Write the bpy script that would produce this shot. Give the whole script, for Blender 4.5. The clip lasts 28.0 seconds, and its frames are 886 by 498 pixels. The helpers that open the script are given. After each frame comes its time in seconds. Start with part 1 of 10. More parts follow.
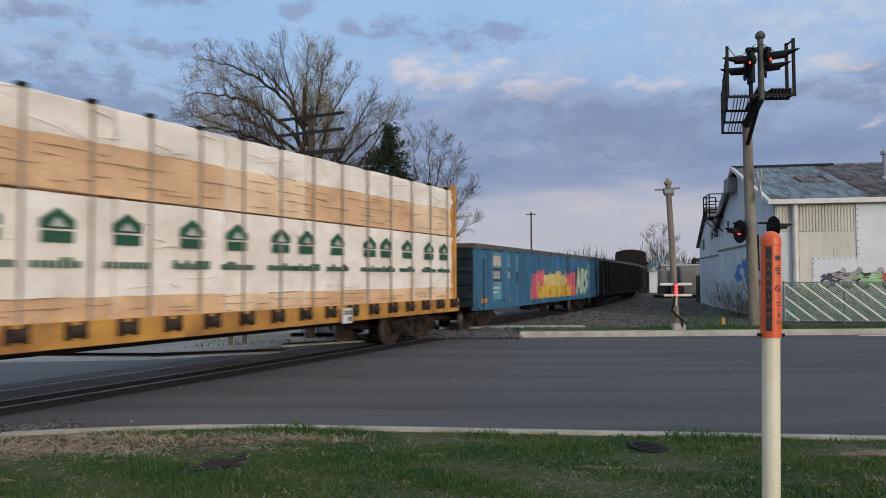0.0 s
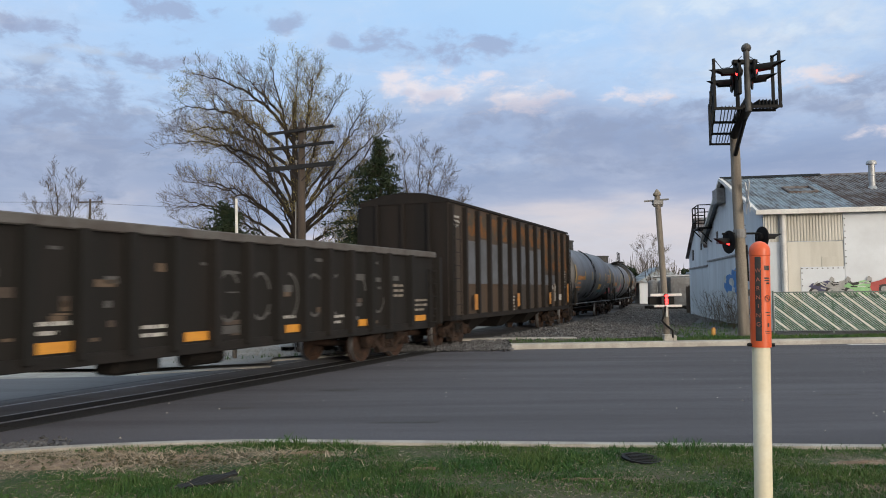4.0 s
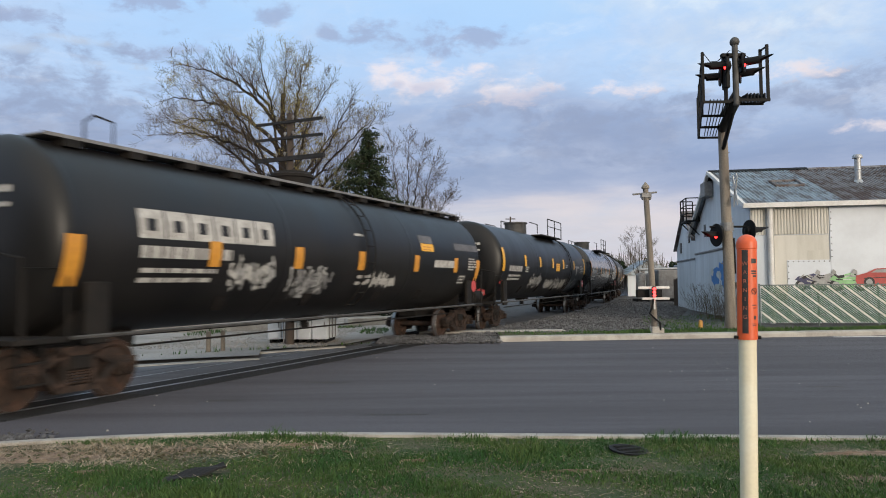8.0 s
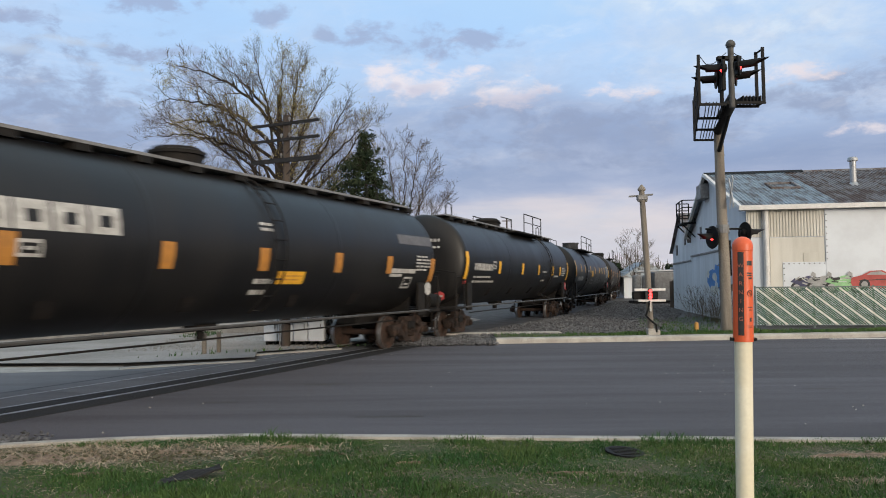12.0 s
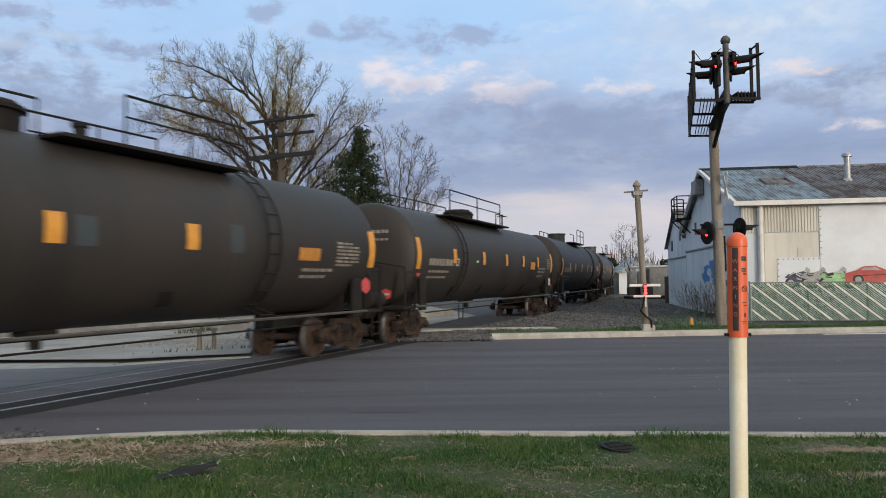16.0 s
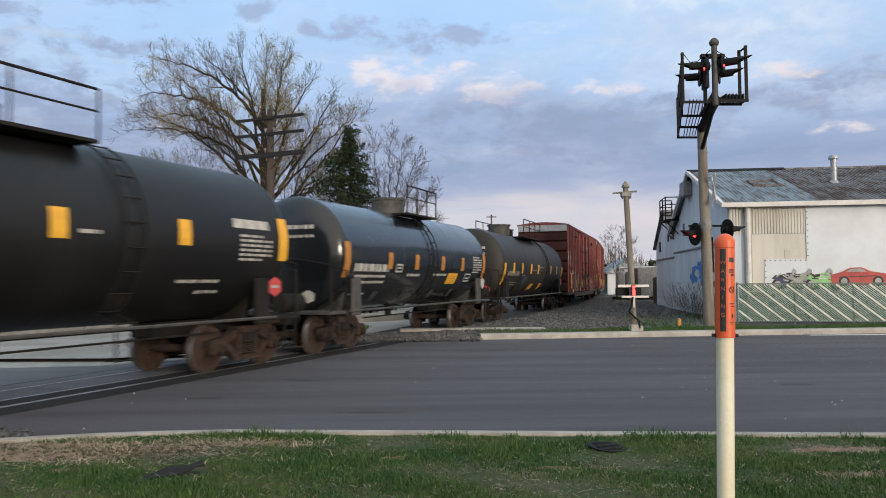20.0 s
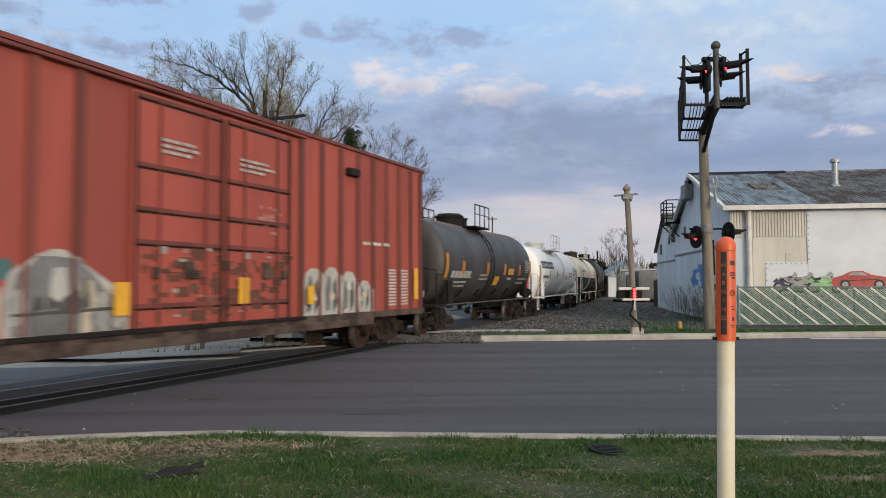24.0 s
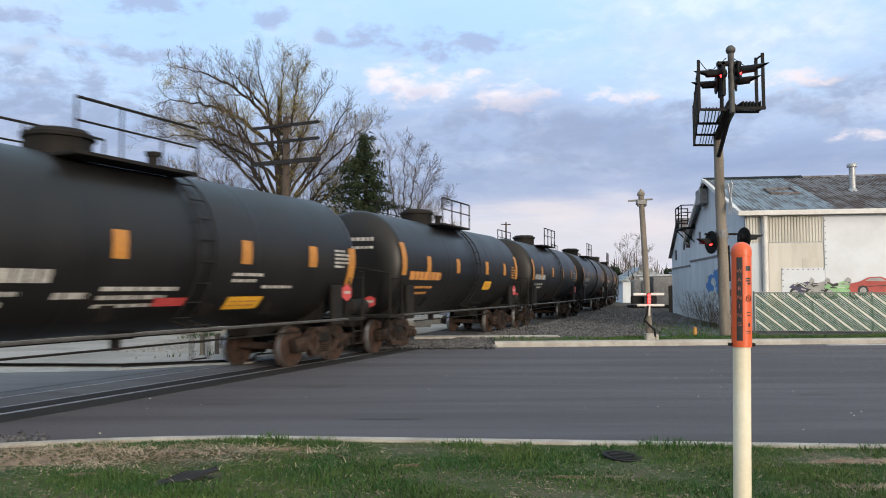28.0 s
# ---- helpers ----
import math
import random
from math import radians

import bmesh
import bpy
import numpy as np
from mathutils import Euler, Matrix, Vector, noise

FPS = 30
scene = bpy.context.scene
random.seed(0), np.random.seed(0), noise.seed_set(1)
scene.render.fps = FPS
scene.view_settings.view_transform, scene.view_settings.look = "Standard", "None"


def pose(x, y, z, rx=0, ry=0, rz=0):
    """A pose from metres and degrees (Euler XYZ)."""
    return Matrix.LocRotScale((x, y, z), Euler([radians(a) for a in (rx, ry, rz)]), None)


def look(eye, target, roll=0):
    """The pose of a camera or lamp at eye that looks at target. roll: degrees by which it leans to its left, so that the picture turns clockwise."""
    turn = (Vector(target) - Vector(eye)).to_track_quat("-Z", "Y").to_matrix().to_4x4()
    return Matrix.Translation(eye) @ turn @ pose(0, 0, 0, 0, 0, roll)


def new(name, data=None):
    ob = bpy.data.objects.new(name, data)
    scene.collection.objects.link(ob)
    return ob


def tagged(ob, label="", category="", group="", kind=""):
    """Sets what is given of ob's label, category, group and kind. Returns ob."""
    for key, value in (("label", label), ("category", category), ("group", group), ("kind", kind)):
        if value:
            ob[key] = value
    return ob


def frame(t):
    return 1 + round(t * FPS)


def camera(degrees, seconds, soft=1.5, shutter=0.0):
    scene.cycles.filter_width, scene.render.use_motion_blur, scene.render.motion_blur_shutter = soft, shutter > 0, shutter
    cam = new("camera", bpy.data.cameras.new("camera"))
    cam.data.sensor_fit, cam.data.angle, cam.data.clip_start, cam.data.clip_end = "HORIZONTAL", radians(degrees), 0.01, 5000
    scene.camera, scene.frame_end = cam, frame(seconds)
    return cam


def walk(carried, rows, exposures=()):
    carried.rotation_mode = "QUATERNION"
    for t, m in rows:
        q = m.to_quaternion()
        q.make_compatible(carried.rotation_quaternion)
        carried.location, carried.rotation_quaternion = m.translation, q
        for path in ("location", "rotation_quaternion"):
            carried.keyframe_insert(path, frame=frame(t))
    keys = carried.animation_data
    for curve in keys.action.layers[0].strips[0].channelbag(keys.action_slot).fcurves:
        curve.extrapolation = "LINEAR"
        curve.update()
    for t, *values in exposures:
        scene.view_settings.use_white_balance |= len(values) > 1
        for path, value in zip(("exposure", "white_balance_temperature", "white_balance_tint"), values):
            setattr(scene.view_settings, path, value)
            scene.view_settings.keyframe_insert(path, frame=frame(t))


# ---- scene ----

# ---------- camera: hand-held on one spot, panning a little ----------
EYE = (0.0, 0.0, 1.783)
cam = camera(61.8, 28.0, soft=1.0, shutter=0.3)
TURNS = [
    (0.0, 92.286, 0.219, 1.589), (0.5, 92.282, 0.366, 1.505), (1.0, 92.262, 0.397, 1.365),
    (1.5, 92.268, 0.358, 1.164), (2.0, 92.405, 0.387, 1.08), (2.5, 92.685, 0.482, 1.02), (3.0, 93.036, 0.516, 0.943),
    (3.5, 93.271, 0.609, 0.938), (5.5, 92.972, 0.849, 0.648), (6.0, 92.838, 0.782, 0.433),
    (6.5, 92.694, 0.682, 0.271), (7.0, 92.626, 0.689, 0.194), (7.5, 92.654, 0.73, 0.097), (8.0, 92.66, 0.607, 0.028),
    (8.5, 92.665, 0.585, 0.034), (9.0, 92.809, 0.501, 0.088), (9.5, 92.948, 0.431, 0.112),
    (10.0, 92.973, 0.45, -0.034), (10.5, 92.819, 0.527, -0.151), (11.0, 92.783, 0.488, -0.16),
    (11.5, 92.821, 0.552, -0.191), (12.0, 92.803, 0.562, -0.254), (12.5, 92.73, 0.5, -0.389),
    (14.5, 92.717, 0.52, -0.526), (15.0, 92.565, 0.652, -0.614), (15.5, 92.481, 0.652, -0.62),
    (16.0, 92.478, 0.627, -0.612), (16.5, 92.489, 0.608, -0.64), (17.0, 92.48, 0.601, -0.874),
    (17.5, 92.575, 0.542, -1.119), (18.0, 92.721, 0.382, -1.268), (18.5, 92.816, 0.278, -1.326),
    (19.0, 92.801, 0.341, -1.333), (19.5, 92.652, 0.457, -1.406), (20.0, 92.466, 0.416, -1.453),
    (20.5, 92.503, 0.348, -1.364), (21.0, 92.676, 0.278, -1.274), (21.5, 92.737, 0.289, -1.286),
    (23.5, 92.633, 0.152, -1.407), (24.0, 92.608, 0.173, -1.397), (24.5, 92.459, 0.179, -1.447),
    (25.0, 92.288, 0.131, -1.475), (25.5, 92.39, 0.06, -1.236), (26.0, 92.787, 0.012, -0.786),
    (26.5, 92.946, 0.114, -0.565), (27.0, 92.992, 0.16, -0.477), (27.5, 93.052, 0.164, -0.403),
    (28.0, 93.033, 0.128, -0.347)]
walk(cam, [(t, pose(*EYE, rx, ry, rz)) for t, rx, ry, rz in TURNS], exposures=[(0.0, -0.42, 6100, 5), (1.0, -0.24, 6450, 5), (2.0, -0.12, 6500, 5), (3.0, -0.08, 6500, 5), (5.5, -0.02, 6500, 5), (8.0, 0.0, 6500, 5), (12.0, -0.02, 6500, 5), (16.0, -0.08, 6500, 5), (18.0, -0.1, 6500, 5), (20.0, 0.0, 6500, 5), (21.0, 0.02, 6500, 5), (23.0, -0.1, 6500, 5), (24.0, -0.16, 6500, 5), (25.0, -0.14, 6500, 5), (26.0, -0.48, 6100, 5), (27.0, -0.18, 6500, 5), (28.0, 0.22, 6500, 5)])

# ---------- world, sun ----------
SUN_EL, SUN_AZ = radians(8), radians(150)      # azimuth clockwise from +Y


def make_world():
    w = bpy.data.worlds.new("evening_sky")
    scene.world = w
    w.use_nodes = True
    nt = w.node_tree
    nt.nodes.clear()
    N, L = nt.nodes.new, nt.links.new
    out, bg = N("ShaderNodeOutputWorld"), N("ShaderNodeBackground")
    L(bg.outputs[0], out.inputs[0])
    sky = N("ShaderNodeTexSky")
    sky.sky_type, sky.sun_disc = "NISHITA", False
    sky.sun_elevation, sky.sun_rotation = SUN_EL, SUN_AZ
    sky.air_density, sky.dust_density, sky.ozone_density = 1.0, 1.5, 1.0
    co, sep = N("ShaderNodeTexCoord"), N("ShaderNodeSeparateXYZ")
    L(co.outputs["Generated"], sep.inputs[0])

    def math_node(op, a, b=None, clamp=False):
        n = N("ShaderNodeMath")
        n.operation, n.use_clamp = op, clamp
        for i, v in enumerate((a, b)):
            if v is None:
                continue
            if isinstance(v, (int, float)):
                n.inputs[i].default_value = v
            else:
                L(v, n.inputs[i])
        return n.outputs[0]

    # flat cloud layer: direction divided by height, so that clouds flatten to the horizon
    up = math_node("ADD", math_node("MAXIMUM", sep.outputs["Z"], 0.0), 0.16)
    comb = N("ShaderNodeCombineXYZ")
    L(math_node("DIVIDE", sep.outputs["X"], up), comb.inputs[0])
    L(math_node("DIVIDE", sep.outputs["Y"], up), comb.inputs[1])

    def cloud(scale, detail, rough, offset, lo, hi, warp=0.4):
        mp = N("ShaderNodeMapping")
        mp.inputs["Location"].default_value = offset
        L(comb.outputs[0], mp.inputs[0])
        n = N("ShaderNodeTexNoise")
        n.inputs["Scale"].default_value, n.inputs["Detail"].default_value = scale, detail
        n.inputs["Roughness"].default_value, n.inputs["Distortion"].default_value = rough, warp
        L(mp.outputs[0], n.inputs["Vector"])
        r = N("ShaderNodeMapRange")
        r.interpolation_type = "SMOOTHSTEP"
        r.inputs["From Min"].default_value, r.inputs["From Max"].default_value = lo, hi
        L(n.outputs["Fac"], r.inputs["Value"])
        return r.outputs[0]

    def mix(fac, a, b):
        n = N("ShaderNodeMix")
        n.data_type = "RGBA"
        L(fac, n.inputs["Factor"])
        for sock, v in ((n.inputs[6], a), (n.inputs[7], b)):
            if isinstance(v, tuple):
                sock.default_value = (*v, 1)
            else:
                L(v, sock)
        return n.outputs[2]

    # broad bands of cloud by height, bent by slow noise
    bend = cloud(0.75, 7, 0.5, (2.6, 0.7, 0), 0.0, 1.0)
    zz = math_node("ADD", sep.outputs["Z"], math_node("MULTIPLY", math_node("SUBTRACT", bend, 0.5), 0.16))
    ramp = N("ShaderNodeValToRGB")
    el = ramp.color_ramp.elements
    el[0].position, el[0].color = 0.0, (0.60, 0.55, 0.64, 1)
    el[1].position, el[1].color = 1.0, (0.62, 0.76, 0.94, 1)
    for pos, c in ((0.05, (0.58, 0.56, 0.70)), (0.10, (0.36, 0.40, 0.62)), (0.165, (0.27, 0.33, 0.56)), (0.215, (0.34, 0.42, 0.68)), (0.26, (0.44, 0.58, 0.90)), (0.34, (0.42, 0.61, 0.98)), (0.50, (0.48, 0.67, 0.96))):
        el.new(pos).color = (*c, 1)
    L(zz, ramp.inputs[0])
    nish = N("ShaderNodeMix")
    nish.data_type = "RGBA"
    nish.inputs["Factor"].default_value = 0.9
    sc = N("ShaderNodeVectorMath")
    sc.operation = "SCALE"
    sc.inputs["Scale"].default_value = 0.10
    L(sky.outputs[0], sc.inputs[0])
    L(sc.outputs[0], nish.inputs[6])
    L(ramp.outputs[0], nish.inputs[7])
    col = nish.outputs[2]

    def band(lo, mid, hi):
        up_ = N("ShaderNodeMapRange")
        up_.interpolation_type = "SMOOTHSTEP"
        up_.inputs["From Min"].default_value, up_.inputs["From Max"].default_value = lo, mid
        L(zz, up_.inputs["Value"])
        dn = N("ShaderNodeMapRange")
        dn.interpolation_type = "SMOOTHSTEP"
        dn.inputs["From Min"].default_value, dn.inputs["From Max"].default_value = hi, mid
        L(zz, dn.inputs["Value"])
        return math_node("MULTIPLY", up_.outputs[0], dn.outputs[0])

    # single clouds: azimuth and height of the middle, half width and height
    az = math_node("ARCTAN2", sep.outputs["X"], sep.outputs["Y"])
    flat = N("ShaderNodeCombineXYZ")
    L(az, flat.inputs[0])
    L(math_node("MULTIPLY", sep.outputs["Z"], 1.9), flat.inputs[1])
    edge = N("ShaderNodeTexNoise")
    edge.inputs["Scale"].default_value, edge.inputs["Detail"].default_value = 19.0, 9
    edge.inputs["Roughness"].default_value, edge.inputs["Distortion"].default_value = 0.6, 0.25
    L(flat.outputs[0], edge.inputs["Vector"])
    rough_edge = edge.outputs["Fac"]

    def blob(a0, z0, ra, rz, soft=0.7, ragged=2.4):
        u = math_node("DIVIDE", math_node("SUBTRACT", az, a0), ra)
        v = math_node("DIVIDE", math_node("SUBTRACT", sep.outputs["Z"], z0), rz)
        d = math_node("ADD", math_node("MULTIPLY", u, u), math_node("MULTIPLY", v, v))
        e = math_node("ADD", math_node("SUBTRACT", 1.0, d), math_node("MULTIPLY", math_node("SUBTRACT", rough_edge, 0.5), ragged))
        r = N("ShaderNodeMapRange")
        r.interpolation_type = "SMOOTHSTEP"
        r.inputs["From Min"].default_value, r.inputs["From Max"].default_value = 0.0, soft
        L(e, r.inputs["Value"])
        return r.outputs[0]

    def many(items, **kw):
        acc = None
        for it in items:
            m = blob(*it, **kw)
            acc = m if acc is None else math_node("MAXIMUM", acc, m)
        return acc

    thin = cloud(2.2, 8, 0.62, (0.3, 7.0, 1), 0.40, 0.75)
    low = cloud(1.0, 7, 0.6, (1.0, 9.0, 2), 0.42, 0.62)
    small = cloud(2.0, 8, 0.58, (7.7, 3.0, 5), 0.54, 0.64)
    col = mix(math_node("MULTIPLY", thin, 0.28), col, (0.62, 0.64, 0.80))
    col = mix(math_node("MULTIPLY", math_node("MULTIPLY", low, band(-0.06, 0.06, 0.13)), 0.6), col, (0.68, 0.60, 0.66))
    deck = many(((-0.50, 0.212, 0.27, 0.095), (0.18, 0.195, 0.22, 0.050), (0.34, 0.218, 0.14, 0.030), (0.50, 0.222, 0.10, 0.038), (0.10, 0.222, 0.10, 0.030), (-0.16, 0.18, 0.14, 0.04)), soft=1.6, ragged=7.0)
    haze = many(((0.42, 0.30, 0.20, 0.085), (0.30, 0.36, 0.14, 0.05)), soft=1.6, ragged=2.5)
    col = mix(math_node("MULTIPLY", haze, 0.55), col, (0.66, 0.70, 0.82))
    col = mix(math_node("MULTIPLY", deck, 0.80), col, (0.275, 0.325, 0.51))
    glint = many(((-0.538, 0.275, 0.06, 0.008), (-0.471, 0.290, 0.05, 0.006), (-0.40, 0.266, 0.07, 0.006), (0.42, 0.302, 0.09, 0.012), (0.17, 0.324, 0.06, 0.009), (0.38, 0.345, 0.10, 0.02)), soft=2.0, ragged=7.0)
    col = mix(math_node("MULTIPLY", glint, 0.30), col, (0.74, 0.80, 0.94))
    puffs = many(((-0.033, 0.266, 0.070, 0.030), (-0.079, 0.284, 0.036, 0.012), (0.094, 0.254, 0.072, 0.024), (0.247, 0.246, 0.06, 0.013), (0.456, 0.249, 0.065, 0.014), (0.516, 0.177, 0.04, 0.010), (0.045, 0.279, 0.036, 0.012)), soft=1.7, ragged=7.0)
    col = mix(math_node("MULTIPLY", puffs, 0.70), col, (0.84, 0.72, 0.78))
    hollow = many(((-0.02, 0.258, 0.026, 0.012), (0.12, 0.243, 0.06, 0.014), (-0.06, 0.262, 0.012, 0.006)), soft=1.6, ragged=6.0)
    col = mix(math_node("MULTIPLY", hollow, 0.5), col, (0.40, 0.42, 0.62))
    bits = many(((-0.001, 0.314, 0.112, 0.023), (-0.105, 0.325, 0.032, 0.017), (0.065, 0.320, 0.046, 0.013), (-0.401, 0.343, 0.082, 0.020), (-0.231, 0.344, 0.040, 0.019), (-0.151, 0.324, 0.020, 0.011), (-0.345, 0.284, 0.06, 0.016), (-0.526, 0.307, 0.05, 0.013)), soft=1.4, ragged=6.5)
    col = mix(math_node("MULTIPLY", bits, 0.74), col, (0.31, 0.36, 0.57))
    col = mix(math_node("MULTIPLY", math_node("MULTIPLY", small, band(0.36, 0.46, 0.80)), 0.7), col, (0.36, 0.42, 0.62))
    mott = cloud(4.2, 10, 0.66, (4.1, 2.2, 3), 0.47, 0.62)
    col = mix(math_node("MULTIPLY", math_node("MULTIPLY", mott, band(0.06, 0.20, 0.42)), 0.22), col, (0.34, 0.39, 0.57))
    wisp = cloud(3.4, 10, 0.66, (8.1, 1.2, 6), 0.50, 0.66)
    col = mix(math_node("MULTIPLY", math_node("MULTIPLY", wisp, band(0.10, 0.26, 0.60)), 0.16), col, (0.82, 0.78, 0.86))
    # a little more light low over the far side
    gain = N("ShaderNodeVectorMath")
    gain.operation = "MULTIPLY"
    gain.inputs[1].default_value = (1.17, 1.175, 1.115)
    L(col, gain.inputs[0])
    col = gain.outputs[0]
    # the bright evening side of the sky, round the low sun behind the camera
    dot = N("ShaderNodeVectorMath")
    dot.operation = "DOT_PRODUCT"
    dot.inputs[1].default_value = (math.sin(SUN_AZ) * 0.94, math.cos(SUN_AZ) * 0.94, 0.34)
    L(co.outputs["Generated"], dot.inputs[0])
    west = N("ShaderNodeMapRange")
    west.interpolation_type = "SMOOTHSTEP"
    west.inputs["From Min"].default_value, west.inputs["From Max"].default_value = 0.0, 1.0
    L(dot.outputs["Value"], west.inputs["Value"])
    col = mix(west.outputs[0], col, (1.40, 1.26, 1.16))
    L(col, bg.inputs[0])
    bg.inputs[1].default_value = 1.0


make_world()
sun = new("sun", bpy.data.lights.new("sun", "SUN"))
sun.data.energy, sun.data.angle, sun.data.color = 1.9, radians(10), (1.0, 0.84, 0.70)
sun_from = Vector((math.sin(SUN_AZ) * math.cos(SUN_EL), math.cos(SUN_AZ) * math.cos(SUN_EL), math.sin(SUN_EL)))
sun.matrix_world = look(sun_from * 60, (0, 0, 0))
scene.view_settings.exposure = 0.0

# ---------- materials ----------


def mat(name, c1, c2=None, rough=0.6, metal=0.0, scale=3.0, bump=0.0, bscale=60.0, streak=0.0, fine=0.25, spread=0.15, coat=0.0, shine=0.5, stretch=None):
    """Painted or raw surface: two tones in broad patches, fine grain, optional run-down streaks and relief."""
    m = bpy.data.materials.new(name)
    m.use_nodes = True
    nt = m.node_tree
    N, L = nt.nodes.new, nt.links.new
    b = nt.nodes["Principled BSDF"]
    c2 = c2 or tuple(v * 0.75 for v in c1)
    co, info = N("ShaderNodeTexCoord"), N("ShaderNodeObjectInfo")
    add = N("ShaderNodeVectorMath")
    add.operation = "MULTIPLY_ADD"
    add.inputs[1].default_value = (1, 1, 1)
    shift = N("ShaderNodeCombineXYZ")
    mul = N("ShaderNodeMath")
    mul.operation, mul.inputs[1].default_value = "MULTIPLY", 37.0
    L(info.outputs["Random"], mul.inputs[0])
    for i in range(3):
        L(mul.outputs[0], shift.inputs[i])
    L(co.outputs["Object"], add.inputs[0])
    L(shift.outputs[0], add.inputs[2])
    mp = N("ShaderNodeMapping")
    mp.inputs["Scale"].default_value = stretch or (1, 1, 0.15 if streak else 1)
    L(add.outputs[0], mp.inputs[0])
    n1, n2 = N("ShaderNodeTexNoise"), N("ShaderNodeTexNoise")
    n1.inputs["Scale"].default_value, n1.inputs["Detail"].default_value, n1.inputs["Roughness"].default_value = scale, 6, 0.62
    n2.inputs["Scale"].default_value, n2.inputs["Detail"].default_value = bscale, 4
    L(mp.outputs[0], n1.inputs["Vector"])
    L(add.outputs[0], n2.inputs["Vector"])
    r = N("ShaderNodeMapRange")
    r.interpolation_type = "SMOOTHSTEP"
    r.inputs["From Min"].default_value, r.inputs["From Max"].default_value = 0.5 - spread, 0.5 + spread
    L(n1.outputs["Fac"], r.inputs["Value"])
    mx = N("ShaderNodeMix")
    mx.data_type = "RGBA"
    mx.inputs[6].default_value, mx.inputs[7].default_value = (*c1, 1), (*c2, 1)
    L(r.outputs[0], mx.inputs["Factor"])
    hue = N("ShaderNodeHueSaturation")
    fr = N("ShaderNodeMapRange")
    fr.inputs["From Min"].default_value, fr.inputs["From Max"].default_value = 0.25, 0.75
    fr.inputs["To Min"].default_value, fr.inputs["To Max"].default_value = 1 - fine, 1 + fine
    L(n2.outputs["Fac"], fr.inputs["Value"])
    L(fr.outputs[0], hue.inputs["Value"])
    L(mx.outputs[2], hue.inputs["Color"])
    L(hue.outputs[0], b.inputs["Base Color"])
    rr = N("ShaderNodeMapRange")
    rr.inputs["To Min"].default_value, rr.inputs["To Max"].default_value = max(rough - 0.12, 0.03), min(rough + 0.15, 1)
    L(n1.outputs["Fac"], rr.inputs["Value"])
    L(rr.outputs[0], b.inputs["Roughness"])
    b.inputs["Metallic"].default_value = metal
    b.inputs["Specular IOR Level"].default_value = shine
    b.inputs["Coat Weight"].default_value = coat
    if bump:
        bp = N("ShaderNodeBump")
        bp.inputs["Strength"].default_value, bp.inputs["Distance"].default_value = bump, 0.02
        L(n2.outputs["Fac"], bp.inputs["Height"])
        L(bp.outputs[0], b.inputs["Normal"])
    return m


def glow(name, c, strength):
    m = bpy.data.materials.new(name)
    m.use_nodes = True
    b = m.node_tree.nodes["Principled BSDF"]
    b.inputs["Base Color"].default_value = (*c, 1)
    b.inputs["Emission Color"].default_value = (*c, 1)
    b.inputs["Emission Strength"].default_value = strength
    return m


ASPHALT = mat("asphalt", (0.084, 0.079, 0.091), (0.057, 0.054, 0.062), 0.85, scale=0.9, bump=0.4, bscale=90, fine=0.45, stretch=(0.08, 1.0, 1.0), spread=0.16)
# Lighter, bluer asphalt: the sky's grazing reflection is painted into its colour.
SHEENASPHALT = mat("sheen_asphalt", (0.155, 0.155, 0.165), (0.115, 0.113, 0.118), 0.8, scale=0.8, bump=0.3, bscale=80, fine=0.3, stretch=(0.15, 1.0, 1.0))
OLDPATCH = mat("tar_stain", (0.040, 0.038, 0.038), (0.055, 0.052, 0.051), 0.8, scale=3, bump=0.3)
CONCRETE = mat("concrete", (0.42, 0.40, 0.36), (0.30, 0.28, 0.25), 0.9, scale=2, bump=0.25, bscale=70)
PALE_LOT = mat("pale_gravel_lot", (0.36, 0.33, 0.30), (0.25, 0.23, 0.20), 0.95, scale=0.5, bump=0.4, bscale=30)
SOIL = mat("soil", (0.085, 0.075, 0.045), (0.055, 0.06, 0.025), 0.95, scale=1.2, bump=0.5, bscale=40)
LAWN = mat("lawn_soil", (0.030, 0.052, 0.016), (0.085, 0.070, 0.042), 0.95, scale=1.6, bump=0.5, bscale=50)
PALESOIL = mat("bare_soil", (0.27, 0.195, 0.145), (0.12, 0.085, 0.060), 0.95, scale=3.0, bump=0.6, bscale=45, fine=0.4)
GRASS = mat("grass_blade", (0.032, 0.090, 0.022), (0.078, 0.124, 0.034), 0.7, scale=1.1, bscale=20, spread=0.16, shine=0.25)
STRAW = mat("dry_straw", (0.40, 0.33, 0.24), (0.22, 0.165, 0.11), 0.9, scale=4)
BALLAST = mat("ballast", (0.085, 0.084, 0.086), (0.048, 0.046, 0.046), 0.95, scale=1.5, bump=0.9, bscale=25, fine=0.5)
STONE = mat("ballast_stone", (0.135, 0.134, 0.138), (0.060, 0.058, 0.058), 0.95, scale=3, bscale=8, fine=0.5)
RUBBER = mat("crossing_rubber", (0.016, 0.0155, 0.0155), (0.026, 0.025, 0.024), 0.8, scale=2, bump=0.3, shine=0.3)
RAIL = mat("rail_steel", (0.10, 0.055, 0.035), (0.06, 0.04, 0.03), 0.7, 0.3, scale=6)
RAILHEAD = mat("rail_head", (0.34, 0.34, 0.35), (0.22, 0.215, 0.21), 0.38, 0.8, scale=8)
TIE = mat("tie_wood", (0.075, 0.055, 0.042), (0.045, 0.035, 0.03), 0.9, scale=5, bump=0.5)
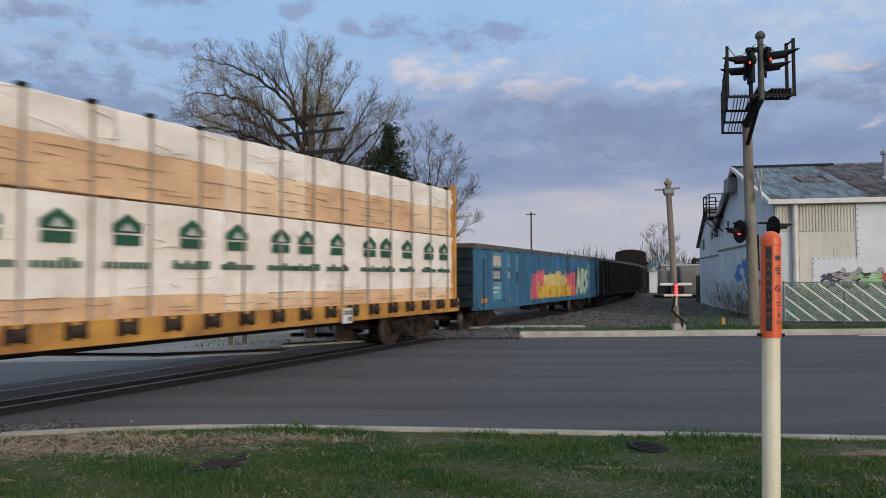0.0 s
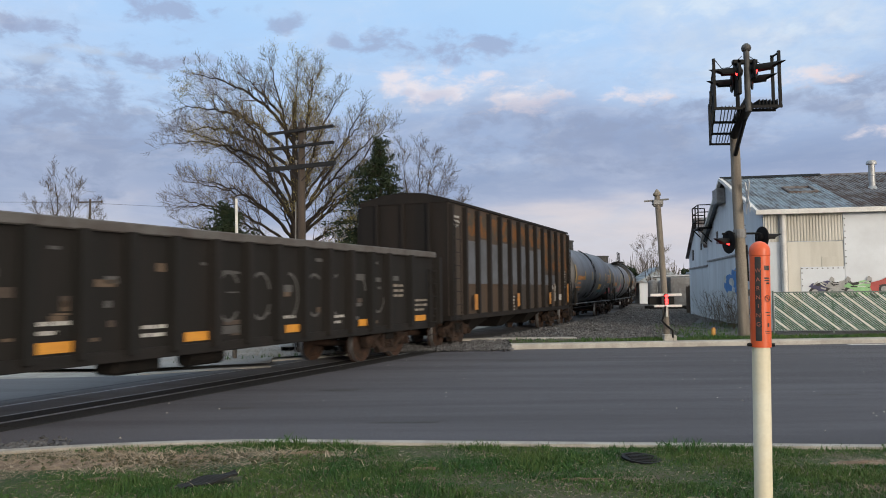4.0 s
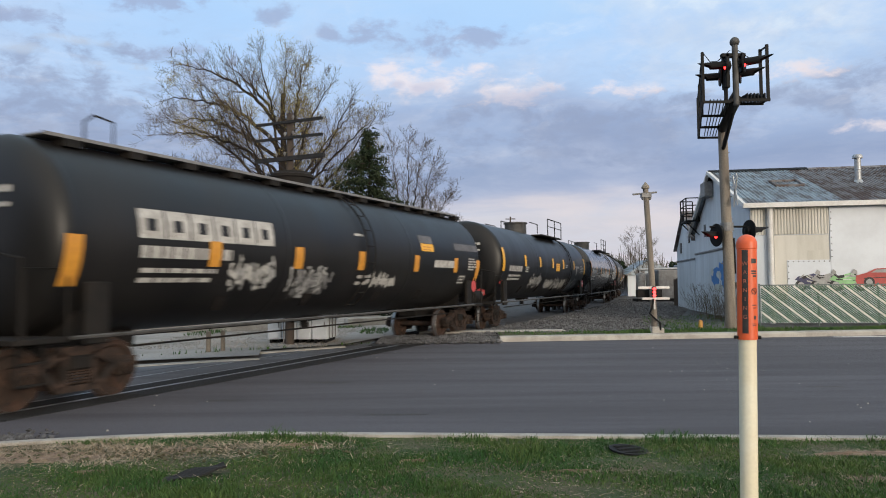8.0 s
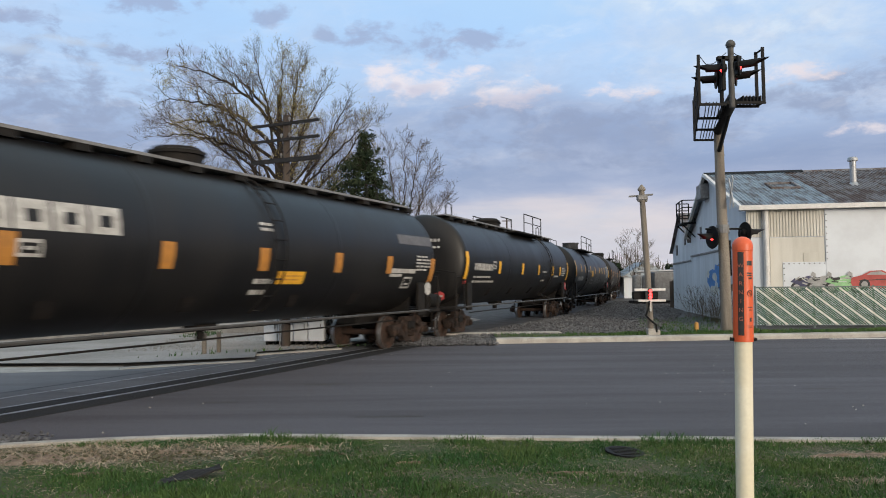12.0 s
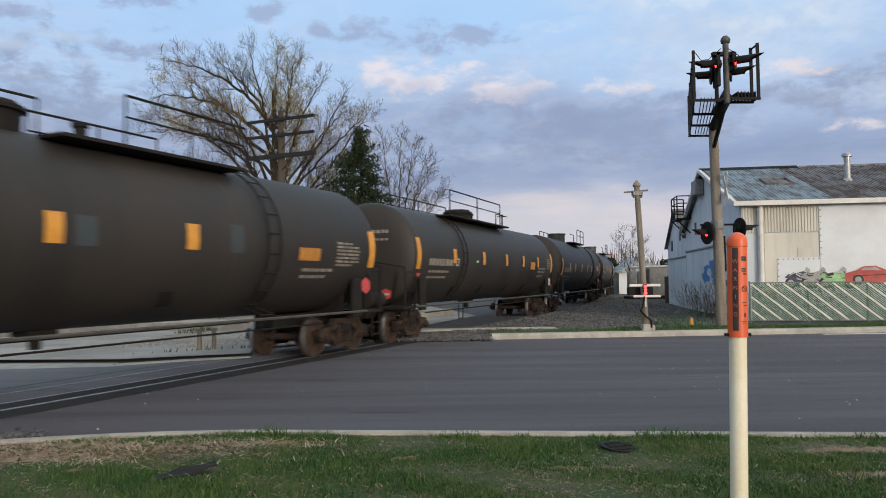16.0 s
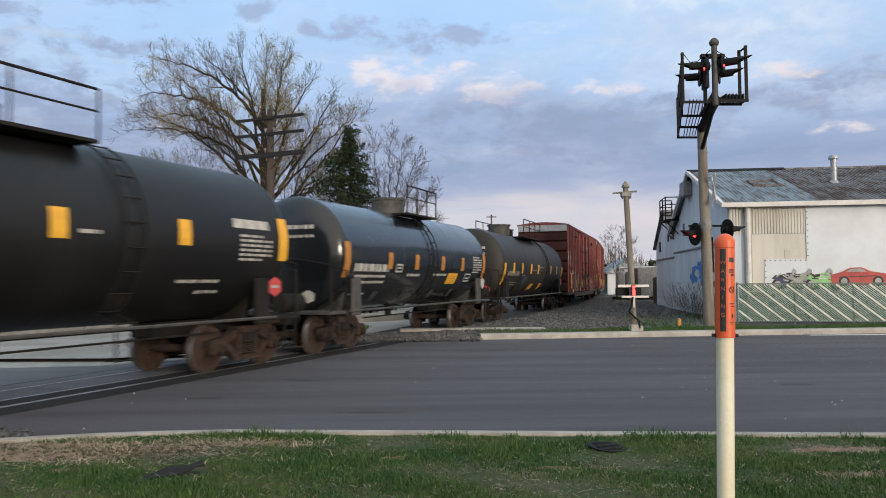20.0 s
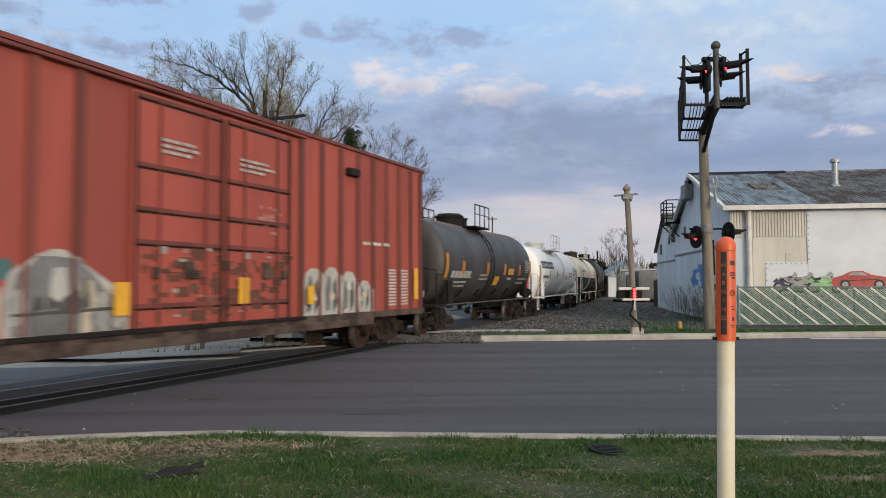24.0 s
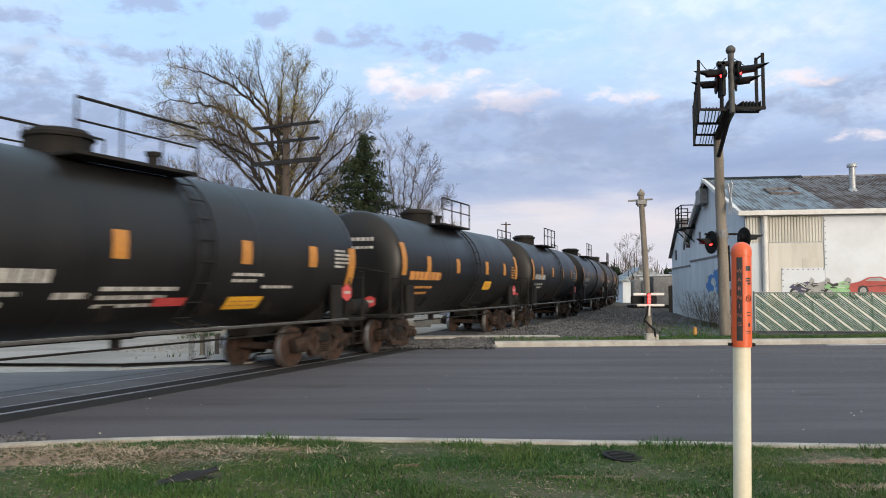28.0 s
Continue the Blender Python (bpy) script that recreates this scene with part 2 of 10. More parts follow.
BLACK = mat("black_tank_paint", (0.0078, 0.0078, 0.0082), (0.0135, 0.0125, 0.012), 0.42, scale=0.8, streak=1, fine=0.2, shine=0.36)
BLACKGLOSS = mat("fresh_black_paint", (0.008, 0.010, 0.013), (0.013, 0.015, 0.018), 0.22, scale=0.8, fine=0.1, coat=0.3)
BROWNBLACK = mat("dusty_black_paint", (0.025, 0.0235, 0.0225), (0.036, 0.0315, 0.0285), 0.55, scale=0.7, streak=1, fine=0.25, shine=0.3)
GREYTANK = mat("weathered_grey_tank", (0.118, 0.121, 0.132), (0.082, 0.079, 0.080), 0.48, scale=0.7, streak=1, fine=0.15)
DUSTGREY = mat("dusty_dark_grey_tank", (0.062, 0.058, 0.058), (0.040, 0.036, 0.035), 0.5, scale=0.7, streak=1, fine=0.2)
WHITETANK = mat("white_tank_paint", (0.87, 0.86, 0.84), (0.79, 0.76, 0.72), 0.4, scale=0.7, streak=1, fine=0.05)
CREAM = mat("cream_tank_paint", (0.74, 0.68, 0.56), (0.62, 0.55, 0.43), 0.5, scale=0.8, streak=1, fine=0.1)
UNDER = mat("underframe_black", (0.009, 0.0085, 0.008), (0.018, 0.015, 0.013), 0.8, scale=3, shine=0.25)
TRUCKRUST = mat("truck_rust", (0.058, 0.037, 0.028), (0.021, 0.017, 0.015), 0.9, scale=5, bump=0.3, shine=0.25)
WHEELRUST = mat("wheel_rust", (0.062, 0.036, 0.026), (0.034, 0.025, 0.021), 0.85, 0.0, scale=5, shine=0.25)
AMBER = mat("amber_reflector", (0.62, 0.29, 0.04), (0.52, 0.23, 0.035), 0.4, scale=6, fine=0.08)
OLDREF = mat("worn_amber_reflector", (0.46, 0.20, 0.035), (0.36, 0.16, 0.035), 0.5, scale=6, fine=0.12)
DULLREF = mat("dull_gold_reflector", (0.36, 0.24, 0.07), (0.29, 0.19, 0.06), 0.5, scale=6, fine=0.12)
CREAMREF = mat("pale_gold_reflector", (0.62, 0.44, 0.16), (0.54, 0.38, 0.14), 0.5, scale=6, fine=0.08)
YELLOWREF = mat("yellow_reflector", (0.78, 0.42, 0.035), (0.68, 0.35, 0.03), 0.4, scale=6, fine=0.08)
OLDMARK = mat("dusty_white_marking", (0.27, 0.24, 0.20), (0.16, 0.14, 0.12), 0.7, scale=6, spread=0.2)
MARK = mat("white_marking", (0.50, 0.49, 0.46), (0.30, 0.285, 0.265), 0.6, scale=6, spread=0.2)
DARKMARK = mat("dark_marking", (0.05, 0.06, 0.07), (0.08, 0.08, 0.08), 0.6, scale=5)
ORANGEMARK = mat("orange_marking", (0.55, 0.24, 0.06), (0.45, 0.20, 0.06), 0.6, scale=5)
REDSIGN = mat("red_placard", (0.52, 0.07, 0.07), (0.42, 0.055, 0.055), 0.5, scale=5)
GONBROWN = mat("gondola_brown_black", (0.0160, 0.0138, 0.0126), (0.012, 0.0115, 0.011), 0.75, scale=0.9, streak=1, fine=0.3, shine=0.25)
GONBLUE = mat("gondola_blue", (0.050, 0.185, 0.345), (0.032, 0.095, 0.170), 0.6, scale=1.1, streak=1, fine=0.25, spread=0.22)
FADEDBLUE = mat("faded_blue_paint", (0.15, 0.33, 0.40), (0.09, 0.24, 0.33), 0.65, scale=2.0, streak=1, fine=0.2)
NAVY = mat("navy_panel", (0.030, 0.040, 0.075), (0.045, 0.055, 0.085), 0.6, scale=3)
GRIME = mat("grime", (0.030, 0.045, 0.055), (0.045, 0.05, 0.055), 0.8, scale=6)
RUSTTOP = mat("rust_red_stain", (0.095, 0.040, 0.032), (0.14, 0.115, 0.11), 0.8, scale=2.2, fine=0.3, spread=0.12)
TANREF = mat("tan_reflector", (0.42, 0.31, 0.15), (0.36, 0.27, 0.14), 0.5, scale=5)
CHORD = mat("gondola_top_chord", (0.10, 0.095, 0.09), (0.07, 0.06, 0.055), 0.7, scale=2)
HOPPER = mat("rusted_hopper_paint", (0.050, 0.043, 0.038), (0.072, 0.050, 0.036), 0.8, scale=1.0, streak=1, fine=0.3, shine=0.25)
HOPPERPATCH = mat("blue_grey_patch", (0.115, 0.125, 0.145), (0.085, 0.09, 0.10), 0.7, scale=1.2, fine=0.15, shine=0.3)
HOPPERRUST = mat("hopper_rust_patch", (0.060, 0.052, 0.040), (0.150, 0.066, 0.022), 0.85, scale=1.8, fine=0.3, spread=0.10, shine=0.25)
HOPPERDARK = mat("hopper_soot", (0.012, 0.0105, 0.010), (0.020, 0.016, 0.014), 0.85, scale=1.5, streak=1, shine=0.25)
GREYPATCH = mat("grey_paint_patch", (0.12, 0.12, 0.13), (0.09, 0.09, 0.10), 0.7, scale=2)
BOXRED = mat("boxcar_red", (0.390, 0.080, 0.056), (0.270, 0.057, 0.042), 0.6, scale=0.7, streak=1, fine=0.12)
# Maroon of the ends, made darker to hold the shade of the car gap.
BOXEND = mat("boxcar_shaded_end_maroon", (0.066, 0.021, 0.018), (0.040, 0.015, 0.013), 0.8, scale=1.0, streak=1, shine=0.3)
# Blue darkened almost to black: shade between the cars, put into the end colour.
GONEND = mat("gondola_shaded_end", (0.018, 0.034, 0.050), (0.012, 0.018, 0.024), 0.8, scale=1.6, fine=0.3, shine=0.25)
BOXPOST = mat("boxcar_dark_red", (0.205, 0.049, 0.038), (0.120, 0.034, 0.028), 0.7, scale=0.9, streak=1, fine=0.15)
BOXSILL = mat("boxcar_dirty_sill", (0.032, 0.018, 0.015), (0.095, 0.066, 0.050), 0.75, scale=2.2, fine=0.3, spread=0.10)
BOXSCUFF = mat("boxcar_rust_scuff", (0.085, 0.036, 0.026), (0.14, 0.055, 0.036), 0.8, scale=4, fine=0.3)
YELLOW = mat("flatcar_yellow", (0.60, 0.31, 0.06), (0.30, 0.14, 0.04), 0.6, scale=1.7, spread=0.22)
BOARDLINE = mat("shadowed_board_gap", (0.20, 0.12, 0.08), (0.30, 0.20, 0.13), 0.8, scale=4)
WRAP = mat("white_lumber_wrap", (0.88, 0.805, 0.735), (0.78, 0.695, 0.62), 0.5, scale=1.1, bump=0.7, bscale=5, fine=0.06)
KRAFT = mat("bare_lumber_side", (0.74, 0.48, 0.28), (0.60, 0.38, 0.22), 0.75, scale=1.5, bump=0.5, bscale=12, fine=0.15)
KRAFTPALE = mat("wrapped_lumber_side", (0.82, 0.62, 0.42), (0.72, 0.51, 0.32), 0.6, scale=1.5, bump=0.5, bscale=12, fine=0.1)
STRAP = mat("grey_strap", (0.36, 0.29, 0.235), (0.26, 0.215, 0.175), 0.6, scale=3)
LOGO = mat("green_print", (0.014, 0.070, 0.036), (0.022, 0.095, 0.050), 0.6, scale=5)
SIDING = mat("white_siding", (0.61, 0.655, 0.70), (0.50, 0.535, 0.57), 0.6, scale=0.8, streak=1, fine=0.06)
SHEETWHITE = mat("white_sheet_panel", (0.66, 0.70, 0.745), (0.59, 0.62, 0.66), 0.45, scale=0.8, fine=0.04)
TANSHEET = mat("tan_siding", (0.62, 0.60, 0.54), (0.50, 0.48, 0.42), 0.6, scale=1.2, streak=1, fine=0.08)
ROOFGREY = mat("galvanised_roof", (0.27, 0.32, 0.355), (0.13, 0.125, 0.125), 0.55, 0.2, scale=2.2, fine=0.3, spread=0.10, stretch=(1.0, 0.30, 1.0))
ROOFRUST = mat("rusted_roof", (0.085, 0.058, 0.048), (0.19, 0.185, 0.19), 0.8, 0.1, scale=2.2, fine=0.35, spread=0.09, stretch=(1.0, 0.35, 1.0))
TRIM = mat("white_trim", (0.70, 0.69, 0.66), (0.60, 0.58, 0.55), 0.55, scale=2)
GALV = mat("galvanised_steel", (0.42, 0.43, 0.44), (0.32, 0.33, 0.34), 0.45, 0.6, scale=4)
WIRE = mat("fence_wire", (0.16, 0.20, 0.18), (0.12, 0.15, 0.14), 0.6, 0.3, scale=6)
SLATGREEN = mat("green_slat", (0.040, 0.125, 0.070), (0.026, 0.085, 0.048), 0.55, scale=4, fine=0.25)
SLATWHITE = mat("cream_slat", (0.66, 0.66, 0.60), (0.55, 0.56, 0.50), 0.55, scale=4)
POLEWOOD = mat("weathered_pole", (0.24, 0.21, 0.17), (0.14, 0.12, 0.10), 0.85, scale=3, streak=1, bump=0.4, bscale=30)
BROWNPOLE = mat("dark_pole", (0.085, 0.064, 0.050), (0.055, 0.043, 0.035), 0.9, scale=3, streak=1, bump=0.4)
ARMWOOD = mat("dark_arm_wood", (0.030, 0.030, 0.032), (0.020, 0.020, 0.022), 0.85, scale=4, bump=0.3, shine=0.25)
BLACKMETAL = mat("black_metal", (0.006, 0.006, 0.007), (0.011, 0.0105, 0.010), 0.65, 0.0, scale=5, shine=0.2)
DARKSTEEL = mat("dark_steel", (0.085, 0.083, 0.08), (0.055, 0.053, 0.05), 0.6, 0.2, scale=5)
GREYMETAL = mat("grey_metal", (0.22, 0.22, 0.22), (0.16, 0.155, 0.15), 0.55, 0.2, scale=5)
ORANGE = mat("orange_plastic", (0.70, 0.115, 0.035), (0.62, 0.10, 0.03), 0.4, scale=4, fine=0.06)
CREAMPOST = mat("cream_plastic", (0.76, 0.72, 0.58), (0.70, 0.64, 0.48), 0.4, scale=3, fine=0.05)
DECAL = mat("black_decal", (0.02, 0.018, 0.018), (0.03, 0.028, 0.028), 0.5, scale=5)
DECALTEXT = mat("faded_decal_letter", (0.42, 0.13, 0.08), (0.34, 0.11, 0.07), 0.5, scale=5)
BARK = mat("bark", (0.038, 0.030, 0.025), (0.025, 0.020, 0.017), 0.95, scale=4, bump=0.5, shine=0.2)
TWIG = mat("twig", (0.076, 0.058, 0.042), (0.112, 0.088, 0.052), 0.9, scale=0.5, shine=0.2)
BUD = mat("spring_bud", (0.36, 0.30, 0.08), (0.26, 0.22, 0.07), 0.8, scale=1)
NEEDLE = mat("spruce_needle", (0.018, 0.032, 0.017), (0.034, 0.043, 0.021), 0.85, scale=2, fine=0.4, shine=0.2)
FARWOOD = mat("far_woods", (0.115, 0.098, 0.088), (0.085, 0.082, 0.068), 0.95, scale=0.3)
RED_ON = glow("signal_red_lit", (1.0, 0.03, 0.03), 7.0)
LENS = mat("signal_red_unlit", (0.16, 0.012, 0.012), (0.12, 0.01, 0.01), 0.25, scale=5)
CABINET = mat("pale_cabinet", (0.60, 0.63, 0.66), (0.52, 0.55, 0.58), 0.5, scale=1.5, fine=0.06)
PAINTS = {k: mat("graffiti_" + k, c, None, 0.55, scale=3, fine=0.12) for k, c in (
    ("yellow", (0.72, 0.50, 0.08)), ("pink", (0.72, 0.17, 0.24)), ("black", (0.02, 0.02, 0.022)), ("white", (0.60, 0.62, 0.58)),
    ("green", (0.10, 0.33, 0.12)), ("silver", (0.36, 0.36, 0.35)), ("red", (0.45, 0.07, 0.06)), ("teal", (0.08, 0.30, 0.26)),
    ("blue", (0.06, 0.22, 0.55)), ("ghost", (0.16, 0.16, 0.155)), ("cream", (0.55, 0.48, 0.36)), ("lime", (0.32, 0.60, 0.28)), ("midgrey", (0.20, 0.20, 0.20)), ("pinkfade", (0.42, 0.20, 0.17)), ("goldfade", (0.34, 0.29, 0.16)), ("dim", (0.085, 0.083, 0.08)), ("rustdim", (0.075, 0.055, 0.042)), ("pale", (0.48, 0.47, 0.44)), ("umber", (0.115, 0.080, 0.052)), ("butter", (0.78, 0.66, 0.30)), ("olive", (0.16, 0.13, 0.03)), ("mint", (0.20, 0.46, 0.30)), ("tealdim", (0.07, 0.16, 0.17)), ("ghostpale", (0.20, 0.20, 0.19)))}

# ---------- building blocks ----------


class Shape:
    """Collects solid pieces for one mesh."""

    def __init__(self):
        self.v, self.f, self.m = [], [], []

    def add(self, verts, faces, mi=0):
        o = len(self.v)
        self.v += [tuple(p) for p in verts]
        self.f += [tuple(i + o for i in f) for f in faces]
        self.m += [mi] * len(faces)
        return self

    def box(self, x0, x1, y0, y1, z0, z1, c=0.0, mi=0, m=None):
        """A box; c: width of the chamfer on all edges."""
        if c <= 0:
            vs = [Vector((x, y, z)) for x in (x0, x1) for y in (y0, y1) for z in (z0, z1)]
            fs = [(0, 1, 3, 2), (4, 6, 7, 5), (0, 4, 5, 1), (2, 3, 7, 6), (0, 2, 6, 4), (1, 5, 7, 3)]
        else:
            vs, key = [], {}
            lo, hi = (x0, y0, z0), (x1, y1, z1)
            for sx in (0, 1):
                for sy in (0, 1):
                    for sz in (0, 1):
                        s = (sx, sy, sz)
                        for ax in range(3):
                            p = [(hi[i] if s[i] else lo[i]) if i == ax else (hi[i] - c if s[i] else lo[i] + c) for i in range(3)]
                            key[s, ax] = len(vs)
                            vs.append(Vector(p))
            fs = []
            for ax in range(3):
                a, b = [i for i in range(3) if i != ax]
                for side in (0, 1):
                    loop = []
                    for u, w in ((0, 0), (1, 0), (1, 1), (0, 1)):
                        s = [0, 0, 0]
                        s[ax], s[a], s[b] = side, u, w
                        loop.append(key[tuple(s), ax])
                    fs.append(loop)
                for u in (0, 1):
                    for w in (0, 1):
                        s0, s1 = [0, 0, 0], [0, 0, 0]
                        s0[ax], s1[ax] = 0, 1
                        s0[a] = s1[a] = u
                        s0[b] = s1[b] = w
                        s0, s1 = tuple(s0), tuple(s1)
                        fs.append([key[s0, a], key[s1, a], key[s1, b], key[s0, b]])
            for s in [(x, y, z) for x in (0, 1) for y in (0, 1) for z in (0, 1)]:
                fs.append([key[s, 0], key[s, 1], key[s, 2]])
        if m is not None:
            vs = [m @ p for p in vs]
        return self.add(vs, fs, mi)

    def tube(self, pts, r, n=8, mi=0, caps=True):
        """A round bar along pts; r: one radius, or one for each point."""
        pts = [Vector(p) for p in pts]
        rs = r if isinstance(r, (list, tuple)) else [r] * len(pts)
        o = len(self.v)
        side = None
        for i, p in enumerate(pts):
            d = (pts[min(i + 1, len(pts) - 1)] - pts[max(i - 1, 0)]).normalized()
            if side is None:
                side = d.orthogonal().normalized()
            side = (side - d * side.dot(d)).normalized()
            up = d.cross(side)
            for k in range(n):
                a = 2 * math.pi * k / n
                self.v.append(tuple(p + (side * math.cos(a) + up * math.sin(a)) * rs[i]))
        fs = []
        for i in range(len(pts) - 1):
            for k in range(n):
                a, b = o + i * n + k, o + i * n + (k + 1) % n
                fs.append((a, b, b + n, a + n))
        if caps:
            fs.append(tuple(o + k for k in reversed(range(n))))
            fs.append(tuple(o + (len(pts) - 1) * n + k for k in range(n)))
        self.f += fs
        self.m += [mi] * len(fs)
        return self

    def lathe(self, prof, axis_p, axis_d, n=32, mi=0):
        """Turns (along, radius) pairs round an axis."""
        d = Vector(axis_d).normalized()
        pts = [Vector(axis_p) + d * a for a, _ in prof]
        side = d.orthogonal().normalized()
        up = d.cross(side)
        o = len(self.v)
        for p, (_, r) in zip(pts, prof):
            for k in range(n):
                a = 2 * math.pi * k / n
                self.v.append(tuple(p + (side * math.cos(a) + up * math.sin(a)) * max(r, 1e-4)))
        fs = []
        for i in range(len(prof) - 1):
            for k in range(n):
                a, b = o + i * n + k, o + i * n + (k + 1) % n
                fs.append((a, b, b + n, a + n))
        self.f += fs
        self.m += [mi] * len(fs)
        return self

    def prism(self, outline, depth, place, mi=0):
        """A flat outline (u, v) given depth; place(u, v, w) puts it in space."""
        n = len(outline)
        vs = [place(u, v, 0) for u, v in outline] + [place(u, v, depth) for u, v in outline]
        fs = [tuple(range(n)), tuple(reversed(range(n, 2 * n)))]
        fs += [(i, i + n, (i + 1) % n + n, (i + 1) % n) for i in range(n)]
        return self.add(vs, fs, mi)

    def mesh(self, name, mats, smooth=False):
        me = bpy.data.meshes.new(name)
        me.from_pydata(self.v, [], self.f)
        for m in mats if isinstance(mats, (list, tuple)) else [mats]:
            me.materials.append(m)
        if any(self.m):
            me.polygons.foreach_set("material_index", self.m)
        if smooth:
            me.polygons.foreach_set("use_smooth", [True] * len(self.f))
            me.set_sharp_from_angle(angle=radians(40))
        me.update()
        return me


def part(name, shape, mats, parent=None, label="", smooth=False, at=None):
    """One mesh object, under a thing or a part if parent is given. shape: a Shape or a ready mesh."""
    me = shape if isinstance(shape, bpy.types.Mesh) else shape.mesh(name, mats, smooth)
    ob = new(name, me)
    if parent is not None:
        ob.parent = parent
    if at is not None:
        ob.matrix_basis = at
    return tagged(ob, label)


def thing(name, label, category, at=None, group="", kind=""):
    ob = new(name)
    ob.empty_display_size = 0.3
    if at is not None:
        ob.matrix_basis = at
    return tagged(ob, label, category, group, kind)


def bx(*a, **k):
    return Shape().box(*a, **k)


# ---------- the track's line ----------
HEAD0, FOOT, K1, K2 = 0.4536, 11.009, 0.0023825, 0.000286
_s = np.arange(-150.0, 700.0, 0.5)
_sc = np.clip(_s, -60, 86)
_h = HEAD0 - K1 * _sc - K2 * np.maximum(0, _sc - 35)
_hm = (_h[1:] + _h[:-1]) / 2
_x = np.concatenate([[0], np.cumsum(np.sin(_hm)) * 0.5])
_y = np.concatenate([[0], np.cumsum(np.cos(_hm)) * 0.5])
_i0 = int(np.argmin(abs(_s)))
_x += -math.cos(HEAD0) * FOOT - _x[_i0]
_y += math.sin(HEAD0) * FOOT - _y[_i0]


def track(s, off=0.0, z=0.0):
    """The place s metres along the track; off: to the far side, away from the camera."""
    x, y, h = (float(np.interp(s, _s, a)) for a in (_x, _y, _h))
    return Vector((x - math.cos(h) * off, y + math.sin(h) * off, z)), h


def track_pose(s, off=0.0, z=0.0):
    p, h = track(s, off, z)
    return pose(*p, 0, 0, 90 - math.degrees(h))


def near_kerb(x):
    """The kerb line beside the lawn, as y over x."""
    return 8.28 - 0.085 * x if x > -2.2 else 8.467 - 0.06 * (x + 2.2) ** 2 * 1.0


def far_kerb(x):
    return 22.35 + 0.085 * (x - 1.26)


def strip(name, xs, lo, hi, z, material, label, category="", kind="structure"):
    """A level sheet between two lines y = lo(x) and y = hi(x)."""
    s = Shape()
    for a, b in zip(xs[:-1], xs[1:]):
        s.add([(a, lo(a), z), (b, lo(b), z), (b, hi(b), z), (a, hi(a), z)], [(0, 1, 2, 3)])
    return tagged(part(name, s, material), label, category, kind=kind)


def frange(a, b, n):
    return [a + (b - a) * i / n for i in range(n + 1)]


# ---------- ground ----------
ground = Shape()
ring = [0, 15, 30, 60, 120, 250, 600, 2500]
for r0, r1 in zip(ring[:-1], ring[1:]):
    for k in range(32):
        a, b = 2 * math.pi * k / 32, 2 * math.pi * (k + 1) / 32
        q = [(r0, a), (r1, a), (r1, b), (r0, b)]
        ground.add([(r * math.sin(t), 20 + r * math.cos(t), -0.10) for r, t in q], [(0, 3, 2, 1)] if r0 else [(0, 2, 1)])
tagged(part("ground", ground, SOIL), "flat ground of grass and soil reaching the horizon", "ground", kind="structure")

strip("road", frange(-70, 70, 140), lambda x: near_kerb(x) - 0.02 if x > -5.3 else 4.0, lambda x: far_kerb(x) + 0.02 if x > 0.5 else 40.0 if x < -30 else 26.0,
      0.0, ASPHALT, "grey asphalt road crossing the railway track", "road")


def kerb(name, pts, width, z0, z1, inward, label):
    """A concrete kerb along pts with a rounded nose; inward: +1 if its body lies on the left of the line."""
    k = tagged(new(name), label, "kerb", kind="structure")
    step = 3.0
    acc, run = [], []
    for a, b in zip(pts[:-1], pts[1:]):
        n = max(1, int((Vector(b) - Vector(a)).length / step + 0.5))
        for i in range(n):
            p, q = Vector(a).lerp(Vector(b), i / n), Vector(a).lerp(Vector(b), (i + 1) / n)
            d = (q - p).normalized()
            nrm = Vector((-d.y, d.x)) * inward
            p, q = p + d * 0.004, q - d * 0.004
            s = Shape()
            prof = [(0.0, z0), (0.02, z1 - 0.05), (0.05, z1 - 0.012), (0.09, z1), (width, z1), (width, z0)]
            vs = []
            for e in (p, q):
                vs += [(e.x + nrm.x * u, e.y + nrm.y * u, z) for u, z in prof]
            m = len(prof)
            fs = [(j, (j + 1) % m, (j + 1) % m + m, j + m) for j in range(m)] + [tuple(range(m)), tuple(reversed(range(m, 2 * m)))]
            s.add(vs, fs)
            part("kerb_stone", s, CONCRETE, k)
    return k


kerb("kerb_near", [(x, near_kerb(x)) for x in [-5.0, -4.6, -4.2, -3.6, -3.0, -2.2, 1, 4, 8, 14, 30]], 0.22, -0.1, 0.15, -1,
     "worn concrete kerb edging the lawn")
kerb("kerb_far", [(1.7, far_kerb(1.7)), (6, far_kerb(6)), (12, far_kerb(12)), (30, far_kerb(30))], 0.45, -0.1, 0.16, 1,
     "pale concrete kerb along the far side of the road")
kerb("kerb_end", [(0.3, far_kerb(0.3) + 0.03), (1.7, far_kerb(1.7))], 0.45, -0.1, 0.055, 1, "sunken end of the pale concrete kerb")
kerb("kerb_lot", [(-7.0, 16.35), (-6.0, 17.0), (-4.4, 17.8)], 0.3, -0.1, 0.03, 1, "pale concrete kerb of the gravel lot")
kerb("kerb_pole", [(-4.75, 19.3), (-2.75, 20.95)], 0.3, -0.1, 0.045, 1, "short concrete kerb before the metal cabinet")

# lawn on the camera's side
strip("lawn", frange(-40, 40, 160), lambda x: -30.0, lambda x: near_kerb(x) - 0.19 if x > -5.2 else near_kerb(-5.2) - 0.2, 0.115, LAWN,
      "mown grass lawn with bare patches", "lawn")
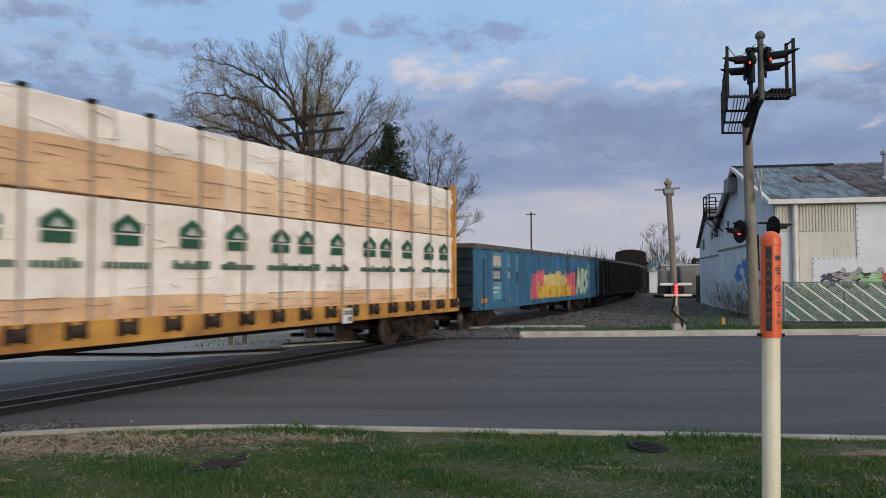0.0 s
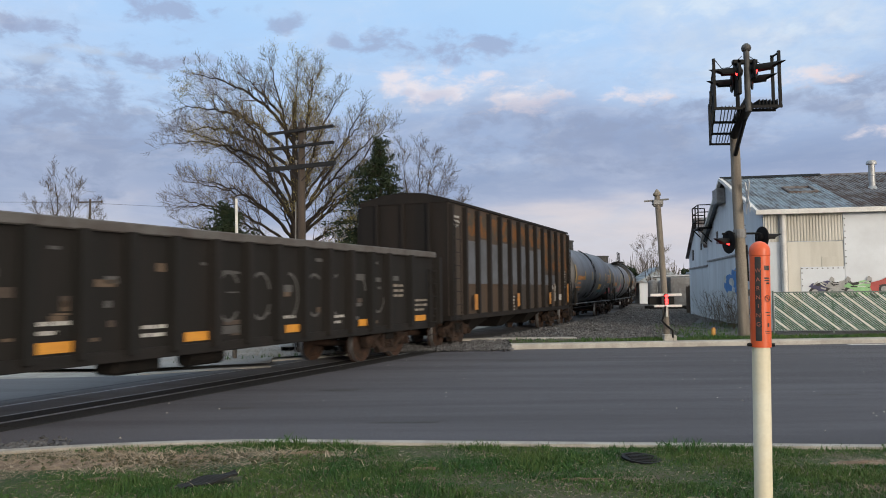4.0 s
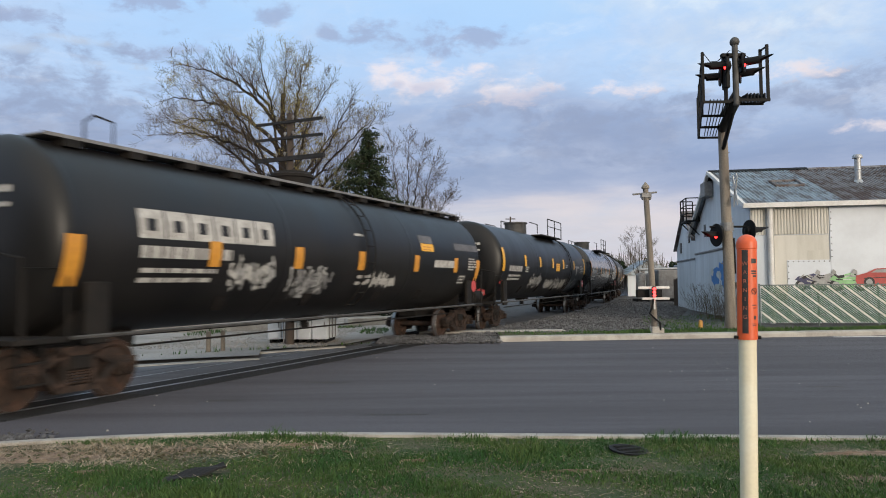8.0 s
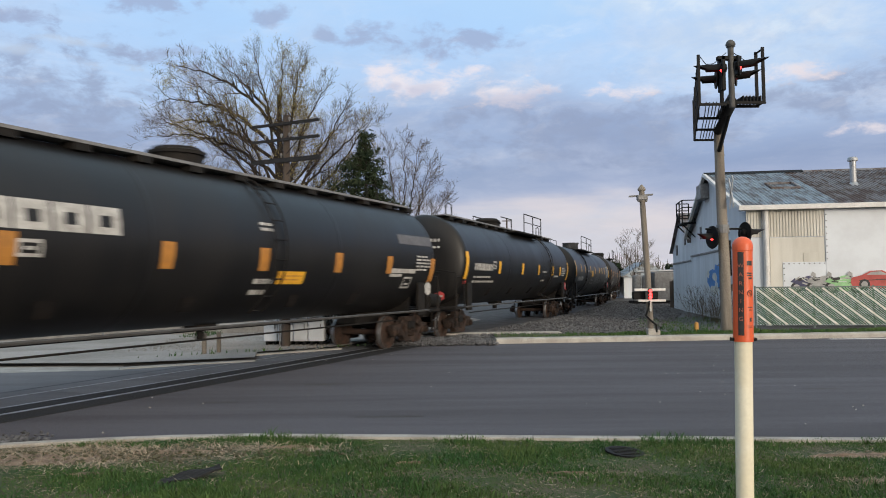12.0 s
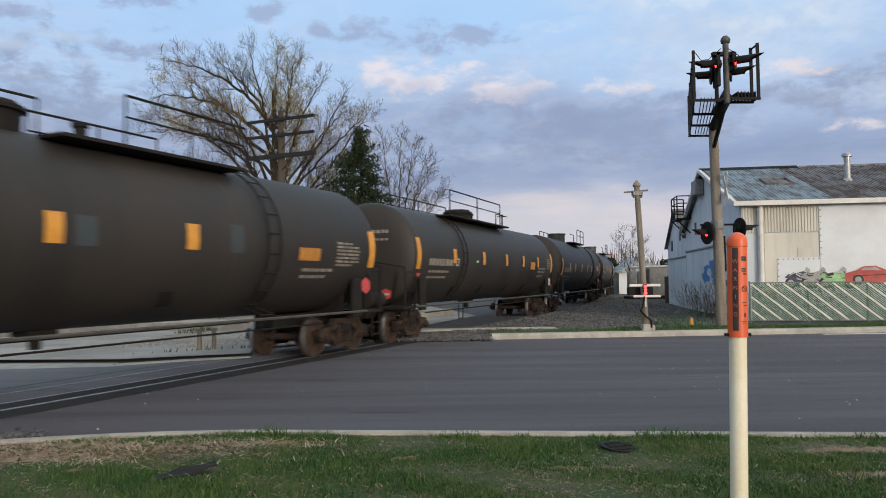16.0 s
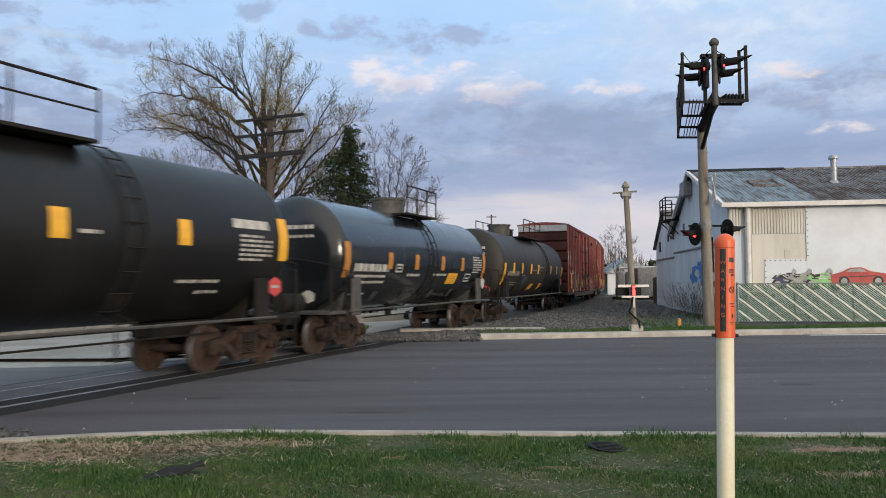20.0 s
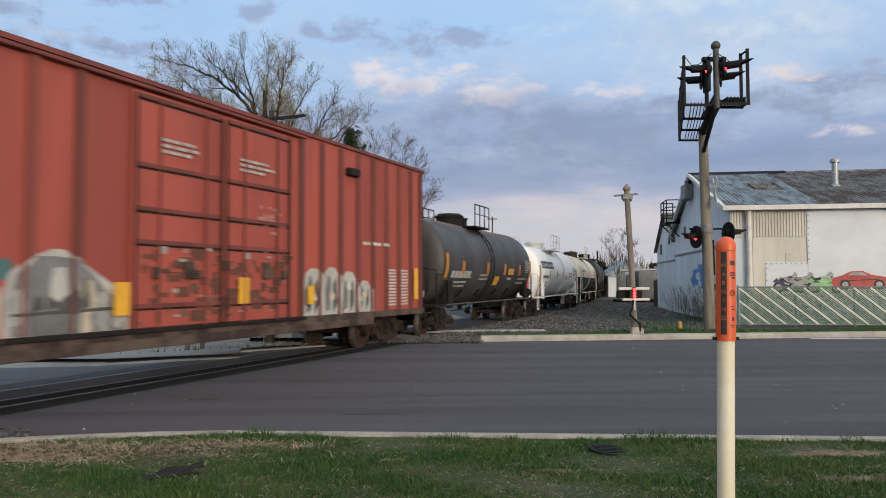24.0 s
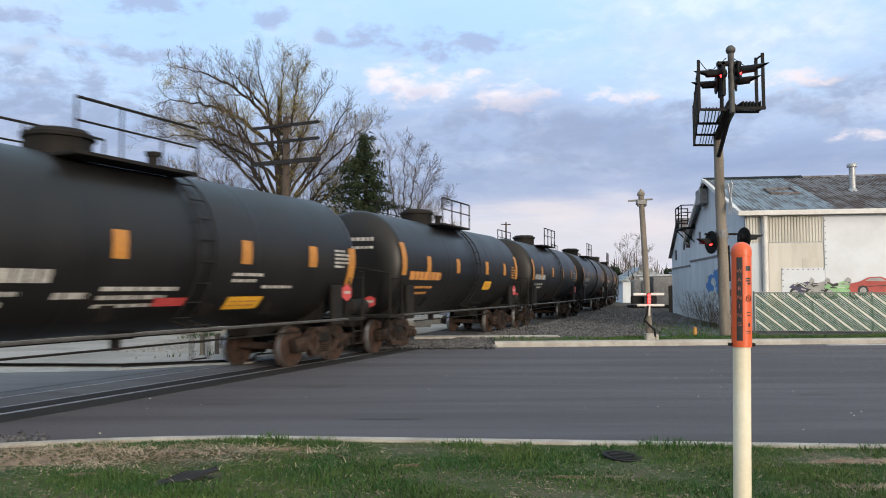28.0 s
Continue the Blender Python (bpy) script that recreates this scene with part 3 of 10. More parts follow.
# verge beyond the far kerb
strip("verge", frange(1.75, 60, 60), lambda x: far_kerb(x) + 0.44, lambda x: far_kerb(x) + 1.9, 0.155, LAWN, "narrow grass verge behind the kerb", "verge")
# gravel yard between track and shed
strip("gravel_yard", frange(-2, 60, 80), lambda x: far_kerb(max(x, 0.9)) + (1.9 if x > 0.9 else 0.6), lambda x: 110.0, 0.06, BALLAST,
      "dark gravel yard beside the track", "gravel")
# pale lot beyond the track
lot = Shape()
lot.add([(-60, 16.0, 0.09), (-16, 17.5, 0.09), (-7.2, 17.0, 0.09), (-4.5, 18.05, 0.09), (-4.8, 19.55, 0.09), (-2.8, 21.2, 0.09), (2, 36, 0.09), (-2, 60, 0.09), (-60, 60, 0.09)],
        [tuple(range(9))])
tagged(part("gravel_lot", lot, PALE_LOT), "pale worn gravel lot beyond the track", "gravel lot", kind="structure")
apron = Shape().add([(-60, 9.0, 0.006), (-16, 14.6, 0.006), (-9.6, 15.9, 0.006), (-6.95, 16.3, 0.006), (-7.3, 17.2, 0.006), (-16, 17.7, 0.006), (-60, 16.2, 0.006)], [tuple(range(7))])
tagged(part("apron", apron, CONCRETE), "pale concrete apron of the lot's entrance", "pavement", kind="structure")
# sheet over the road beyond the track, its sky sheen painted as a pale tone
old = Shape()
for a_, b_ in zip(frange(-40, 18, 29)[:-1], frange(-40, 18, 29)[1:]):
    old.add([track(a_, 1.42, 0.003)[0], track(a_, 6.5, 0.003)[0], track(b_, 6.5, 0.003)[0], track(b_, 1.42, 0.003)[0]], [(0, 3, 2, 1)])
tagged(part("old_road", old, SHEENASPHALT), "asphalt beyond the track, coloured pale for the sky's sheen", "road", kind="structure")
slab = Shape().box(-0.4, 4.6, 25.3, 26.0, 0.02, 0.14, 0.02, m=Matrix.Translation((0, 0, 0)) @ pose(0, 0, 0, 0, 0, 1.0))
filler = Shape()
filler.add([(-2.2, 21.2, 0.012), (-0.4, 21.9, 0.012), (0.95, 22.25, 0.014), (1.72, 22.86, 0.07), (1.72, 24.4, 0.075), (0.2, 25.4, 0.075), (-2.0, 24.4, 0.02)], [tuple(range(7))])
tagged(part("gravel_shoulder", filler, BALLAST), "gravel shoulder between road end and kerb", "gravel", kind="structure")
tagged(part("concrete_slab", slab, CONCRETE), "long pale concrete slab beside the track", "slab")


def blades(name, n, xr, yr, z, h0, h1, material, seed, dens=None, label="", w=0.006, flat=0.0):
    rng = np.random.default_rng(seed)
    x = rng.uniform(*xr, n)
    y = rng.uniform(*yr, n)
    keep = np.ones(n, bool) if dens is None else dens(x, y, rng)
    x, y = x[keep], y[keep]
    n = len(x)
    a = rng.uniform(0, 2 * np.pi, n)
    h = rng.uniform(h0, h1, n) * (0.75 + 0.5 * np.sin(x * 2.1 + np.sin(y * 3.0)) * np.sin(y * 2.7 + x))
    lean = rng.normal(0, 0.45, (n, 2)) * h[:, None] + rng.normal(0, 1, (n, 2)) * flat
    ww = w * rng.uniform(0.7, 1.4, n)
    dx, dy = np.cos(a) * ww, np.sin(a) * ww
    zz = np.full(n, z)
    b0 = np.stack([x - dx, y - dy, zz], 1)
    b1 = np.stack([x + dx, y + dy, zz], 1)
    m0 = np.stack([x - dx * 0.7 + lean[:, 0] * 0.4, y - dy * 0.7 + lean[:, 1] * 0.4, zz + h * 0.6], 1)
    m1 = np.stack([x + dx * 0.7 + lean[:, 0] * 0.4, y + dy * 0.7 + lean[:, 1] * 0.4, zz + h * 0.6], 1)
    tp = np.stack([x + lean[:, 0], y + lean[:, 1], zz + h], 1)
    v = np.stack([b0, b1, m1, m0, tp], 1).reshape(-1, 3)
    i = np.arange(n) * 5
    me = bpy.data.meshes.new(name)
    faces = np.concatenate([np.stack([i, i + 1, i + 2], 1), np.stack([i, i + 2, i + 3], 1), np.stack([i + 3, i + 2, i + 4], 1)])
    me.vertices.add(len(v))
    me.vertices.foreach_set("co", v.ravel())
    me.loops.add(faces.size)
    me.loops.foreach_set("vertex_index", faces.ravel())
    me.polygons.add(len(faces))
    me.polygons.foreach_set("loop_start", np.arange(len(faces)) * 3)
    me.polygons.foreach_set("loop_total", np.full(len(faces), 3))
    me.materials.append(material)
    me.update()
    me.validate()
    return tagged(new(name, me), label, "grass", kind="stuff")


def bare(x, y):
    """0 on full grass, towards 1 on bare straw patches by the kerb."""
    d = np.exp(-(((x + 4.1) / 1.6) ** 2 + ((y - 7.5) / 0.42) ** 2)) * 1.6
    d += np.exp(-(((x + 1.9) / 1.2) ** 2 + ((y - 7.75) / 0.20) ** 2)) * 0.5
    d += 0.34 * np.maximum(0, np.sin(x * 2.2 + 1.3 * np.sin(y * 3.7) + 0.6) * np.sin(y * 5.1 + 1.1 * np.sin(x * 2.9)) - 0.35)
    d += np.exp(-(((x - 4.0) / 0.55) ** 2 + ((y - 7.15) / 0.14) ** 2)) * 0.9
    d += np.exp(-(((x - 3.6) / 0.35) ** 2 + ((y - 6.25) / 0.10) ** 2)) * 0.8
    d += np.exp(-(((x - 1.4) / 0.5) ** 2 + ((y - 6.6) / 0.06) ** 2)) * 0.5
    return d + 0.25 * np.sin(x * 5.3 + y * 3.1) * np.sin(y * 7.7 - x * 2.2) * (d > 0.15)


def cover_spot(x, y):
    return (abs(x + 2.19 + 0.0 * y) < 0.26) & (abs(y - 6.58 - 0.5 * (x + 2.19)) < 0.13)


def on_lawn(x, y):
    return y < np.where(x > -2.2, 8.28 - 0.085 * x, 8.467 - 0.06 * (x + 2.2) ** 2) - 0.17


blades("grass", 250000, (-6.5, 6.5), (4.2, 8.7), 0.11, 0.018, 0.056, GRASS, 1,
       lambda x, y, r: on_lawn(x, y) & (abs(x) < 0.72 * y + 0.6) & (r.random(len(x)) > bare(x, y) * 1.25) & (x > -5.3) & ~cover_spot(x, y), "short green spring grass of the lawn", w=0.0042)
blades("grass_tuft", 52000, (-6.5, 6.5), (4.2, 8.7), 0.11, 0.045, 0.085, GRASS, 11,
       lambda x, y, r: on_lawn(x, y) & (abs(x) < 0.72 * y + 0.6) & (bare(x, y) < 0.2) & (np.sin(x * 3.1 + 2 * np.sin(y * 2.3)) * np.sin(y * 4.4 + 1.6 * np.sin(x * 1.7)) > 0.15) & ~cover_spot(x, y),
       "deeper green tufts in the lawn", w=0.0048)
blades("tall_grass", 9000, (-6, 6), (7.6, 8.7), 0.11, 0.05, 0.12, GRASS, 2,
       lambda x, y, r: (abs(y - (8.0 - 0.085 * x)) < 0.16) & (x > -2) & (np.sin(x * 2.7 + 1) * np.sin(x * 6.1) > 0.12), "taller grass tufts along the kerb")
blades("straw", 5000, (-5.6, -0.5), (6.4, 8.2), 0.128, 0.01, 0.05, STRAW, 23,
       lambda x, y, r: on_lawn(x, y) & (r.random(len(x)) < bare(x, y) * 0.8), "long dead straw lying on the bare soil", w=0.006, flat=0.10)
blades("dry_grass", 60000, (-6.0, 5.5), (5.5, 8.6), 0.118, 0.004, 0.03, STRAW, 3,
       lambda x, y, r: on_lawn(x, y) & (r.random(len(x)) < bare(x, y) * 0.9 + 0.13) & (x > -5.9), "dead straw on the bare patches", w=0.0045, flat=0.05)


def bare_patch(cx, cy, rx, ry, seed):
    """A low irregular patch of bare soil in the lawn."""
    rng = random.Random(seed)
    s = Shape()
    n = 40
    rim = []
    for k in range(n):
        a = 2 * math.pi * k / n
        r = 1 + 0.35 * noise.noise(Vector((2.2 * math.cos(a), 2.2 * math.sin(a), seed * 3.1))) + rng.uniform(-0.08, 0.08)
        rim.append((cx + rx * r * math.cos(a), cy + ry * r * math.sin(a)))
    mid = [((x + cx) / 2, (y + cy) / 2, 0.128 + rng.uniform(-0.004, 0.008)) for x, y in rim]
    s.v = [(x, y, 0.108) for x, y in rim] + mid + [(cx, cy, 0.13)]
    for k in range(n):
        q = (k + 1) % n
        s.f += [(k, q, n + q, n + k), (n + k, n + q, 2 * n)]
        s.m += [0, 0]
    tagged(part("soil_patch", s, PALESOIL), "bare patch of pale soil in the lawn", "soil", group="soil patches", kind="stuff")


for k, q in enumerate(((-4.1, 7.35, 1.15, 0.30), (-2.75, 7.62, 0.55, 0.08), (-1.5, 7.78, 0.28, 0.04), (4.0, 7.15, 0.5, 0.10), (3.65, 6.2, 0.3, 0.07), (-3.2, 6.75, 0.22, 0.09), (-3.9, 6.1, 0.2, 0.10), (1.1, 6.6, 0.3, 0.04), (-0.3, 7.05, 0.2, 0.04))):
    bare_patch(*q, k + 1)
blades("verge_grass", 26000, (1.75, 22), (22.5, 26), 0.15, 0.04, 0.12, GRASS, 4,
       lambda x, y, r: (y > 22.35 + 0.085 * (x - 1.26) + 0.46) & (y < 22.35 + 0.085 * (x - 1.26) + 1.8) & (r.random(len(x)) < 0.35 + 0.65 * (x > 5)), "thin grass on the verge", w=0.012)
blades("yard_weeds", 7000, (6.5, 13.5), (25.0, 36.0), 0.06, 0.03, 0.14, GRASS, 27,
       lambda x, y, r: (x < 12.2 + 0.165 * (y - 29.6)) & (x > 6.8 + 0.25 * (y - 25)) & (r.random(len(x)) < 0.25 + 0.5 * (np.sin(x * 1.7 + y) * np.sin(y * 1.3) > 0)), "sparse weeds in the yard beside the shed", w=0.014)
blades("lot_grass", 9000, (-9, -2), (18, 30), 0.09, 0.05, 0.16, GRASS, 5,
       lambda x, y, r: ((y < 19.6 + 0.6 * (x + 5)) & (y > 18.3 + 0.6 * (x + 7))) | ((y > 25) & (np.sin(x * 2) * np.sin(y) > 0.2)), "weedy grass in the gravel lot", w=0.015)


def stones(name, n, place, size, material, seed, label):
    """Loose angular stones as one joined mesh."""
    rng = np.random.default_rng(seed)
    base = np.array([(1, 0, 0), (-1, 0, 0), (0, 1, 0), (0, -1, 0), (0, 0, 1), (0, 0, -1)], float)
    tri = np.array([(0, 2, 4), (2, 1, 4), (1, 3, 4), (3, 0, 4), (2, 0, 5), (1, 2, 5), (3, 1, 5), (0, 3, 5)])
    pos = place(rng, n)
    n = len(pos)
    v = base[None] * rng.uniform(0.55, 1.3, (n, 6, 1)) * size * rng.uniform(0.6, 1.3, (n, 1, 1))
    a = rng.uniform(0, 6.28, n)
    c, s = np.cos(a)[:, None], np.sin(a)[:, None]
    t = rng.normal(0, 0.5, n)[:, None]
    x, y, z = v[..., 0], v[..., 1], v[..., 2]
    x, z = x * np.cos(t) - z * np.sin(t), x * np.sin(t) + z * np.cos(t)
    x, y = x * c - y * s, x * s + y * c
    v = np.stack([x, y, z * 0.8], 2) + pos[:, None]
    f = (tri[None] + (np.arange(n) * 6)[:, None, None]).reshape(-1, 3)
    me = bpy.data.meshes.new(name)
    me.from_pydata(v.reshape(-1, 3).tolist(), [], f.tolist())
    me.materials.append(material)
    me.update()
    return tagged(new(name, me), label, "gravel", kind="stuff")


# ballast bed and its stones, beyond the crossing
bed = Shape()
SBED = frange(26.0, 96, 70)
OFFS = [-4.5, -3.0, -1.9, -1.3, 1.3, 1.9, 3.0, 4.5]
BZ = [0.05, 0.06, -0.02, -0.05, -0.05, -0.02, 0.06, 0.05]
for sa, sb in zip(SBED[:-1], SBED[1:]):
    for j in range(len(OFFS) - 1):
        bed.add([track(sa, OFFS[j], BZ[j])[0], track(sa, OFFS[j + 1], BZ[j + 1])[0], track(sb, OFFS[j + 1], BZ[j + 1])[0], track(sb, OFFS[j], BZ[j])[0]], [(0, 1, 2, 3)])
tagged(part("ballast_bed", bed, BALLAST), "crushed stone bed of the track", "ballast", kind="structure")


def beside_track(rng, n):
    s = 22 + 50 * rng.random(n) ** 1.6
    o = -1.2 - rng.random(n) * 6.0
    out = []
    for a, b in zip(s, o):
        p, _ = track(a, b)
        if p.y > far_kerb(p.x) + (0.9 if p.x > 0.9 else -1.5 - 0.4 * abs(p.x)):
            out.append((p.x, p.y, 0.06 + rng.random() * 0.05 if p.y > far_kerb(p.x) else 0.02))
    return np.array(out)


stones("ballast_stones", 15000, beside_track, 0.055, STONE, 6, "grey crushed stones on the track's shoulder")
stones("shoulder_stones", 2600, lambda r, n: np.stack([r.uniform(-2.0, 1.7, n), r.uniform(21.7, 24.8, n), 0.03 + 0.05 * r.random(n)], 1), 0.045, STONE, 16, "grey crushed stones beside the crossing")
stones("soil_clods", 240, lambda r, n: np.stack([r.normal(-3.2, 1.0, n), 7.45 + r.normal(0, 0.14, n), np.full(n, 0.13)], 1), 0.026, SOIL, 9, "dark clods on the bare soil")
stones("kerb_gravel", 900, lambda r, n: np.stack([r.uniform(-6.2, -4.6, n), 8.35 + r.normal(0, 0.28, n), np.full(n, 0.02) + r.random(n) * 0.03], 1), 0.035, STONE, 7,
       "loose gravel at the end of the kerb")
stones("lot_gravel", 4000, lambda r, n: np.stack([r.uniform(-9, -3.2, n), r.uniform(20, 30, n), np.full(n, 0.10)], 1), 0.022, PALE_LOT, 8, "pale loose stones in the lot")

# rails, ties, crossing
for side in (-1, 1):
    prof = [(-0.075, -0.16), (0.075, -0.16), (0.075, -0.15), (0.012, -0.13), (0.012, -0.04), (0.036, -0.03), (0.036, 0.0), (0.03, 0.008), (-0.03, 0.008), (-0.036, 0.0),
            (-0.036, -0.03), (-0.012, -0.04), (-0.012, -0.13), (-0.075, -0.15)]
    r = Shape()
    ss = frange(-60, 150, 210)
    m = len(prof)
    for s_ in ss:
        for u, z in prof:
            r.v.append(tuple(track(s_, side * 0.7535 + u, z)[0]))
    for i in range(len(ss) - 1):
        for j in range(m):
            r.f.append((i * m + j, i * m + (j + 1) % m, (i + 1) * m + (j + 1) % m, (i + 1) * m + j))
            r.m.append(1 if j in (6, 7, 8) else 0)
    tagged(part("rail", r, [RAIL, RAILHEAD]), "steel rail with a polished head", "rail", group="rails", kind="structure")
tie_mesh = bx(-0.115, 0.115, -1.3, 1.3, -0.30, -0.075, 0.012).mesh("tie", TIE)
ties = tagged(new("ties"), "row of wooden ties under the rails", "ties", kind="structure")
for i in range(118):
    part("tie", tie_mesh, TIE, ties, at=track_pose(26.4 + i * 0.55 + random.uniform(-0.03, 0.03), random.uniform(-0.04, 0.04)))
edge = Shape()
for a_, b_ in zip(frange(-20, 26, 46)[:-1], frange(-20, 26, 46)[1:]):
    edge.add([track(a_, o, z)[0] for o in (-0.235, -0.175) for z in (-0.1, 0.009)] + [track(b_, o, z)[0] for o in (-0.235, -0.175) for z in (-0.1, 0.009)], [(1, 3, 7, 5), (0, 1, 5, 4), (3, 2, 6, 7)])
tagged(part("guard_rail", edge, [RAILHEAD]), "thin worn steel edge between the crossing panels", "guard rail", kind="structure")
panels = tagged(new("crossing"), "black rubber panels of the level crossing", "crossing", kind="structure")
for i in range(15):
    for o0, o1, pm in ((-1.40, -0.83, RUBBER), (-0.66, -0.24, RUBBER), (-0.17, 0.66, SHEENASPHALT), (0.83, 1.3, SHEENASPHALT)):
        s0 = -8.0 + i * 2.4
        seg = Shape()
        n = 4
        for k in range(n + 1):
            for o in (o0, o1):
                for z in (-0.1, 0.006):
                    seg.v.append(tuple(track(s0 + 0.01 + k * (2.38 / n), o, z)[0]))
        for k in range(n):
            a, b = k * 4, k * 4 + 4
            for q in ((1, 3, 7, 5), (0, 1, 5, 4), (3, 2, 6, 7)):
                seg.f.append(tuple(a + t for t in q))
                seg.m.append(0)
        seg.f += [(0, 1, 3, 2), (n * 4, n * 4 + 2, n * 4 + 3, n * 4 + 1)]
        seg.m += [0, 0]
        part("panel", seg, pm, panels)


# stains and specks on the asphalt
def stain(x, y, rx, ry, seed, m=OLDPATCH, z=0.004):
    rng = random.Random(seed)
    s = Shape()
    out = [(x + rx * math.cos(a) * rng.uniform(0.75, 1.15), y + ry * math.sin(a) * rng.uniform(0.7, 1.2)) for a in frange(0, 5.97, 19)]
    s.add([(u, v, z) for u, v in out], [tuple(range(20))])
    tagged(part("road_stain", s, m), "dark tar stain on the asphalt", "stain", group="road stains", kind="stuff")


for k, q in enumerate(((-2.1, 13.6, 0.42, 0.09), (-0.7, 10.2, 0.50, 0.05), (9.2, 14.9, 0.5, 0.13), (3.4, 16.5, 0.2, 0.06), (-3.4, 11.6, 0.3, 0.05), (6.3, 12.4, 0.35, 0.05), (1.6, 19.0, 0.5, 0.08))):
    stain(*q, k)
stones("road_grit", 46, lambda r, n: np.stack([r.uniform(-5, 11, n), 9.2 + 11 * r.random(n) ** 1.5, np.full(n, 0.005)], 1), 0.016, CONCRETE, 31, "pale grit lying on the asphalt")
tagged(part("road_line", bx(12.3, 16.0, 22.75, 22.95, 0.0, 0.005, m=pose(0, 0, 0, 0, 0, 0.6)), TRIM), "worn white painted road line", "road line", kind="structure")

# ---------- rolling stock ----------
WHEEL_R = 0.457


wheel_prof = [(-0.07, 0.0), (-0.07, 0.10), (-0.055, 0.12), (-0.02, 0.16), (-0.005, 0.33), (-0.05, 0.37), (-0.06, 0.455), (-0.055, 0.459), (0.06, 0.457), (0.065, 0.485), (0.08, 0.485),
              (0.085, 0.36), (0.03, 0.33), (0.02, 0.17), (0.07, 0.12), (0.07, 0.0)]
ws = Shape()
for side, sg in ((-0.755, 1), (0.755, -1)):
    o = len(ws.m)
    ws.lathe(wheel_prof, (0, side, 0), (0, sg, 0), 28)
    for i in (6, 7):
        for k in range(28):
            ws.m[o + i * 28 + k] = 1
ws.tube([(0, -0.72, 0), (0, 0.72, 0)], 0.085, 12)
for sg in (-1, 1):
    ws.tube([(0, sg * 0.72, 0), (0, sg * 1.20, 0)], 0.095, 12)
    for k in range(3):
        a_ = 2.094 * k
        ws.tube([(0.055 * math.cos(a_), sg * 1.20, 0.055 * math.sin(a_)), (0.055 * math.cos(a_), sg * 1.225, 0.055 * math.sin(a_))], 0.016, 6)
WHEELSET_MESH = ws.mesh("wheelset", [WHEELRUST, RAILHEAD], True)
WHEELSETS = []
# cast side frame with its two windows, seen from the side
frame_top = [(-1.12, 0.50), (-1.12, 0.66), (-0.95, 0.70), (-0.62, 0.70), (-0.38, 0.86), (0.38, 0.86), (0.62, 0.70), (0.95, 0.70), (1.12, 0.66), (1.12, 0.50), (0.70, 0.50), (0.52, 0.22),
             (-0.52, 0.22), (-0.70, 0.50)]
sf = Shape()


def bar2(sh, a, b, w, y0, y1):
    """A bar in the side view from a to b (x, z), w thick, between y0 and y1."""
    p, q = Vector((a[0], a[1])), Vector((b[0], b[1]))
    d = (q - p).normalized()
    n = Vector((-d.y, d.x)) * w / 2
    sh.prism([tuple(p - n), tuple(q - n), tuple(q + n), tuple(p + n)], y1 - y0, lambda u, v, t: (u, y0 + t, v))


for a, b, w in (((-1.1, 0.56), (-0.55, 0.62), 0.16), ((1.1, 0.56), (0.55, 0.62), 0.16), ((-0.62, 0.62), (-0.3, 0.80), 0.15), ((0.62, 0.62), (0.3, 0.80), 0.15),
                ((-0.42, 0.80), (0.42, 0.80), 0.15), ((-0.66, 0.56), (-0.36, 0.26), 0.13), ((0.66, 0.56), (0.36, 0.26), 0.13), ((-0.42, 0.24), (0.42, 0.24), 0.10),
                ((-0.27, 0.25), (-0.24, 0.78), 0.10), ((0.27, 0.25), (0.24, 0.78), 0.10)):
    bar2(sf, a, b, w, -0.09, 0.09)
for sx in (-0.889, 0.889):
    sf.box(sx - 0.15, sx + 0.15, -0.12, 0.10, 0.34, 0.60, 0.03)
    sf.tube([(sx, -0.20, WHEEL_R), (sx, -0.10, WHEEL_R)], 0.105, 12)
FRAME_MESH = sf.mesh("side_frame", TRUCKRUST)
sp = Shape().tube([(0.06 * math.cos(t), 0.06 * math.sin(t), 0.30 + 0.043 * t / 6.28) for t in frange(0, 6.28 * 6, 48)], 0.016, 5)
SPRING_MESH = sp.mesh("spring", TRUCKRUST)
BOLSTER_MESH = Shape().box(-0.20, 0.20, -1.15, 1.15, 0.52, 0.74, 0.03).box(-0.35, 0.35, -0.4, 0.4, 0.68, 0.86, 0.03).mesh("bolster", UNDER)
cp = Shape().box(-0.42, 0.30, -0.09, 0.09, 0.78, 0.94, 0.03).box(0.20, 0.46, -0.16, 0.10, 0.72, 1.00, 0.04).box(0.42, 0.54, -0.16, -0.06, 0.74, 0.98, 0.03)
COUPLER_MESH = cp.mesh("coupler", TRUCKRUST)
hose = Shape().tube([(0.3, 0.25, 0.75), (0.42, 0.25, 0.6), (0.5, 0.25, 0.42), (0.6, 0.22, 0.36)], 0.025, 6)
HOSE_MESH = hose.mesh("brake_hose", UNDER, True)


def add_trucks(car, half):
    for sx in (-half, half):
        t = part("truck", BOLSTER_MESH, None, car, "rusty four-wheel truck", at=pose(sx, 0, 0))
        for y, flip in ((-1.0, 0), (1.0, 180)):
            part("side_frame", FRAME_MESH, None, t, at=pose(0, y, 0, 0, 0, flip))
            for dx in (-0.14, 0.0, 0.14):
                part("spring", SPRING_MESH, None, t, at=pose(dx, y - 0.03, 0))
        for ax in (-0.889, 0.889):
            WHEELSETS.append((car, part("wheelset", WHEELSET_MESH, None, t, at=pose(ax, 0, WHEEL_R)), ax))


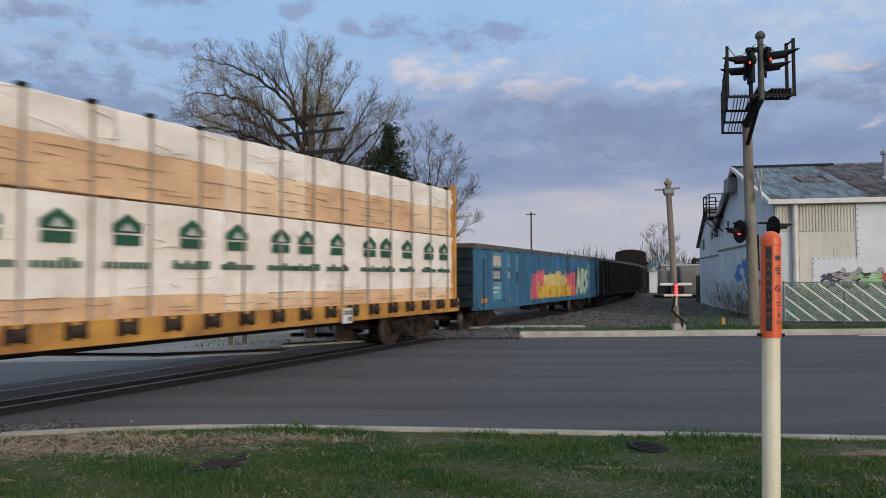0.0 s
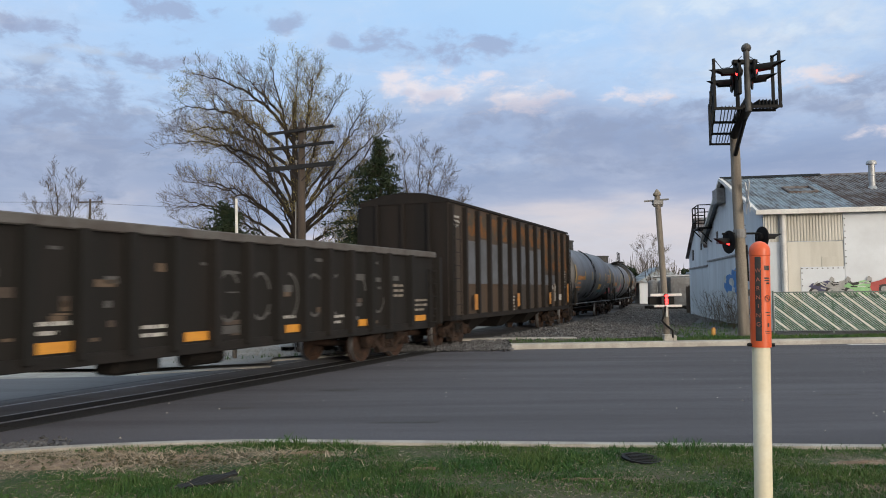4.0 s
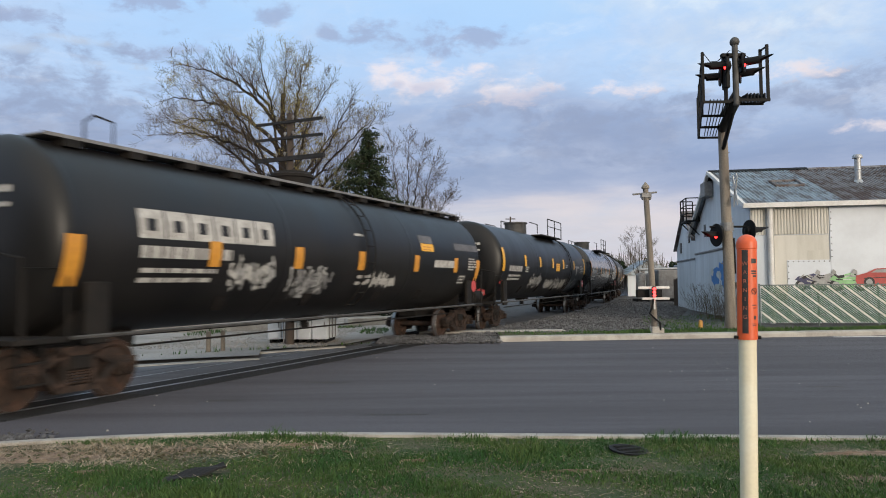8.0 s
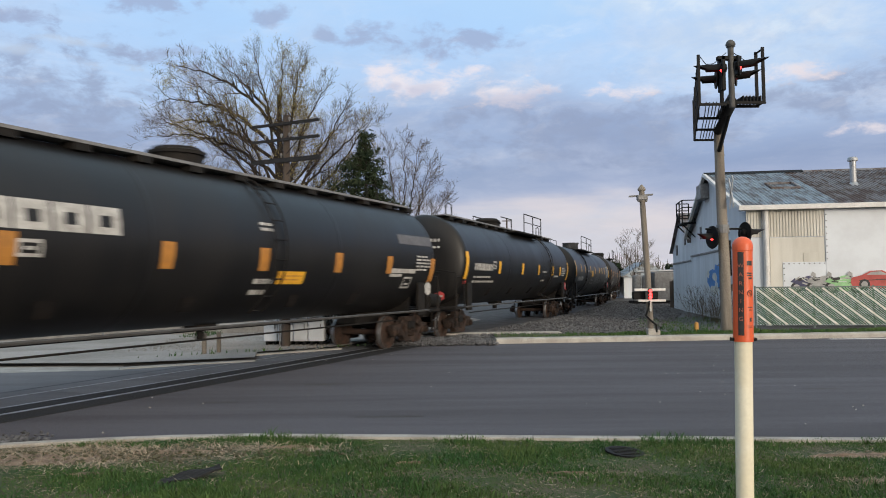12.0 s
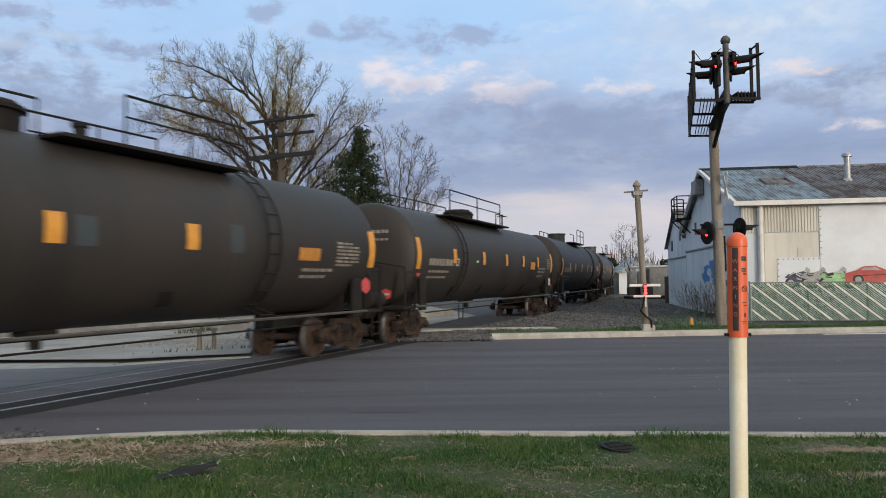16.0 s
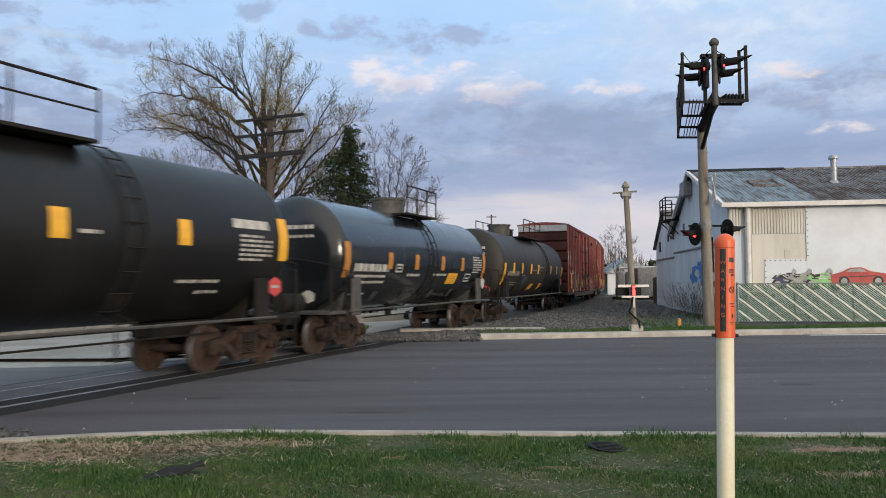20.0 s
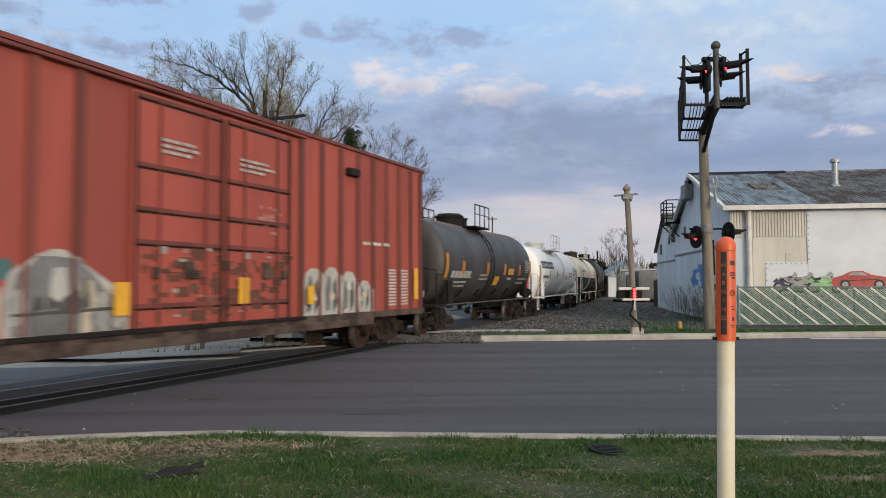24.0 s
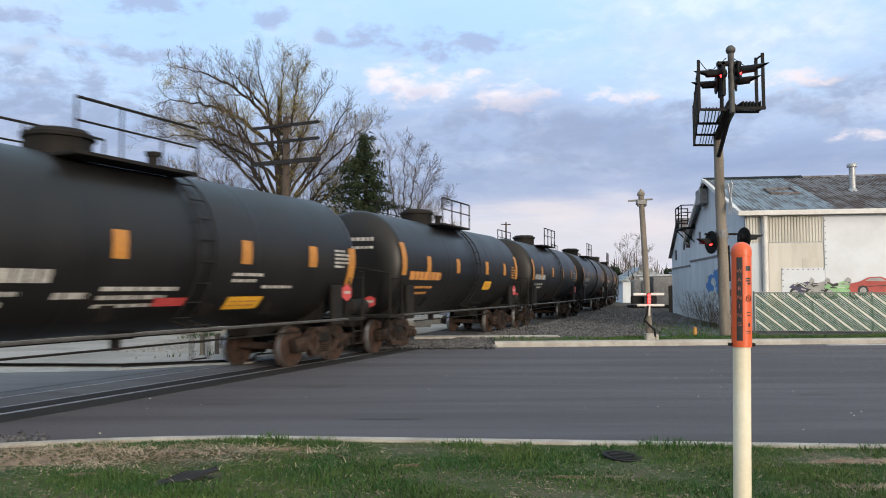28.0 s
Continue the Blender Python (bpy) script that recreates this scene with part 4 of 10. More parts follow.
def add_couplers(car, L):
    for sx, rz in ((L / 2 - 0.5, 0), (-L / 2 + 0.5, 180)):
        part("coupler", COUPLER_MESH, None, car, at=pose(sx, 0, 0, 0, 0, rz))
        part("brake_hose", HOSE_MESH, None, car, at=pose(sx - 0.1, 0, 0, 0, 0, rz))


def curved_patch(sh, xa, xb, za, zb, R, zc, mi=0, skew=0.0, side=-1, n=5, lift=0.006):
    """A patch on a lying cylinder between heights za and zb, seen from one side; skew moves its top along."""
    vs, fs = [], []
    rr = R + lift
    aa, ab = (math.asin(max(-1, min(1, (z - zc) / rr))) for z in (za, zb))
    for i in range(n + 1):
        a = aa + (ab - aa) * i / n
        for x in (xa, xb):
            vs.append((x + skew * i / n, side * rr * math.cos(a), zc + rr * math.sin(a)))
    for i in range(n):
        fs.append((2 * i, 2 * i + 1, 2 * i + 3, 2 * i + 2))
    sh.add(vs, fs, mi)


def big_name(car, x0, x1, z0, z1, R, zc, m):
    """Six plain painted frames, all alike, where the owner's name stands."""
    w, h = (x1 - x0) / 6, z1 - z0
    for k in range(6):
        a, b = x0 + k * w, x0 + (k + 0.93) * w
        q, v = w * 0.30, h * 0.32
        sh = Shape()
        for u0, u1, w0, w1 in ((a, a + q, z0, z1), (b - q, b, z0, z1), (a + q, b - q, z1 - v, z1), (a + q, b - q, z0, z0 + v * 0.8)):
            curved_patch(sh, u0, u1, w0, w1, R, zc, n=3)
        part("name_block", sh, m, car, "plain painted block")


def text_bars(car, x0, z0, widths, h, gap, R, zc, m, broken=True, rng=random):
    """Unreadable small lettering as rows of short bars."""
    sh = Shape()
    for k, w in enumerate(widths):
        z = z0 - k * (h + gap)
        x = x0
        while x < x0 + w:
            l = min(rng.uniform(0.10, 0.34), x0 + w - x) if broken else w
            if R:
                curved_patch(sh, x, x + l, z, z + h, R, zc, n=2)
            else:
                sh.box(x, x + l, zc - 0.004, zc, z, z + h)
            x += l + 0.045
    part("lettering", sh, m, car, "small painted lettering in rows")


def scrawl(car, x0, x1, z0, z1, R, zc, mats, seed, strokes=10, name="graffiti", w=0.09):
    """Spray-painted loops; on a lying cylinder of radius R, or flat on y = zc if R is 0."""
    rng = random.Random(seed)
    for k in range(strokes):
        sh = Shape()
        cx = x0 + (x1 - x0) * (k + 0.5) / strokes
        rx, rz = (x1 - x0) / strokes * rng.uniform(0.45, 0.9), (z1 - z0) * rng.uniform(0.3, 0.5)
        cz = (z0 + z1) / 2 + rng.uniform(-0.1, 0.1) * (z1 - z0)
        a0, span = rng.uniform(0, 6.28), rng.uniform(3.2, 6.6)
        ww = w * rng.uniform(0.7, 1.5)
        if R:
            pts = [(cx + rx * (i / 6 - 1) + rng.uniform(-0.1, 0.1), cz + rz * math.sin(i * 2.2 + a0) * rng.uniform(0.5, 1.1)) for i in range(13)]
            ww = w * rng.uniform(0.35, 0.8)
        else:
            pts = [(cx + rx * math.cos(a0 + span * i / 12) + 0.25 * rx * math.sin(2.3 * span * i / 12), cz + rz * math.sin(a0 + span * i / 12)) for i in range(13)]
        vs = []
        for i, (px, pz) in enumerate(pts):
            qx, qz = pts[min(i + 1, 12)]
            ox, oz = pts[max(i - 1, 0)]
            d = Vector((qx - ox, qz - oz))
            d = d.normalized() if d.length > 1e-5 else Vector((1, 0))
            for s in (-1, 1):
                u, z = px - d.y * ww * s, pz + d.x * ww * s
                lift = 0.006 + 0.0006 * k
                if R:
                    rr = R + lift
                    a = math.asin(max(-0.98, min(0.98, (z - zc) / rr)))
                    vs.append((u, -rr * math.cos(a), zc + rr * math.sin(a)))
                else:
                    vs.append((u, zc - lift, z))
        sh.add(vs, [(2 * i, 2 * i + 1, 2 * i + 3, 2 * i + 2) for i in range(12)])
        part(name, sh, mats[k % len(mats)], car, "spray-painted graffiti stroke")


def tank_car(L, R=1.52, ztop=4.02, shell=None, label="", gloss=0, marks=None, platform=1, ladder_x=None, flip=0, rust_top=0, dome=1, frame=None, bands=(), rail_m=None, lower=None, long_walk=0, seed=0, saddle_m=None, dome_x=None, walk=None):
    """A tank car on two trucks. L: over the couplers. Its own space: x along the train, near side at -y."""
    rng = random.Random(seed)
    car = thing("tank_car", label, "tank car", group="freight train")
    zc = ztop - R
    ht = (L - 2.0) / 2                     # half the tank
    dish = 0.38
    prof = [(-ht + dish * (1 - math.cos(a)), R * math.sin(a) ** 0.55) for a in frange(0.0, math.pi / 2, 11)]
    prof += [(-ht + dish + 0.02, R + 0.006), (-ht + dish + 0.06, R + 0.006), (-ht + dish + 0.08, R), (-ht + dish + 0.11, R), (-ht + dish + 0.16, R)]
    seam = [(-ht * 0.34 - 0.06, R), (-ht * 0.34 - 0.03, R), (-ht * 0.34, R), (-ht * 0.34 + 0.01, R + 0.004), (-ht * 0.34 + 0.05, R + 0.004), (-ht * 0.34 + 0.06, R), (-ht * 0.34 + 0.09, R), (-ht * 0.34 + 0.12, R), (ht * 0.34 - 0.06, R), (ht * 0.34 - 0.03, R), (ht * 0.34, R), (ht * 0.34 + 0.01, R + 0.004), (ht * 0.34 + 0.05, R + 0.004),
            (ht * 0.34 + 0.06, R), (ht * 0.34 + 0.09, R), (ht * 0.34 + 0.12, R)]
    prof = prof + seam + [(-a, r) for a, r in reversed(prof)]
    sh = Shape().lathe(prof, (0, 0, zc), (1, 0, 0), 48)
    mats = [shell, lower or shell]
    if lower:
        for i, f in enumerate(sh.f):
            if sum(sh.v[k][2] for k in f) / 4 < zc - 0.12:
                sh.m[i] = 1
    part("tank", sh, mats, car, smooth=True)
    frame = frame or UNDER
    half = ht - 0.95
    # stub sills, bolsters, saddles
    for sx in (-1, 1):
        e = sx * (L / 2 - 0.55)
        a, b = sorted((e, sx * (half - 1.8)))
        part("stub_sill", bx(a, b, -0.32, 0.32, 0.72, 1.02, 0.03), UNDER, car)
        a, b = sorted((sx * (L / 2 - 0.62), sx * (ht - 0.45)))
        part("end_platform", bx(a, b, -1.45, 1.45, 0.98, 1.06, 0.01), saddle_m or frame, car)
        part("saddle", Shape().prism([(-0.95, 0.95), (0.95, 0.95), (1.32, zc - 0.35), (1.1, zc - 0.55), (0, zc - R + 0.05), (-1.1, zc - 0.55), (-1.32, zc - 0.35)], 0.22,
                                     lambda u, v, w, q=sx * half: (q - 0.11 + w, u, v)), saddle_m or frame, car)
        for sy in (-1, 1):
            part("bolster_arm", bx(sx * half - 0.22, sx * half + 0.22, sy * 1.42 - 0.05, sy * 1.42 + 0.05, 0.92, 1.86, 0.02), saddle_m or frame, car)
            # end handrail and steps
            hr = Shape().tube([(sx * (L / 2 - 0.75), sy * 1.42, 1.02), (sx * (L / 2 - 0.75), sy * 1.42, 2.05), (sx * (ht - 0.42), sy * 1.45, 2.05), (sx * (ht - 0.42), sy * 1.45, 1.02)], 0.022, 6)
            part("handrail", hr, rail_m or UNDER, car)
            st = Shape()
            for z in (0.42, 0.72):
                st.box(sx * (L / 2 - 0.9) - 0.2, sx * (L / 2 - 0.9) + 0.2, sy * 1.38 - 0.02, sy * 1.38 + 0.02, z - 0.015, z + 0.015)
            for dx in (-0.2, 0.2):
                st.box(sx * (L / 2 - 0.9) + dx - 0.015, sx * (L / 2 - 0.9) + dx + 0.015, sy * 1.38 - 0.02, sy * 1.38 + 0.02, 0.4, 1.0)
            part("step", st, rail_m or UNDER, car)
        xe = sx * (L / 2 - 0.70)
        part("end_rail", Shape().tube([(xe, -1.42, 1.02), (xe, -1.42, 2.18), (xe, -0.5, 2.34), (xe, 0.5, 2.34), (xe, 1.42, 2.18), (xe, 1.42, 1.02)], 0.022, 6), rail_m or UNDER, car)
    # slanted stiffeners low on the side
    for fx in (-0.52, -0.18, 0.2, 0.5):
        st = Shape()
        curved_patch(st, fx * ht - 0.16, fx * ht + 0.16, zc - 1.25, zc - 0.98, R, zc, skew=-0.14, n=3, lift=0.012)
        part("stiffener", st, saddle_m or HOPPERDARK, car)
    # long side rails low along the tank
    for sy in (-1, 1):
        x0 = ht - 0.5
        part("side_rail", Shape().tube([(-x0, sy * 1.47, 1.04), (x0, sy * 1.47, 1.04)], 0.032, 6), rail_m or DARKSTEEL, car)
        for zr, yr in ((0.80, 1.1),):
            part("lower_rod", Shape().tube([(-half + 1.0, sy * yr, zr), (half - 1.0, sy * yr, zr)], 0.020, 6), UNDER, car)
    # brake gear on one end
    part("air_reservoir", Shape().lathe([(0, 0.0), (0.0, 0.16), (0.04, 0.21), (0.75, 0.21), (0.8, 0.16), (0.8, 0)], (half + 1.1, -1.05, 1.30), (1, 0, 0), 16), frame, car, smooth=True)
    part("brake_wheel", Shape().tube([(L / 2 - 0.62, -0.75 + 0.28 * math.cos(a), 1.75 + 0.28 * math.sin(a)) for a in frange(0, 6.28, 16)], 0.02, 5, caps=False), UNDER, car)
    part("outlet", Shape().box(-0.28, 0.28, -0.25, 0.25, zc - R - 0.10, zc - R + 0.1, 0.04).tube([(0, 0, zc - R - 0.3), (0, 0, zc - R)], 0.10, 10), UNDER, car)
    # placard
    pl = Shape()
    pl.prism([(-0.2, -0.11), (-0.2, 0.11), (0, 0.21), (0.2, 0.11), (0.2, -0.11), (0, -0.21)], 0.01, lambda u, v, w: (ht - 0.55 + u, -1.46 - w, 1.68 + v))
    pl.prism([(-0.13, -0.03), (-0.13, 0.03), (0.13, 0.03), (0.13, -0.03)], 0.01, lambda u, v, w: (ht - 0.55 + u, -1.466 - w, 1.68 + v), mi=1) if seed % 3 else None
    part("placard", pl, [MARK if seed % 4 == 2 else REDSIGN, MARK], car, "small red placard with a pale bar")
    part("placard_bracket", bx(ht - 0.58, ht - 0.52, -1.455, -1.44, 1.02, 1.6), UNDER, car)
    # manway and top gear
    if dome:
        part("manway", Shape().lathe([(-0.1, 0.52), (0.28, 0.52), (0.29, 0.58), (0.36, 0.58), (0.38, 0.5), (0.44, 0.46), (0.46, 0.0)] if dome == 1 else
                                     [(-0.1, 0.52), (0.42, 0.52), (0.43, 0.57), (0.50, 0.57), (0.52, 0.0)], (dome_x if dome_x is not None else -0.9 if platform == 2 else 0.1, 0, ztop - 0.03), (0, 0, 1), 20),
             DARKSTEEL if dome == 2 else frame, car, smooth=True)
    lx = ladder_x if ladder_x is not None else {0: 0.55, 1: 0.75, 2: (-4.2 if flip else 4.15)}[platform]
    h0, h1 = {0: (0, 0), 1: (-1.5, 1.5), 2: ((lx + 0.4, -0.7) if flip else (0.7, lx - 0.4))}[platform]
    if walk:
        h0, h1 = walk
    if platform:
        for sy in (-1, 1):
            part("grating", bx(h0 - (1.2 if platform == 2 and not flip else 0), h1 + (1.2 if flip else 0), sy * 0.95 - 0.28, sy * 0.95 + 0.28, ztop - 0.16, ztop - 0.10, 0.005), rail_m or UNDER, car)
            zr = ztop + 0.72
            posts = frange(h0, h1, 3 if platform == 1 else 2)
            for px in posts:
                part("rail_post", Shape().tube([(px, sy * 1.2, ztop - 0.16), (px, sy * 1.2, zr)], 0.022, 6), rail_m or UNDER, car)
            part("top_rail", Shape().tube([(h0, sy * 1.2, zr), (h1, sy * 1.2, zr)], 0.024, 6), rail_m or UNDER, car)
            part("mid_rail", Shape().tube([(h0, sy * 1.2, zr - 0.36), (h1, sy * 1.2, zr - 0.36)], 0.018, 6), rail_m or UNDER, car)
        part("valve", Shape().tube([(0.9, 0.1, ztop - 0.1), (0.9, 0.1, ztop + 0.34)], 0.11, 10).tube([(0.9, 0.1, ztop + 0.34), (0.9, 0.1, ztop + 0.42)], 0.15, 10), frame, car)
    if long_walk:
        part("top_walkway", bx(-ht + 0.5, ht - 0.5, -0.78, -0.30, ztop - 0.03, ztop + 0.0, 0.004), GREYMETAL, car)
        part("walkway_lip", bx(-ht + 0.5, ht - 0.5, -0.80, -0.78, ztop - 0.04, ztop + 0.015), GREYMETAL, car)
        for k in range(int(2 * ht / 1.3)):
            xb = -ht + 0.9 + k * 1.3
            part("bracket", bx(xb - 0.03, xb + 0.30, -0.79, -0.5, ztop - 0.16, ztop - 0.03), UNDER, car)
        for sx in (-1, 1):
            part("grab_hoop", Shape().tube([(sx * (ht - 2.2), -0.35, ztop), (sx * (ht - 2.2), -0.35, ztop + 0.5), (sx * (ht - 1.8), -0.35, ztop + 0.55), (sx * (ht - 1.6), -0.35, ztop + 0.4),
                                            (sx * (ht - 1.6), -0.35, ztop)], 0.022, 6), UNDER, car)
    if platform == 2:
        for sy in (-1, 1):
            q = 1 if flip else -1
            part("short_rail", Shape().tube([(q * 2.3, sy * 1.05, ztop + 0.35), (q * 0.8, sy * 1.05, ztop + 0.35), (q * 0.8, sy * 1.05, ztop - 0.2)], 0.022, 6), rail_m or UNDER, car)
    if rust_top:
        for k in range(14):
            xa = -ht + 0.9 + k * (2 * ht - 1.8) / 14
            sh = Shape()
            curved_patch(sh, xa, xa + (2 * ht - 1.8) / 14, zc + R * rng.uniform(0.78, 0.90), zc + R * 0.9999, R, zc, n=6, lift=0.005)
            part("rust_stain", sh, RUSTTOP, car, "rust-red stain along the top")
    # side ladder
    ld = Shape()
    for dx in (-0.2, 0.2):
        ld.tube([(lx + dx, -(R + 0.07) * math.cos(a), zc + (R + 0.07) * math.sin(a)) for a in frange(-0.95, 1.15, 10)], 0.02, 5)
    for a in frange(-0.9, 1.1, 8):
        ld.tube([(lx - 0.2, -(R + 0.07) * math.cos(a), zc + (R + 0.07) * math.sin(a)), (lx + 0.2, -(R + 0.07) * math.cos(a), zc + (R + 0.07) * math.sin(a))], 0.014, 5)
    if platform:
        for dx in (-0.2, 0.2):
            ld.tube([(lx + dx, -(R + 0.07) * math.cos(0.95), zc - (R + 0.07) * math.sin(0.95)), (lx + dx, -1.42, zc - R + 0.1), (lx + dx, -1.42, 0.50)], 0.02, 5)
        for z in (0.52, 0.82, 1.12):
            ld.tube([(lx - 0.2, -1.42, z), (lx + 0.2, -1.42, z)], 0.016, 5)
    part("ladder", ld, rail_m or UNDER, car)
    (marks or (lambda c, *a: None))(car, ht, R, zc, rng)
    add_trucks(car, half)
    add_couplers(car, L)
    return car, half


def notice(car, x, z, R, zc, m=None, w=0.56, h=0.32, label="small yellow notice"):
    s = Shape()
    curved_patch(s, x, x + w, z, z + h, R, zc, n=3, lift=0.007)
    part("notice", s, m or YELLOWREF, car, label)


def outline_box(car, x0, x1, z0, z1, R, zc, m):
    """A small stencilled box: a frame with a bar or two inside."""
    sh = Shape()
    e = 0.05
    for a, b, c, d in ((x0, x1, z0, z0 + e), (x0, x1, z1 - e, z1), (x0, x0 + e, z0, z1), (x1 - e, x1, z0, z1), (x0 + 0.12, x1 - 0.12, z0 + 0.10, z0 + 0.15)):
        curved_patch(sh, a, b, zc + c, zc + d, R, zc, n=2)
    part("stencil_box", sh, m, car, "small stencilled box")


def head_rows(car, ht, R, zc, m, rng, rows=((0.62, 0.9, 0.10), (0.40, 0.7, 0.07)), y0=-0.75):
    """Rows of small lettering on the leading dished head; each row: height over the middle, width, letter height."""
    sh = Shape()

    def at(y, z):
        r = min(math.hypot(y, z) / R, 0.999) ** (1 / 0.55)
        return (-ht + 0.38 * (1 - math.sqrt(max(0.0, 1 - r * r))) - 0.012, y, zc + z)

    for z, w, h in rows:
        y = y0
        while y < y0 + w:
            l = min(rng.uniform(0.07, 0.16), y0 + w - y)
            sh.add([at(y, z), at(y + l, z), at(y + l, z + h), at(y, z + h)], [(0, 1, 2, 3)])
            y += l + 0.035
    part("head_lettering", sh, m, car, "small painted lettering on the tank head")


def hexagon(car, x, y, z, m, facing, r=0.21):
    """A placard with a pale bar; facing 0: to the side, 1: along the track."""
    out = [(-r, -r * 0.55), (-r, r * 0.55), (0, r), (r, r * 0.55), (r, -r * 0.55), (0, -r)]
    bar = [(-r * 0.65, -0.03), (-r * 0.65, 0.03), (r * 0.65, 0.03), (r * 0.65, -0.03)]
    sh = Shape()
    for pts, d, mi in ((out, 0.0, 0), (bar, 0.008, 1)):
        sh.prism(pts, 0.008, (lambda u, v, w: (x - d - w, y + u, z + v)) if facing else (lambda u, v, w: (x + u, y - d - w, z + v)), mi=mi)
    part("placard", sh, [m, MARK], car, "small hazard placard with a pale bar")


def tank_marks(refl, rz=0.0, ends=(-0.38, 0.54), rm=AMBER, col=MARK, name=None, rows=(), yellow=(), boxes=(), panel=None, back=None, big=None, bigcol=None, bars=(), head=None, tape=None, spray=(), lump=(), shade=(), end_sign=REDSIGN):
    """The markings of one tank car, along its side from the leading end; heights count from a line 2.52 m over the rails.
    refl: strips; name: x0, x1, z0, z1 of the car's mark; rows: x0, width, z, height; yellow: notices; shade: repainted patches with their paint."""
    def go(car, ht, R, zc, rng):
        mid = 2.52
        for x in refl:
            sh = Shape()
            curved_patch(sh, x - 0.15, x + 0.15, mid + rz, mid + rz + 0.46, R, zc, n=4, lift=0.010)
            part("reflector", sh, rm, car)
        for x in (-ht + 0.42, ht - 0.42):
            sh = Shape()
            curved_patch(sh, x - 0.15, x + 0.15, mid + ends[0], mid + ends[1], R, zc, n=6, lift=0.014)
            part("reflector", sh, rm, car)
        for x0, x1, z0, z1, m in shade:
            sh = Shape()
            curved_patch(sh, x0, x1, mid + z0, mid + z1, R, zc, n=5, lift=0.004)
            part("paint_patch", sh, m, car, "repainted patch on the tank")
        if name:
            text_bars(car, name[0], mid + name[2], (name[1] - name[0],), name[3] - name[2], 0.1, R, zc, col, rng=rng)
        for x0, w, z, h in rows:
            text_bars(car, x0, mid + z, (w,), h, 0.1, R, zc, col, rng=rng)
        for x0, x1, z0, z1 in yellow:
            notice(car, x0, mid + z0, R, zc, w=x1 - x0, h=z1 - z0)
            text_bars(car, x0 + 0.1, mid + z1 - 0.11, (x1 - x0 - 0.2, x1 - x0 - 0.25), 0.03, 0.05, R + 0.003, zc, ORANGEMARK, rng=rng)
        for x0, x1, z0, z1 in boxes:
            outline_box(car, x0, x1, mid - zc + z0, mid - zc + z1, R, zc, MARK)
        if panel:
            x0, x1, z0, z1 = panel
            if back:
                sh = Shape()
                curved_patch(sh, x0 - 0.08, x1 + 0.08, mid + z0 - 0.05, mid + z1 + 0.06, R, zc, n=4, lift=0.005)
                part("data_panel", sh, back, car, "dark panel behind small lettering")
            n = max(3, int((z1 - z0) / 0.085))
            text_bars(car, x0, mid + z1 - 0.05, [x1 - x0 - (0.3 if k in (0, n - 1) else 0.0) for k in range(n)], 0.05, (z1 - z0) / n - 0.05, R, zc, col, rng=rng)
        for x0, x1, z0, z1, m in bars:
            sh = Shape()
            curved_patch(sh, x0, x1, mid + z0, mid + z1, R, zc, n=3, lift=0.007)
            part("stripe", sh, m, car, "painted stripe")
        if big:
            big_name(car, big[0], big[1], mid + big[2], mid + big[3], R, zc, bigcol or col)
        if head:
            head_rows(car, ht, R, zc, head, rng)
        if tape is not None:
            sh = Shape()
            curved_patch(sh, -ht + 0.40, -ht + 0.70, mid + tape, mid + tape + 0.10, R, zc, n=2, lift=0.012)
            part("red_tape", sh, REDSIGN, car, "strip of red tape")
        if end_sign:
            hexagon(car, -ht - 0.55, -0.95, 1.42, end_sign, 1, 0.16)
        for k, (x0, x1, z0, z1, names, strokes) in enumerate(spray):
            scrawl(car, x0, x1, mid + z0, mid + z1, R, zc, [PAINTS[q] for q in names], 11 + k, strokes)
        lumps(car, [(a, b, c + mid - zc, d + mid - zc, m, k) for a, b, c, d, m, k in lump], R, zc)
    return go


def flat_blob(car, x0, x1, z0, z1, y, m, rng, lift, shape=0.6, zlo=0.93, zhi=2.62, name="graffiti"):
    """An uneven painted shape on a flat side; y: the side's distance from the middle."""
    n = 20
    out = []
    for k in range(n):
        a = 2 * math.pi * k / n
        r = 1 + rng.uniform(-0.16, 0.14)
        c, sn = math.cos(a), math.sin(a)
        f = 1 / max(abs(c), abs(sn)) ** shape
        out.append(((x0 + x1) / 2 + (x1 - x0) / 2 * c * r * f * 0.9, (z0 + z1) / 2 + (z1 - z0) / 2 * sn * r * f * 0.85))
    out = [(u, max(zlo, min(zhi, v))) for u, v in out]
    part(name, Shape().prism(out, 0.002, lambda u, v, w: (u, -y - lift - w, v)), m, car, "colourful graffiti shape")


def lumps(car, items, R, zc):
    """Fat sprayed lumps on a tank: x0, x1, lower and upper height from the middle, paint, slant."""
    for k, (x0, x1, d0, d1, m, skew) in enumerate(items):
        rng = random.Random(k + 3)
        for j in range(5):
            a, b = x0 + (x1 - x0) * j / 5, x0 + (x1 - x0) * (j + 1) / 5
            top = d1 - abs(j - 2) * 0.10 * rng.uniform(0.4, 1.4)
            sh = Shape()
            curved_patch(sh, a, b, zc + d0 + abs(j - 2) * 0.07 * rng.uniform(0.4, 1.4), zc + top, R, zc, skew=skew, n=4, lift=0.008 + 0.001 * k)
            part("graffiti", sh, PAINTS[m], car, "fat spray-painted graffiti")


BOX_POSTS = (-8.46, -7.63, -6.86, -6.07, -5.19, -4.39, -3.59, 2.30, 3.15, 4.00, 4.85, 5.65, 6.42, 7.18, 7.95, 8.62)


